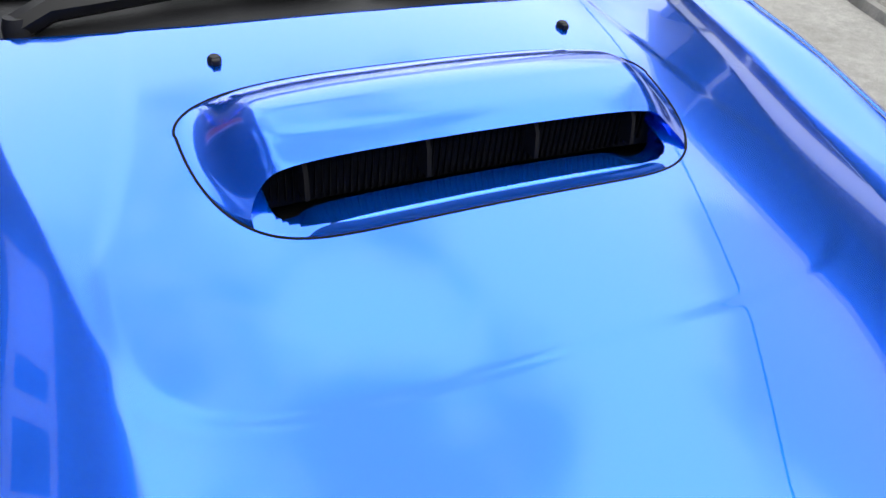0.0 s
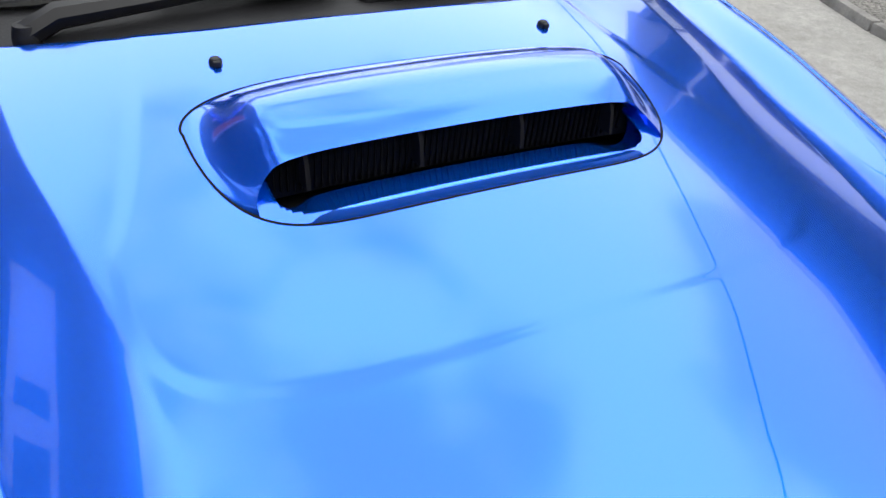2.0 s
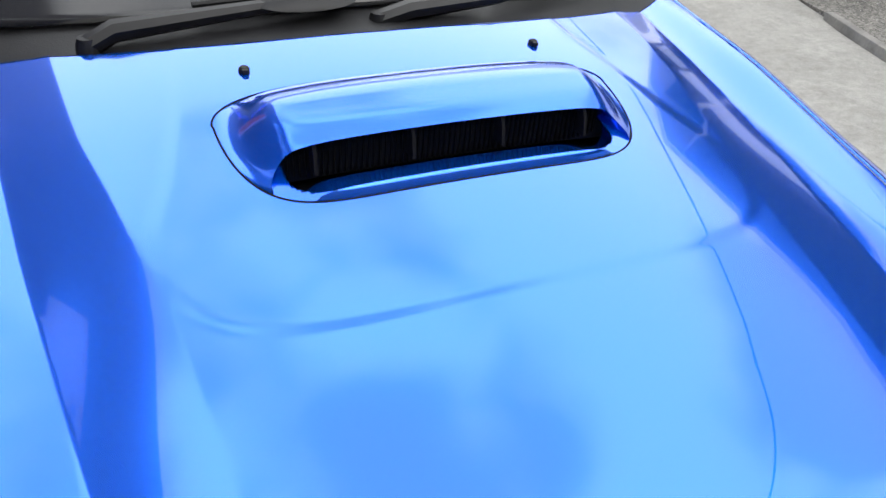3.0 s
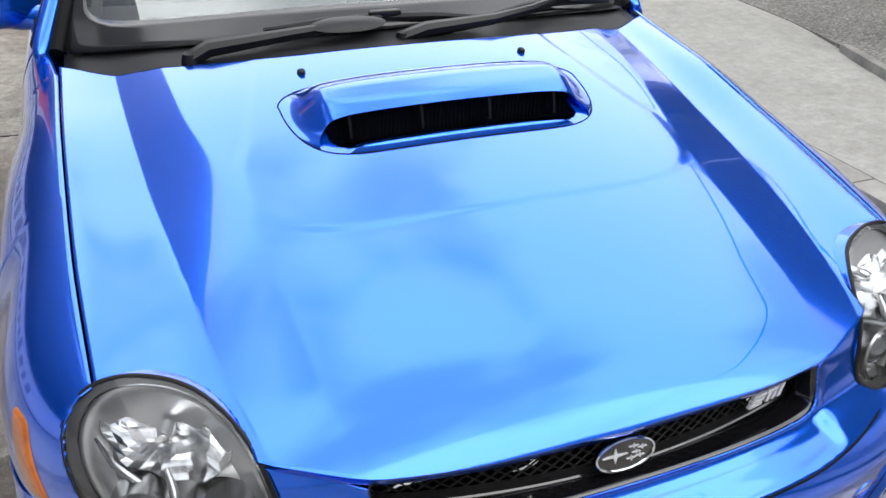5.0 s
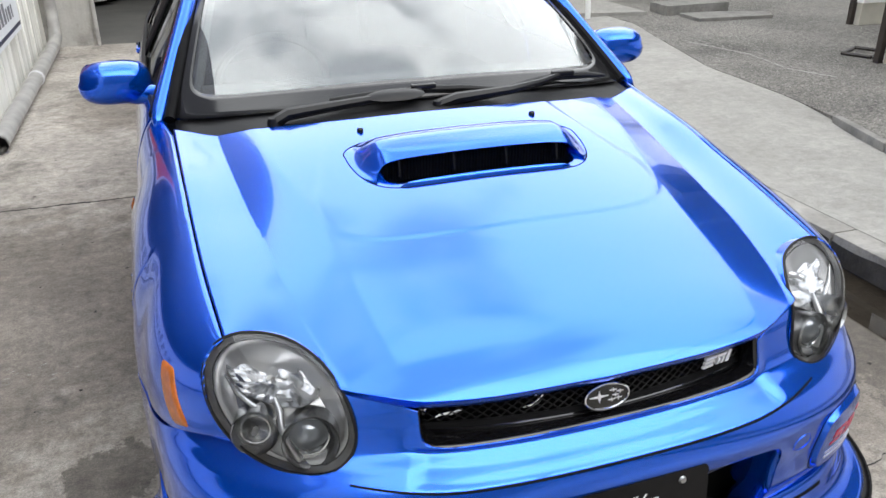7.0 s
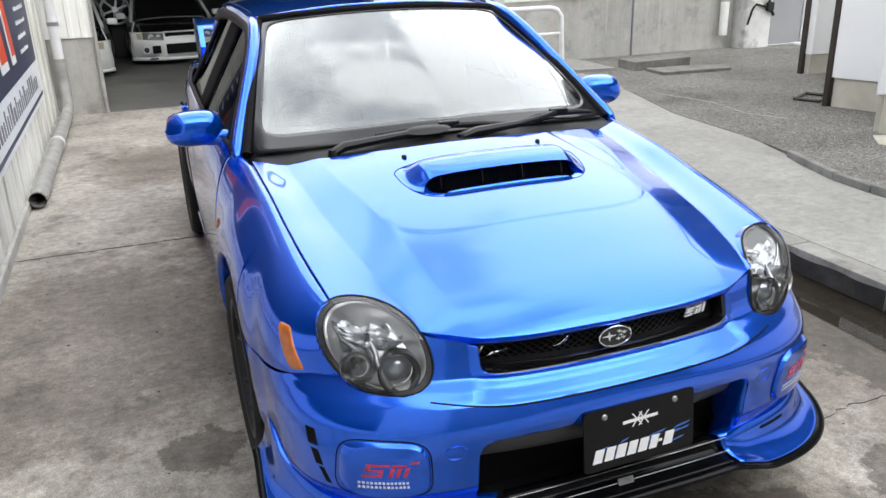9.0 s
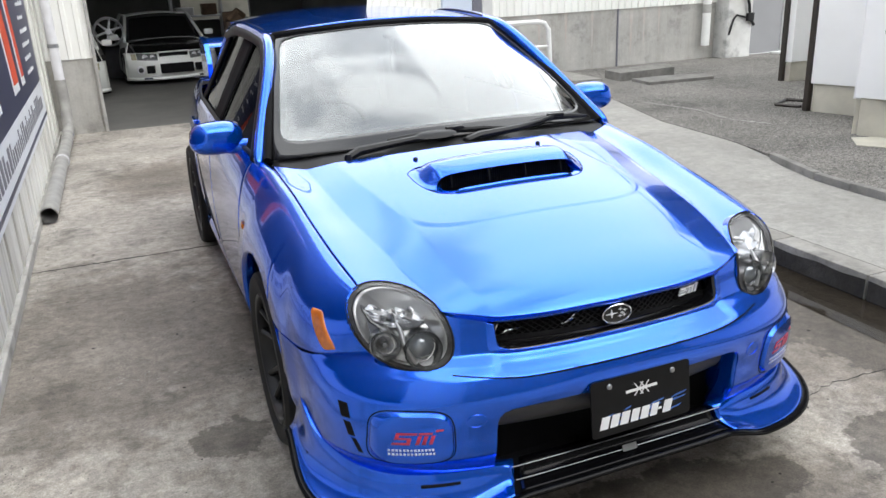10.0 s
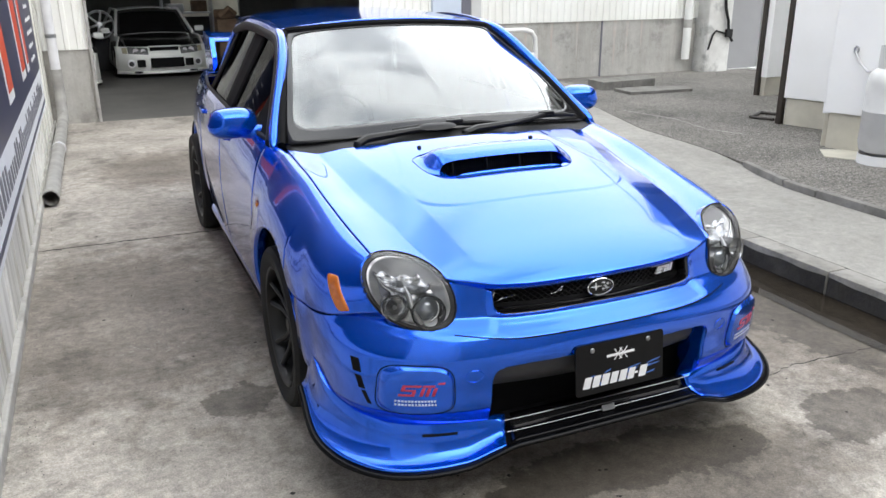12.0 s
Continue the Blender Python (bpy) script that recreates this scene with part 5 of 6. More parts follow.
# wheels
def wheel(x, y, sx):
    m = Matrix.Translation((x, y, WHEEL_Z - 0.003)) @ Matrix.Rotation(radians(90 * sx), 4, "Y")
    tyre_prof = [(0.235, -0.100), (0.262, -0.112), (0.295, -0.112), (0.309, -0.100), (0.3145, -0.070), (0.3145, -0.035), (0.309, -0.033), (0.309, -0.027), (0.3145, -0.025), (0.3145, 0.025),
                 (0.309, 0.027), (0.309, 0.033), (0.3145, 0.035), (0.3145, 0.070), (0.309, 0.100), (0.295, 0.112), (0.262, 0.112), (0.235, 0.100)]
    w = part("wheel", Geo().lathe(tyre_prof, m, 64), M_TYRE, car, "low-profile tyre on a satin black multi-spoke wheel", angle=25)
    rim = part("rim", Geo().lathe([(0.236, -0.10), (0.236, 0.098), (0.232, 0.104), (0.224, 0.100), (0.218, 0.085), (0.210, 0.02), (0.205, -0.09)], m, 56), M_RIM, w, "satin black rim")
    part("hub", Geo().lathe([(0.0001, 0.070), (0.028, 0.070), (0.032, 0.062), (0.070, 0.050), (0.075, 0.03), (0.075, 0.0)], m, 32), M_RIM, rim, "black hub")
    for i in range(10):
        a = 2 * math.pi * (i // 2) / 5 + (0.17 if i % 2 else -0.17)
        b = 2 * math.pi * (i // 2) / 5 + (0.24 if i % 2 else -0.24)
        pts = [m @ Vector((0.055 * math.cos(a), 0.055 * math.sin(a), 0.040)), m @ Vector((0.14 * math.cos((a + b) / 2), 0.14 * math.sin((a + b) / 2), 0.055)), m @ Vector((0.215 * math.cos(b), 0.215 * math.sin(b), 0.080))]
        part("spoke", Geo().tube(pts, [0.016, 0.012, 0.013], 8), M_RIM, rim)
    part("brake_disc", Geo().lathe([(0.07, -0.01), (0.155, -0.01), (0.155, -0.03), (0.07, -0.03)], m, 32), M_STEEL, w, "steel brake disc")


for y in WHEEL_Y:
    wheel(0.740 if y < 1 else 0.725, y, 1)
    wheel(-0.740 if y < 1 else -0.725, y, -1)

# cabin
part("dashboard", Geo().grid(lambda u, v: (u * 0.69, 0.36 + 0.42 * v + 0.03 * u * u, 0.945 + 0.03 * math.sin(v * math.pi) - 0.10 * max(0, v - 0.8) / 0.2), span(-1, 1, 30), span(0, 1, 16)), M_DASH, car, "grey dashboard", thick=0.01)
sw = Matrix.Translation((-0.36, 0.90, 0.92)) @ Matrix.Rotation(radians(-65), 4, "X")
part("steering_wheel", Geo().tube([sw @ Vector((0.185 * math.cos(a), 0.185 * math.sin(a), 0)) for a in span(0, 2 * math.pi, 33)], 0.015, 8, False).tube([sw @ Vector((-0.18, 0, 0)), sw @ Vector((0, 0, -0.03)), sw @ Vector((0.18, 0, 0))], 0.02, 8), M_TRIM, car, "black steering wheel")
for sx in (-1, 1):
    g = Geo().box((sx * 0.36, 1.55, 0.86), (0.48, 0.14, 0.64), Matrix.Rotation(radians(-16), 4, "X"), 0.05)
    seat = part("front_seat", g.box((sx * 0.36, 1.28, 0.52), (0.50, 0.52, 0.16), bevel=0.05), M_SEAT, car, "dark cloth front seat")
    part("headrest", Geo().box((sx * 0.36, 1.62, 1.22), (0.26, 0.10, 0.15), bevel=0.04), M_SEAT, seat)
part("rear_bench", Geo().box((0, 2.35, 0.80), (1.25, 0.18, 0.55), Matrix.Rotation(radians(-18), 4, "X"), 0.05), M_SEAT, car, "dark cloth rear bench")
both("pillar_lining", Geo().grid(lambda t, v: (lambda p: (p[0] - 0.012, p[1], p[2]))(fr(t, v)), span(0.465, 0.515, 3), span(0, 1, 6)), M_LINING, car, "pale grey pillar lining", thick=0.01)
part("headlining", Geo().grid(lambda u, v: (u * 0.50, 1.12 + 1.0 * v, roof_z(u * 0.5, 1.12 + v) - 0.03), span(-1, 1, 12), span(0, 1, 8)), M_LINING, car, "pale grey headlining", thick=0.004)


# ---- the yard ----
def slab(name, pts, z0, z1, material, label, parent=None, kind="structure"):
    ob = part(name, Geo().prism(pts, z1 - z0, Matrix.Translation((0, 0, z0))), material, parent, label, smooth=False)
    return tagged(ob, kind=kind) if not parent else ob


ground = tagged(part("ground", Geo().grid(lambda x, y: (x, y, -0.012), span(-400, 400, 9), span(-400, 400, 9)), M_DIRT, smooth=False), "dark bare ground under the slabs", "ground", kind="structure")
WALL_X, FACE_Y, KERB_X = -1.85, 7.40, 1.98
lane = slab("lane_floor", [(-1.95, -9), (KERB_X + 0.05, -9), (KERB_X + 0.05, 2.478), (-1.95, 2.488)], -0.1, 0.0, M_LANE, "weathered stained concrete lane slab")
slab("lane_floor", [(-1.95, 2.500), (KERB_X + 0.05, 2.490), (KERB_X + 0.05, FACE_Y), (-1.95, FACE_Y)], -0.1, 0.0, M_LANE, "weathered stained concrete lane slab behind a joint")
def pave_z(x, y):
    return 0.128 + 0.033 * step(x, 2.2, 3.3) * step(y, 1.7, 2.5)


pavement = tagged(part("pavement", Geo().grid(lambda x, y: (x, y, pave_z(x, y)), span(KERB_X + 0.138, 4.4, 24), span(-9, 7.39, 60)).grid(lambda x, y: (x, y, -0.05), (KERB_X + 0.138, 4.4), (-9, 7.39)), M_PAVE, None, "pale worn concrete pavement above the lane"), kind="structure")
for i in range(26):
    y0 = -8.4 + 0.6 * i
    stone = part("kerb_stone", Geo().box((KERB_X + 0.068, y0 + 0.3, 0.04), (0.136, 0.594, 0.18), bevel=0.008), M_KERBTOP, pavement)
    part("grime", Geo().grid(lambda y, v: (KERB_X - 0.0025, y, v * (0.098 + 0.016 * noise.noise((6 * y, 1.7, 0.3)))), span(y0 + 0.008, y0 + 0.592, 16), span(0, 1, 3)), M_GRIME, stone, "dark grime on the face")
EDGE = ((3.08, -9), (3.085, -1), (3.10, 0.5), (3.11, 1.1), (3.14, 1.42), (3.31, 2.0), (3.42, 2.6), (3.50, 3.6), (3.75, 4.5), (4.10, 5.7), (4.15, FACE_Y))
yard = slab("asphalt_yard", [*EDGE, (14, FACE_Y), (14, -9)], -0.05, 0.165, M_ASPHALT, "worn grey asphalt yard with gravel")
rnd = random.Random(3)
for (ax, ay), (bx, by) in zip(EDGE[:6], EDGE[1:6]):
    d = Vector((bx - ax, by - ay, 0))
    n = max(1, round(d.length / 0.6))
    turn = Matrix.Rotation(math.atan2(d.y, d.x), 4, "Z") @ Matrix.Rotation(rnd.uniform(-0.01, 0.01), 4, "X")
    for k in range(n):
        c = Vector((ax, ay, 0.10)) + d * ((k + 0.5) / n)
        part("edge_stone", Geo().box((c.x, c.y, 0.108 + rnd.uniform(-0.004, 0.004)), (d.length / n - 0.008, 0.055, 0.145), turn, 0.006), M_STEP, yard)

# facade at the back: concrete dado, white sheet above, garage opening in it
def wall_piece(name, x0, x1, z0, z1, material, label, y=FACE_Y, t=0.2):
    return tagged(part(name, Geo().box(((x0 + x1) / 2, y + t / 2, (z0 + z1) / 2), (x1 - x0, t, z1 - z0)), material, None, label, smooth=False), kind="structure")


def sheet_geo(x0, x1, z0, z1, y, pitch=0.10, depth=0.012):
    """Ribbed sheet in the xz plane."""
    g = Geo()
    xs_, k, x = [], 0, x0
    while x < x1:
        xs_ += [(x, 0), (min(x + pitch * 0.55, x1), 0), (min(x + pitch * 0.65, x1), -depth), (min(x + pitch * 0.9, x1), -depth)]
        x += pitch
    xs_.append((x1, 0))
    g.add([(a, y + d, z) for a, d in xs_ for z in (z0, z1)], [(2 * i, 2 * i + 1, 2 * i + 3, 2 * i + 2) for i in range(len(xs_) - 1)])
    return g


OPEN_L, OPEN_R = -1.36, 1.87
wall_piece("wall_pillar", -1.95, OPEN_L, 0, 0.83, M_DADO, "stained concrete pillar foot beside the garage opening")
tagged(part("wall_pillar_sheet", sheet_geo(-1.95, OPEN_L + 0.02, 0.83, 4.5, FACE_Y - 0.01, 0.13), M_SHEET, None, "white ribbed sheet above the pillar foot", thick=0.006, smooth=False), kind="structure")
wall_dado = wall_piece("wall_dado", OPEN_R, 7.3, -0.05, 0.965, M_DADO, "rain-stained concrete dado wall")
for x, w, z0 in ((4.72, 0.05, 0.50), (5.15, 0.04, 0.40), (5.80, 0.06, 0.28), (6.02, 0.05, 0.42), (6.28, 0.04, 0.55), (4.30, 0.05, 0.45)):
    part("rust_run", Geo().add([(x - w / 2, FACE_Y - 0.004, 0.965), (x + w / 2, FACE_Y - 0.004, 0.965), (x + w * 0.3, FACE_Y - 0.004, (z0 + 0.965) / 2), (x + w * 0.1, FACE_Y - 0.004, z0), (x - w * 0.2, FACE_Y - 0.004, z0 + 0.1)], [(0, 1, 2, 3, 4)]), M_RUST, wall_dado, "faint rusty rain run", smooth=False)
tagged(part("wall_sheet", sheet_geo(OPEN_R, 7.3, 0.965, 4.5, FACE_Y - 0.012, 0.11), M_SHEET, None, "white ribbed metal wall above the dado", thick=0.006, smooth=False), kind="structure")
wall_piece("wall_head", -1.95, OPEN_R + 0.3, 3.95, 4.5, M_SHEET, "white wall above the garage opening", FACE_Y + 0.02)
for x in (5.57,):
    part("wall_joint", Geo().box((x, FACE_Y - 0.006, 2.1), (0.022, 0.016, 4.2)), M_GREYPRINT, None, "dark upright joint in the wall", smooth=False)["kind"] = "structure"

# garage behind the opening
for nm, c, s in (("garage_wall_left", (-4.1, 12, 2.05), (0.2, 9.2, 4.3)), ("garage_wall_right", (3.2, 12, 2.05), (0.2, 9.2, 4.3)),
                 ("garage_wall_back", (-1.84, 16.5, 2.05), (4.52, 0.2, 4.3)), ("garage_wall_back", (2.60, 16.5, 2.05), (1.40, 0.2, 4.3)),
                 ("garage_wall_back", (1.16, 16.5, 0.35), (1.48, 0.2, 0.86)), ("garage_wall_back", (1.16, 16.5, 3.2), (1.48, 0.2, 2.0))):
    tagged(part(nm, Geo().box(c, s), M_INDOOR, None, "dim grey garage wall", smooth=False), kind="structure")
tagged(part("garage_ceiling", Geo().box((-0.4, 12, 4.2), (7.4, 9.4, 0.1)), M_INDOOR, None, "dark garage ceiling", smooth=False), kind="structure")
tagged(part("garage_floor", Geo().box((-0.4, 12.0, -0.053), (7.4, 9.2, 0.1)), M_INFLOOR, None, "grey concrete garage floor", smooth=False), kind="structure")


part("jamb_trim", Geo().box((OPEN_L + 0.012, FACE_Y - 0.02, 1.7), (0.035, 0.06, 3.4), bevel=0.004), M_PIPE, None, "pale steel edge of the garage opening", smooth=False)["kind"] = "structure"

# wall at the lane's side, with its sign and drain pipe
wall_west = tagged(part("wall_west", Geo().box((WALL_X - 0.1, 0.0, 2.45), (0.2, 14.7, 5.0)), M_WALLPALE, None, "pale panelled side wall with rain streaks", smooth=False), kind="structure")
for i in range(32):
    part("wall_batten", Geo().box((WALL_X + 0.004, -7.0 + 0.45 * i, 2.45), (0.012, 0.03, 4.98), bevel=0.003), M_WALLPALE, wall_west, smooth=False)
part("wall_foot", Geo().box((WALL_X + 0.012, 0.0, 0.03), (0.03, 14.7, 0.07), bevel=0.008), M_DADO, wall_west, "grimy concrete foot of the wall", smooth=False)

SX = WALL_X + 0.012


def wall_poly(pts, lift, depth=0.002):
    """Flat shape on the side wall from (y, z) corners."""
    return Geo().prism(pts, depth, Matrix(((0, 0, 1, SX + lift), (1, 0, 0, 0), (0, 1, 0, 0), (0, 0, 0, 1))))


sign = tagged(part("wall_sign", Geo().box((SX + 0.012, 1.9, 2.68), (0.02, 7.7, 4.46), bevel=0.003), M_SIGNWHITE, None, smooth=False), "large navy and white sign board on the side wall", "sign")
part("navy_field", wall_poly([(-1.9, 0.80), (5.70, 0.80), (5.70, 4.88), (-1.9, 4.88)], 0.0225), M_NAVY, sign, "navy field of the sign", smooth=False)
part("navy_line", wall_poly([(-1.9, 0.490), (5.74, 0.490), (5.74, 0.520), (-1.9, 0.520)], 0.0225), M_NAVY, sign, "thin navy line", smooth=False)
for y0 in (2.35, 3.55, 4.15):
    w = 0.36 if y0 > 4 else 0.62
    part("letter_edge", wall_poly([(y0 - 0.05, 0.92), (y0 + w * 0.55, 0.92), (y0 + w * 0.55 - 0.42, 2.3), (y0 - 0.47, 2.3)], 0.0250), M_WHITE, sign, "white edge of a large letter shape", smooth=False)
    part("letter_shape", wall_poly([(y0, 0.98), (y0 + w * 0.5, 0.98), (y0 + w * 0.5 - 0.40, 2.25), (y0 - 0.40, 2.25)], 0.0275), M_RED, sign, "large orange-red letter shape", smooth=False)
part("white_field", wall_poly([(-1.7, 2.85), (1.3, 2.85), (1.3, 3.42), (-1.7, 3.42)], 0.0250), M_SIGNWHITE, sign, "white field with dark letter bars", smooth=False)
for k in range(7):
    y = -1.5 + 0.38 * k
    part("letter_shape", wall_poly([(y, 2.95), (y + 0.26, 2.95), (y + 0.22, 3.32), (y - 0.04, 3.32)] if k % 3 else [(y, 2.95), (y + 0.12, 2.95), (y + 0.08, 3.32), (y - 0.04, 3.32)], 0.0275), M_NAVY, sign, "dark letter bar", smooth=False)
random.seed(11)
for r in range(9):
    z = 0.94 + 0.105 * r
    g = Geo()
    y, end = 4.72 + 0.02 * r, 5.25 + random.uniform(-0.12, 0.18)
    while y < end:
        w = random.uniform(0.02, 0.045)
        h = random.uniform(0.022, 0.036)
        g.add(wall_poly([(y, z), (y + w, z), (y + w, z + h), (y, z + h)], 0.0250).v, wall_poly([(0, 0), (1, 0), (1, 1), (0, 1)], 0).f)
        y += w + 0.012
    part("text_bar", g, M_WHITE, sign, "line of small white print", smooth=False)
y = 0.2
while y < 5.45:
    w, h = random.choice((0.05, 0.07, 0.09)), random.choice((0.10, 0.10, 0.15))
    part("text_bar", wall_poly([(y, 0.585), (y + w, 0.585), (y + w - 0.02, 0.585 + h), (y - 0.02, 0.585 + h)], 0.0225), M_GREYPRINT, sign, "grey slanted letter bar", smooth=False)
    y += w + 0.055

pipe = tagged(part("drain_pipe", Geo().tube([(-1.735, 7.22, 4.0), (-1.735, 7.22, 0.62)], 0.052, 16), M_PIPEWHITE), "white painted downpipe that ends in a loose grey drain tube", "pipe")
low = Geo().tube([(-1.735, 7.22, 0.42), (-1.735, 7.21, 0.24), (-1.735, 7.12, 0.13), (-1.740, 6.9, 0.09), (-1.755, 5.5, 0.075), (-1.77, 3.56, 0.068)], 0.058, 20, False)
low.tube([(-1.77, 3.56, 0.068), (-1.755, 5.5, 0.075)], 0.050, 20, False)
part("drain_tube", low, M_PIPE, pipe, "grey plastic drain tube lying on the concrete")
part("pipe_collar", Geo().tube([(-1.735, 7.22, 0.64), (-1.735, 7.22, 0.40)], 0.060, 16), M_PIPE, pipe, "grey pipe collar")
part("pipe_ring", Geo().tube([(-1.7525, 5.52, 0.075), (-1.7530, 5.47, 0.075)], 0.064, 16), M_PIPEWHITE, pipe, "white joint ring")
part("pipe_clip", Geo().tube([(-1.735, 7.22, 1.02), (-1.735, 7.22, 0.98)], 0.057, 16), M_STEEL, pipe, "steel pipe clip")

# unseen wall, added to darken what the bumper and hood front mirror
tagged(part("wall_south", Geo().box((0, -7.0, 3.25), (18, 0.2, 6.5)), M_SOUTH, None, "added unseen dark wall behind the camera, for reflections", smooth=False), kind="structure")


# ---- back facade details ----
door = tagged(part("side_door", Geo().box((3.07, FACE_Y - 0.035, 1.12), (0.42, 0.05, 1.98), bevel=0.004), M_BLUEDOOR, None, smooth=False), "pale blue flush door in the white wall", "door")
part("door_post", Geo().box((3.35, FACE_Y - 0.04, 1.12), (0.13, 0.06, 1.98), bevel=0.004), M_GREYPRINT, door, "dark grey door post", smooth=False)
part("hinge_plate", Geo().box((3.50, FACE_Y - 0.035, 1.12), (0.15, 0.05, 1.98), bevel=0.004), M_CYL, door, "grey hinge plate", smooth=False)

rail_ob = tagged(part("guard_rail", Geo().tube([(2.75, 6.2, 0.10), (2.75, 6.2, 0.85), (2.79, 6.2, 0.92), (2.87, 6.2, 0.955), (3.62, 6.2, 0.955), (3.71, 6.2, 0.93), (3.765, 6.2, 0.86), (3.80, 6.2, 0.14)], 0.030, 12), M_RAIL), "white bent steel tube guard rail", "rail")
part("cross_bar", Geo().tube([(2.75, 6.2, 0.66), (3.775, 6.2, 0.66)], 0.020, 10), M_RAIL, rail_ob)

pipe2 = tagged(part("downpipe", Geo().tube([(7.07, FACE_Y - 0.09, 4.2), (7.07, FACE_Y - 0.09, 0.36)], 0.062, 14), M_RAIL), "white downpipe on the concrete wall", "pipe")
part("pipe_joint", Geo().tube([(7.07, FACE_Y - 0.09, 0.95), (7.07, FACE_Y - 0.09, 0.83)], 0.067, 14), M_PIPE, pipe2, "grey pipe joint")
part("pipe_clip", Geo().tube([(7.07, FACE_Y - 0.09, 1.30), (7.07, FACE_Y - 0.09, 1.27)], 0.072, 14), M_STEEL, pipe2, "steel pipe clip")

tagged(part("utility_wall", Geo().box((7.54, FACE_Y - 0.02, 2.1), (0.46, 0.5, 4.6), bevel=0.02), M_SCUFF, None, "scuffed white wall corner", smooth=False), kind="structure")
cable = tagged(part("cable", Geo().tube([(7.50, 7.10, 1.60), (7.55, 7.10, 1.40), (7.60, 7.10, 1.10), (7.66, 7.09, 0.92), (7.70, 7.10, 0.72), (7.78, 7.10, 0.62)], 0.022, 8), M_TRIM), "black cable hanging on the scuffed wall", "cable")
part("cable_box", Geo().box((7.70, 7.10, 0.74), (0.12, 0.05, 0.12), bevel=0.01), M_TRIM, cable, "black junction box", smooth=False)
part("cable_run", Geo().tube([(7.33, 7.11, 0.50), (7.40, 7.11, 0.72), (7.46, 7.11, 0.78), (7.62, 7.11, 0.74)], 0.014, 8), M_TRIM, cable, "thin black cable")
gdoor = tagged(part("grey_door", Geo().box((8.16, FACE_Y - 0.06, 1.15), (0.74, 0.06, 2.1), bevel=0.005), M_GREYDOOR, None, smooth=False), "plain grey metal door", "door")
part("door_frame", Geo().box((8.57, FACE_Y - 0.07, 1.15), (0.07, 0.09, 2.16), bevel=0.004), M_RAIL, gdoor, "white door frame", smooth=False)
part("door_frame", Geo().box((8.16, FACE_Y - 0.08, 0.14), (0.80, 0.10, 0.06), bevel=0.004), M_CYL, gdoor, "grey door sill", smooth=False)
wall_piece("wall_east", 7.75, 12.0, 0, 4.5, M_SHEET, "white wall beyond the grey door", FACE_Y + 0.02)
tagged(part("ramp_board", Geo().box((8.55, 7.0, 0.185), (0.75, 0.32, 0.03), Matrix.Rotation(radians(4), 4, "Z"), 0.004), M_RAIL, None, smooth=False), "white board laid before the door", "board")
slab("step_slab", [(4.80, 5.56), (5.72, 5.50), (5.82, 5.78), (5.35, 5.95), (4.84, 5.98)], 0.10, 0.20, M_STEP, "broken concrete slab on the asphalt")
slab("step_slab", [(4.72, 6.05), (5.60, 6.12), (5.75, 6.5), (4.75, 6.45)], 0.10, 0.27, M_STEP, "low concrete step along the wall")
slab("step_slab", [(3.78, 6.35), (4.55, 6.20), (4.6, 7.4), (3.78, 7.4)], 0.10, 0.20, M_PAVE, "cracked pale concrete apron")


# ---- shed on the yard's side ----
def shed_wall(name, a, b, z0, z1, material, label, t=0.08, mid=0.0):
    a, b = Vector((*a, 0)), Vector((*b, 0))
    d = b - a
    m = Matrix.Rotation(math.atan2(d.y, d.x), 4, "Z")
    c = (a + b) / 2
    return tagged(part(name, Geo().box((c.x, c.y, (z0 + z1) / 2), (d.length, t, z1 - z0), m, 0.003), material, None, label, smooth=False), kind="structure")


shed_wall("shed_base", (4.955, 3.20), (5.10, 2.72), 0.1, 0.43, M_CREAM, "cream rendered shed foundation")
shed_wall("shed_wall", (4.95, 3.22), (5.11, 2.70), 0.43, 4.1, M_SHEDWHITE, "clean white shed wall", 0.12)
shed_wall("shed_base", (4.41, 2.20), (5.02, 0.2), 0.1, 0.47, M_CREAM, "cream rendered shed foundation")
shed_wall("shed_wall", (4.40, 2.235), (5.03, 0.2), 0.47, 4.1, M_SHEDWHITE, "clean white shed wall", 0.12)
shed_wall("shed_base", (4.412, 2.22), (5.11, 2.70), 0.1, 0.45, M_CREAM, "cream rendered shed foundation")
shed_wall("shed_wall", (4.40, 2.235), (5.11, 2.72), 0.45, 4.1, M_SHEDWHITE, "white shed wall return")
shed_wall("shed_base", (6.22, 4.82), (7.6, 4.80), 0.1, 0.39, M_CREAM, "cream rendered shed foundation")
shed_wall("shed_wall", (6.21, 4.82), (7.6, 4.80), 0.39, 4.1, M_SHEDWHITE, "clean white shed wall", 0.12)
shed_wall("shed_wall", (4.97, 3.22), (7.6, 4.1), 0.1, 4.1, M_SHEDWHITE, "white shed wall return")
shed_wall("shed_wall", (5.03, 0.2), (5.4, -9.0), 0.1, 4.1, M_SHEDWHITE, "clean white shed wall out of view")
# unseen dark band, added so that the hood mirrors less white wall
for a, b in (((4.395, 2.24), (5.03, 0.2)), ((5.03, 0.2), (5.4, -9.0)), ((4.945, 3.23), (5.11, 2.70)), ((6.205, 4.82), (7.6, 4.80))):
    shed_wall("reflected_dark_band", a, b, 1.80, 4.1, M_CLADDING, "added unseen dark brown band that darkens the hood's reflections", 0.16)
tagged(part("shed_roof", Geo().prism([(4.25, 2.4), (4.95, 0.1), (5.3, -9), (9, -9), (9, 5.0), (6.1, 5.0), (4.8, 3.4)], 0.08, Matrix.Translation((0, 0, 4.1))), M_SHEDWHITE, None, "white shed roof edge", smooth=False), kind="structure")
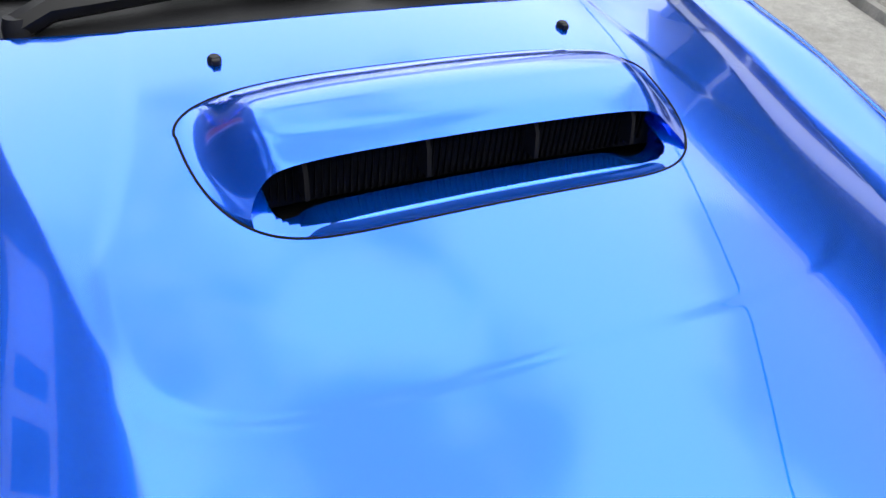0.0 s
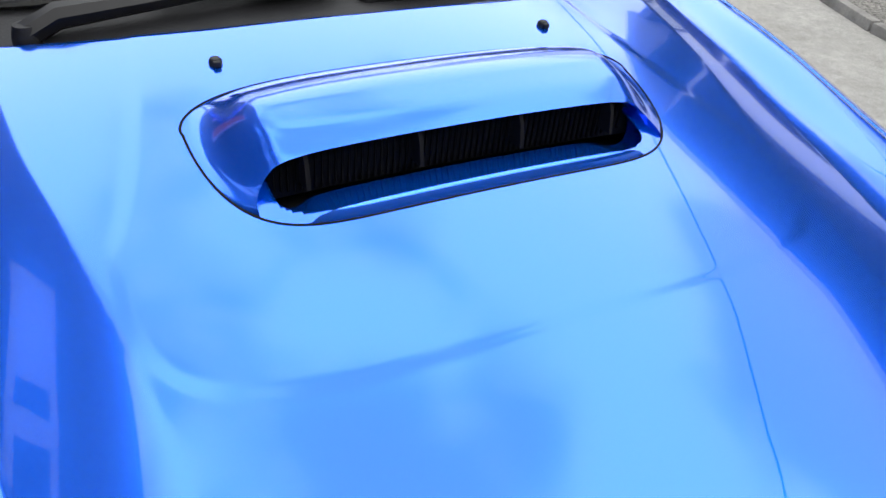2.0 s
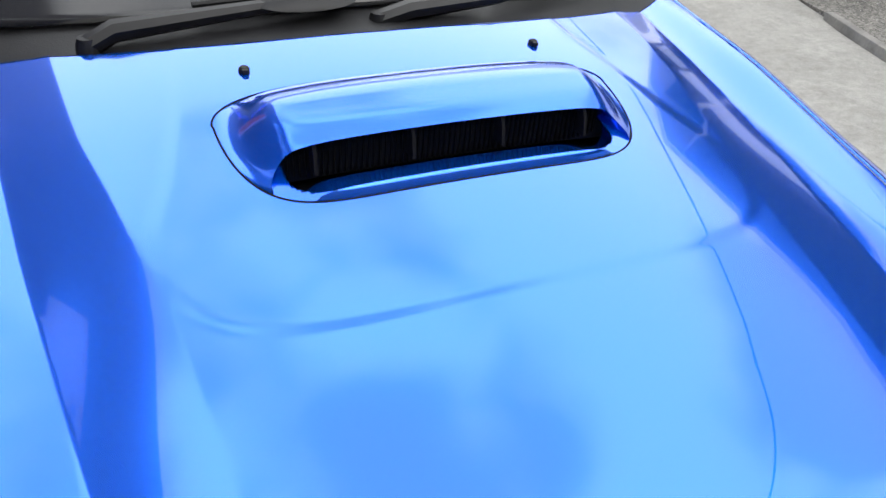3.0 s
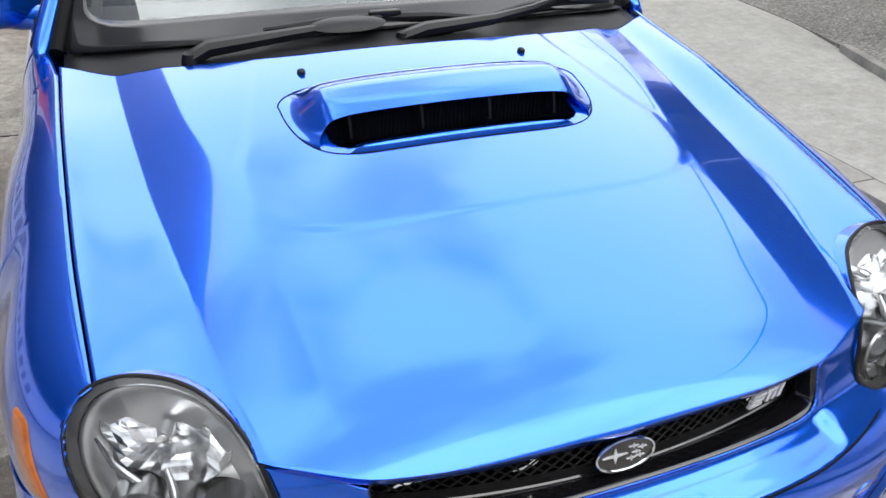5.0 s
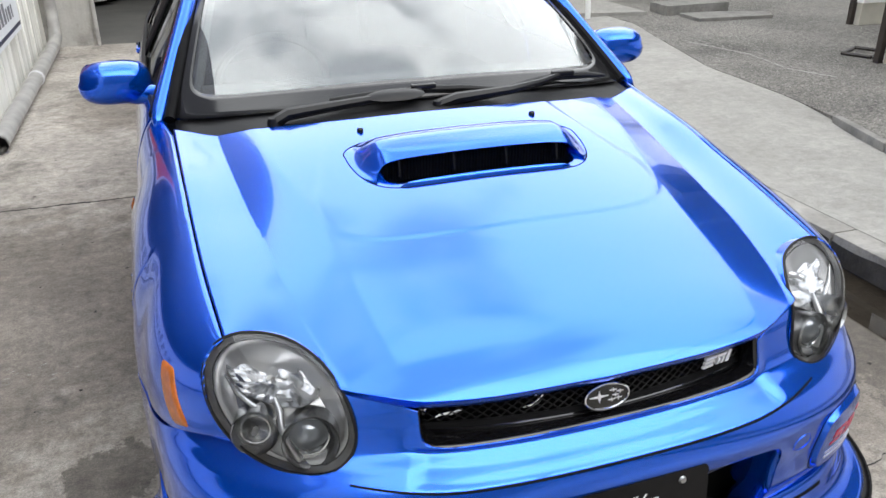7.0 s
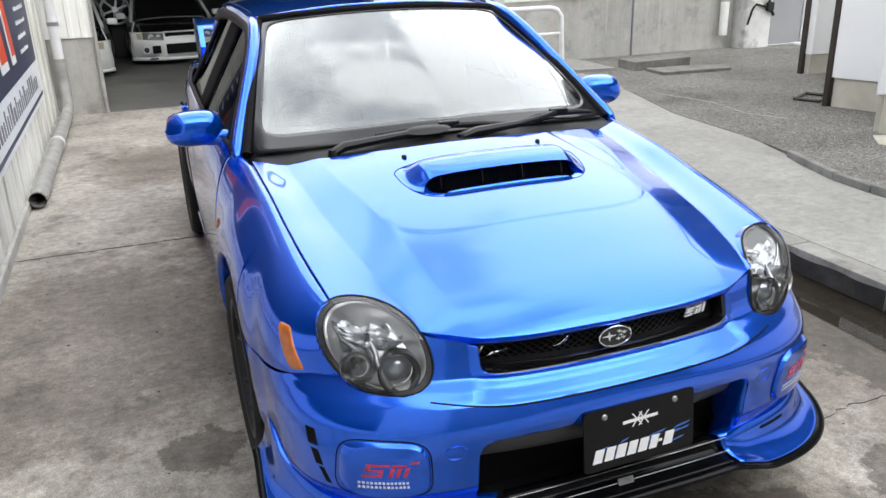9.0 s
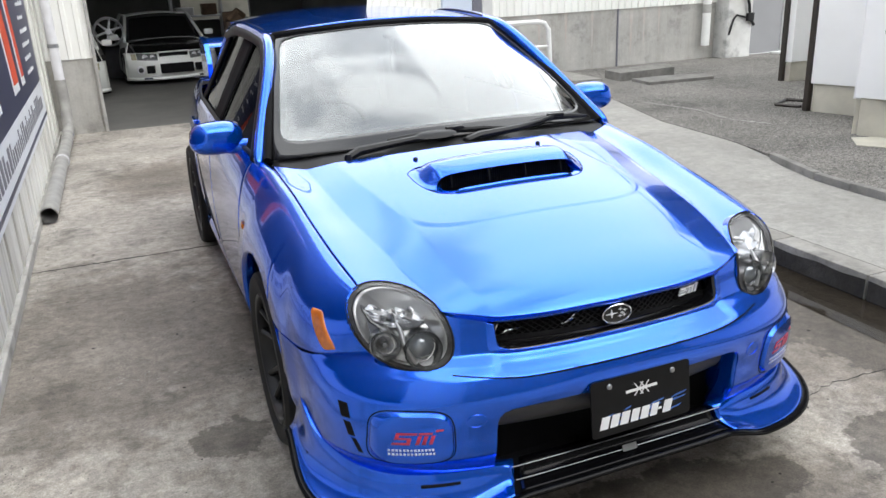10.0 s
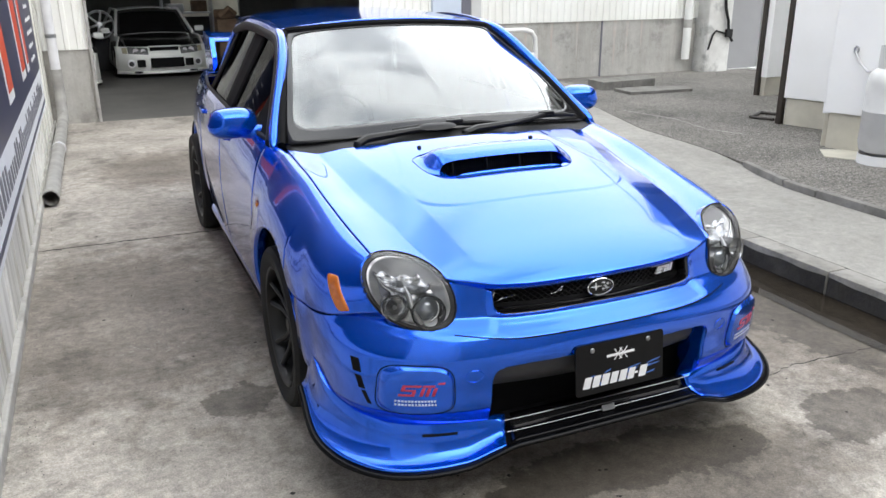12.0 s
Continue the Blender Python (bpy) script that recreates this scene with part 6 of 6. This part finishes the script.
for x, y in ((4.905, 3.235), (6.20, 4.88)):
    p = tagged(part("post", Geo().box((x, y, 1.75), (0.055, 0.055, 3.3), bevel=0.004), M_POST, None, smooth=False), "dark brown steel post on the asphalt", "post", group="posts by the shed")

CX, CY = 4.27, 1.56
cyl_m = Matrix.Translation((CX, CY, 0.165))
gas = tagged(part("gas_cylinder", Geo().lathe([(0.0001, 0.055), (0.10, 0.06), (0.165, 0.10), (0.183, 0.16), (0.183, 0.40), (0.186, 0.405), (0.186, 0.415), (0.183, 0.42), (0.183, 0.62), (0.172, 0.69), (0.13, 0.735), (0.05, 0.75), (0.0001, 0.75)], cyl_m, 40), M_CYL), "light grey gas cylinder with red print beside the shed", "gas cylinder")
part("foot_ring", Geo().lathe([(0.168, 0.0), (0.172, 0.0), (0.172, 0.075), (0.168, 0.075)], cyl_m, 32), M_SHEDWHITE, gas, "pale foot ring")
part("collar", Geo().lathe([(0.118, 0.72), (0.125, 0.72), (0.125, 0.90), (0.118, 0.90)], cyl_m, 24), M_CYL, gas, "grey valve guard")
part("valve", Geo().tube([(CX, CY, 0.90), (CX, CY, 1.02)], 0.025, 10), M_STEEL, gas, "steel valve")
for k, (z, w) in enumerate(((0.50, 0.30), (0.455, 0.26), (0.41, 0.16))):
    a0 = radians(222)
    g = Geo()
    for q in range(5 if k < 2 else 3):
        g.grid(lambda u, v: (CX + 0.1850 * math.cos(a0 + 0.17 * q + 0.11 * u), CY + 0.1850 * math.sin(a0 + 0.17 * q + 0.11 * u), 0.165 + z + 0.032 * v), span(0, 1, 4), span(0, 1, 3))
    part("print_bar", g, M_PINK, gas, "red print bar", thick=0.001)
hose = tagged(part("gas_hose", Geo().tube([(CX, CY + 0.07, 0.93), (CX + 0.02, CY + 0.18, 0.86), (4.36, 1.88, 0.84), (4.385, 1.98, 0.90), (4.375, 2.03, 0.985)], 0.009, 8), M_CYL), "thin grey gas hose from cylinder to wall", "hose")
part("wall_hook", Geo().tube([(4.385, 2.03 + 0.02 * math.cos(a), 1.0 + 0.026 * math.sin(a)) for a in span(0, 2 * math.pi, 13)], 0.008, 6, False), M_STEEL, hose, "steel wall hook")
slab("pad_slab", [(4.05, 1.90), (4.24, 2.12), (4.44, 2.02), (4.47, 1.70), (4.21, 1.64)], 0.10, 0.172, M_CREAM, "pale mortar pad beside the shed")
g = Geo()
corners = [(4.88, 3.60), (5.19, 3.78), (5.28, 3.54), (4.97, 3.38)]
for (ax, ay), (bx, by) in zip(corners, corners[1:] + corners[:1]):
    g.tube([(ax, ay, 0.18), (bx, by, 0.18)], 0.016, 6)
tagged(part("hatch_frame", g, M_POST), "black steel frame lying on the asphalt", "metal frame")


tagged(part("overhead_cable", Geo().tube([(5.58, FACE_Y - 0.02, 4.3), (4.33, 0.25, 4.85), (2.20, -6.95, 5.38)], 0.012, 8), M_TRIM), "thin black overhead cable across the yard", "cable")


# ---- garage contents ----
def white_car(m):
    top = tagged(new("white_sedan"), "white sedan with black hood parked in the dim garage", "car")
    def sec(u, v):
        """Nose surface: u across, v from bumper foot to the hood's edge."""
        z = 0.10 + 0.42 * v
        y = 0.10 * (1 - v) ** 2 * 0.4 - 0.05 * math.sin(v * math.pi) + 0.34 * abs(u) ** 3.2 + 0.10 * max(0, v - 0.75) / 0.25
        return (0.74 * u, y, z)
    part("bumper", Geo().grid(sec, span(-1, 1, 36), span(0, 1, 20)), M_CARWHITE, top, "white front bumper", thick=0.006)
    hz = lambda u, v: 0.525 + 0.17 * v ** 0.8 - 0.035 * u * u
    part("hood", Geo().grid(lambda u, v: (0.60 * u, 0.12 + 0.30 * abs(u) ** 3 * (1 - v) + 0.95 * v, hz(u, v)), span(-1, 1, 20), span(0, 1, 14)), M_BLACK, top, "black hood", thick=0.005)
    part("windscreen", Geo().grid(lambda u, v: ((0.62 - 0.11 * v) * u, 1.0 + 0.62 * v, 0.69 + 0.38 * v - 0.03 * u * u), span(-1, 1, 16), span(0, 1, 10)), M_FRIT, top, "dark windscreen", thick=0.004)
    part("roof", Geo().grid(lambda u, v: (0.53 * u, 1.60 + 1.1 * v, 1.075 + 0.03 * math.sin(math.pi * (0.2 + 0.6 * v)) - 0.04 * u * u), span(-1, 1, 16), span(0, 1, 10)), M_CARWHITE, top, "white roof", thick=0.005)
    for sx in (-1, 1):
        part("side", Geo().grid(lambda y, v: (sx * (0.745 - 0.10 * v * v), 0.30 + 3.4 * y, 0.16 + 0.52 * v), span(0, 1, 20), span(0, 1, 10)), M_CARWHITE, top, "white car side", thick=0.006)
        part("pillar", Geo().tube([(sx * 0.65, 0.95, 0.67), (sx * 0.535, 1.62, 1.06), (sx * 0.54, 2.65, 1.06), (sx * 0.66, 3.3, 0.72)], 0.028, 8), M_CARWHITE, top, "white roof pillar")
        hl = part("headlight", Geo().grid(lambda u, v: (lambda q: (q[0], q[1] - 0.016, q[2]))(sec(sx * (0.555 + 0.205 * u), 0.735 + 0.235 * v + 0.02 * u)), span(-1, 1, 14), span(0, 1, 6)), M_BEZEL, top, "clear slanted headlamp in a grey housing", thick=0.004)
        for x, r in ((0.335, 0.036), (0.445, 0.044)):
            q = sec(sx * x / 0.74, 0.85)
            part("lamp", Geo().lathe([(0.0001, 0.006), (r * 0.5, 0.002), (r * 0.8, 0.008), (r, 0.016), (r * 1.05, 0.0)], upright(q[0], q[1] - 0.020, q[2]), 18), M_SILVER, hl, "bright round lamp")
        part("corner_lamp", Geo().grid(lambda u, v: (lambda q: (q[0], q[1] - 0.017, q[2]))(sec(sx * (0.82 + 0.05 * u), 0.76 + 0.20 * v)), span(-1, 1, 6), span(0, 1, 5)), M_PALEAMBER, hl, "pale corner lamp", thick=0.004)
        fog = part("fog_lamp", Geo().lathe([(0.0001, 0.012), (0.040, 0.010), (0.050, 0.020), (0.066, 0.018), (0.068, -0.03)], upright(sx * 0.535, 0.045, 0.255), 24), M_SILVER, top, "round fog lamp in a pale ring")
        part("fog_glass", Geo().lathe([(0.0001, 0.024), (0.030, 0.021), (0.040, 0.014)], upright(sx * 0.535, 0.042, 0.255), 18), M_DARKBOX, fog, "dark fog lamp glass")
        part("intake", Geo().box((sx * 0.385, -0.032, 0.262), (0.13, 0.03, 0.12), bevel=0.01), M_VOID, top, "black side intake")
        part("lip_slot", Geo().box((sx * 0.44, -0.010, 0.120), (0.13, 0.05, 0.022), Matrix.Rotation(radians(sx * 12), 4, "Z"), 0.006), M_VOID, top, "black slot in the lip")
        part("wheel", Geo().lathe([(0.15, -0.08), (0.28, -0.09), (0.295, -0.05), (0.295, 0.05), (0.28, 0.09), (0.15, 0.08)], Matrix.Translation((sx * 0.66, 0.75, 0.295)) @ Matrix.Rotation(radians(90), 4, "Y"), 28), M_TYRE, top, "black tyre")
        part("wheel", Geo().lathe([(0.15, -0.08), (0.28, -0.09), (0.295, -0.05), (0.295, 0.05), (0.28, 0.09), (0.15, 0.08)], Matrix.Translation((sx * 0.66, 2.95, 0.295)) @ Matrix.Rotation(radians(90), 4, "Y"), 28), M_TYRE, top, "black tyre")
        part("door_mirror", Geo().box((sx * 0.80, 1.15, 0.74), (0.16, 0.08, 0.10), bevel=0.03), M_CARWHITE, top, "white door mirror")
    part("main_intake", Geo().box((0.03, -0.055, 0.265), (0.53, 0.03, 0.155), bevel=0.012), M_VOID, top, "black main intake")
    part("front_lip", Geo().grid(lambda u, v: (0.755 * u, -0.045 - 0.022 * math.sin(v * math.pi) + 0.34 * abs(u) ** 3.2, 0.085 + 0.05 * v), span(-1, 1, 36), span(0, 1, 6)), M_CARWHITE, top, "white front lip", thick=0.006)
    part("grille_frame", Geo().tube([(x, 0.015, z) for x, z in ((-0.245, 0.525), (0.245, 0.525), (0.225, 0.432), (-0.225, 0.432), (-0.245, 0.525))], 0.012, 8), M_CARWHITE, top, "white frame round the grille")
    part("grille", Geo().box((0, 0.028, 0.478), (0.47, 0.03, 0.085), bevel=0.01), M_VOID, top, "slim black grille")
    part("belly", Geo().box((0, 2.0, 0.2), (1.30, 3.3, 0.06)), M_VOID, top, "dark underbody")
    part("cabin", Geo().box((0, 2.2, 0.62), (1.25, 2.0, 0.30), bevel=0.05), M_DARKBOX, top, "dark cabin")
    top.matrix_basis = m
    return top


evo = white_car(pose(-0.215, 11.6, -0.003, 0, 0, 3))
copy_thing(evo, pose(-2.00, 10.35, -0.003, 0, 0, 0))
tagged(part("tyre_rack", Geo().box((-1.25, 13.5, 0.28), (0.7, 0.5, 0.56), bevel=0.01), M_DARKBOX, None, smooth=False), "dark tool chest at the garage wall", "chest")
rm = Matrix.Translation((-1.14, 13.15, 0.815)) @ Matrix.Rotation(radians(80), 4, "X")
spare = tagged(part("loose_wheel_rim", Geo().lathe([(0.245, -0.08), (0.252, 0.07), (0.24, 0.08), (0.225, 0.06), (0.22, -0.07)], rm, 40), M_SILVER), "silver six-spoke wheel rim leaning in the garage", "wheel rim")
part("hub", Geo().lathe([(0.0001, 0.05), (0.05, 0.05), (0.06, 0.03), (0.06, 0.0)], rm, 24), M_SILVER, spare)
for i in range(6):
    a = math.pi / 3 * i + 0.3
    part("spoke", Geo().tube([rm @ Vector((0.04 * math.cos(a), 0.04 * math.sin(a), 0.04)), rm @ Vector((0.23 * math.cos(a), 0.23 * math.sin(a), 0.055))], [0.022, 0.016], 8), M_SILVER, spare)
shelf = tagged(new("garage_shelf"), "steel shelf with bright boxes at the garage back", "shelf")
for x in (0.15, 1.15):
    part("shelf_post", Geo().box((x, 15.6, 1.0), (0.04, 0.4, 2.0)), M_STEEL, shelf, smooth=False)
for z in (0.4, 0.9, 1.4):
    part("shelf_board", Geo().box((0.65, 15.6, z), (1.04, 0.42, 0.03)), M_STEEL, shelf, smooth=False)
for x, z, w, h, m_ in ((0.35, 1.53, 0.30, 0.22, M_SIGNWHITE), (0.72, 1.50, 0.28, 0.16, M_PALEBLUE), (0.9, 1.03, 0.3, 0.22, M_WOOD), (0.4, 1.0, 0.36, 0.16, M_CYL)):
    tagged(part("storage_box", Geo().box((x, 15.55, z + 0.005), (w, 0.3, h), bevel=0.01), m_, None, smooth=False), "small storage box on the garage shelf", "box")
tagged(part("engine_block", Geo().box((0.98, 12.6, 0.45), (0.36, 0.4, 0.9), bevel=0.03).box((0.95, 12.5, 0.98), (0.28, 0.3, 0.16), Matrix.Rotation(radians(20), 4, "Z"), 0.03).tube([(0.85, 12.35, 0.95), (1.0, 12.3, 1.08), (1.12, 12.4, 0.98)], 0.05, 10), M_WOOD), "brown metal parts piled on a stand in the garage", "machine parts")
panel = tagged(part("pale_board", Geo().box((1.3, 17.6, 1.15), (3.0, 0.05, 2.32)), M_CREAM, None, smooth=False), "pale yellow board outside the rear opening", "board")


# ---- wear on the ground ----
def blot(cx, cy, rx, ry, seed, rough=0.35, n=48):
    return [(cx + rx * math.cos(a) * (1 + rough * noise.noise((math.cos(a) * 1.6 + seed, math.sin(a) * 1.6, seed * 0.7)) + 0.5 * rough * noise.noise((math.cos(a) * 5 + seed, math.sin(a) * 5, 3.1))),
             cy + ry * math.sin(a) * (1 + rough * noise.noise((math.cos(a) * 1.6, math.sin(a) * 1.6 + seed, seed)))) for a in span(0, 2 * math.pi, n + 1)[:-1]]


puddle = tagged(part("puddle", Geo().add([(x, y, 0.004) for x, y in blot(1.82, 0.4, 0.18, 1.9, 9.0, 0.30)], [tuple(range(48))]), M_WATER, None, smooth=False), "shallow dark puddle along the kerb", "puddle", kind="structure")


def crack(pts, w, seed, z=0.0012):
    g = Geo()
    rnd = random.Random(seed)
    line = []
    for (ax, ay), (bx, by) in zip(pts, pts[1:]):
        n = max(2, int(math.hypot(bx - ax, by - ay) / 0.03))
        line += [(ax + (bx - ax) * i / n + rnd.uniform(-0.008, 0.008), ay + (by - ay) * i / n + rnd.uniform(-0.008, 0.008)) for i in range(n)]
    vs_ = [(x + s * w * rnd.uniform(0.4, 1.2), y + s * w * rnd.uniform(0.4, 1.2), z) for x, y in line for s in (-1, 1)]
    g.add(vs_, [(2 * i, 2 * i + 1, 2 * i + 3, 2 * i + 2) for i in range(len(line) - 1)])
    return g


for k, pts in enumerate((((0.80, -0.56), (1.085, -0.544), (1.21, -0.521), (1.365, -0.528), (1.55, -0.54), (1.95, -0.55)), ((1.30, -0.90), (1.42, -0.99), (1.5, -1.02)), ((-1.8, 2.493), (-0.8, 2.489), (1.9, 2.484)))):
    part("crack", crack(pts, 0.0035 if k < 2 else 0.009, 40 + k), M_CRACK, lane, "thin dark crack", smooth=False)
part("crack", crack(((4.0, 4.6), (4.15, 3.9), (4.05, 3.3), (4.2, 2.9)), 0.012, 50, 0.1665), M_STONE, lane, "pale worn seam in the asphalt", smooth=False)

rnd = random.Random(7)
g = Geo()
for i in range(9000):
    x = rnd.uniform(3.3, 7.0)
    y = rnd.uniform(0.5, 7.0)
    if x < 3.25 + 0.12 * y or (x > 4.3 and y < 2.3) or (x > 4.8 and y < 3.3):
        continue
    r = rnd.uniform(0.003, 0.010)
    q = rnd.uniform(0, 6.28)
    g.add([(x + r * math.cos(q + 2.1 * k) * rnd.uniform(0.7, 1.2), y + r * math.sin(q + 2.1 * k), 0.163) for k in range(3)] + [(x, y, 0.165 + r * 0.8)], [(0, 1, 3), (1, 2, 3), (2, 0, 3)])
tagged(part("gravel", g, M_STONE, None, smooth=False), "pale loose gravel scattered on the asphalt", "gravel", kind="stuff")

# fine wear on the lane: loose grit, chipped spots and pale scuffs
rnd = random.Random(19)
g = Geo()
for i in range(2200):
    if i % 3:
        x, y = rnd.uniform(-1.75, 1.9), rnd.uniform(-2.2, 2.4)
    else:
        x, y = rnd.choice((-1.78 + abs(rnd.gauss(0, 0.05)), rnd.gauss(1.2, 0.35))), rnd.uniform(-2.0, 4.0)
    if x > 1.95:
        continue
    r, q = rnd.uniform(0.0012, 0.0040), rnd.uniform(0, 6.28)
    g.add([(x + r * math.cos(q + 2.1 * k) * rnd.uniform(0.7, 1.2), y + r * math.sin(q + 2.1 * k), 0.0) for k in range(3)] + [(x, y, r * 0.8)], [(0, 1, 3), (1, 2, 3), (2, 0, 3)])
tagged(part("grit", g, M_GRIT, None, smooth=False), "fine grey grit scattered on the concrete", "grit", kind="stuff")
pits, scuffs = Geo(), Geo()
for i in range(240):
    x, y, r = rnd.uniform(-1.7, 1.8), rnd.uniform(-2.2, 5.0), rnd.uniform(0.003, 0.009)
    pits.add([(x + r * rnd.uniform(0.5, 1.3) * math.cos(a), y + r * rnd.uniform(0.5, 1.3) * math.sin(a), 0.0008) for a in span(0, 2 * math.pi, 8)[:-1]], [tuple(range(7))])
for cx, cy, n in ((-1.38, 0.75, 9), (-1.25, 0.80, 7), (-1.45, -0.2, 6), (-0.3, -1.55, 10), (-1.2, 2.0, 6), (1.3, -1.2, 16)):
    for k in range(n):
        x, y, w, q = cx + rnd.gauss(0, 0.05), cy + rnd.gauss(0, 0.05), rnd.uniform(0.008, 0.03), rnd.gauss(0.5, 0.3)
        scuffs.add([(x, y, 0.0009), (x + w * math.cos(q), y + w * math.sin(q), 0.0009), (x + w * math.cos(q) * 0.9, y + w * math.sin(q) + 0.004, 0.0009), (x + 0.2 * w, y + 0.005, 0.0009)], [(0, 1, 2, 3)])
part("chipped_surface", pits, M_CRACK, lane, "small dark pits in the concrete", smooth=False)
part("scuff_patch", scuffs, M_STONE, lane, "pale scuff marks on the concrete", smooth=False)
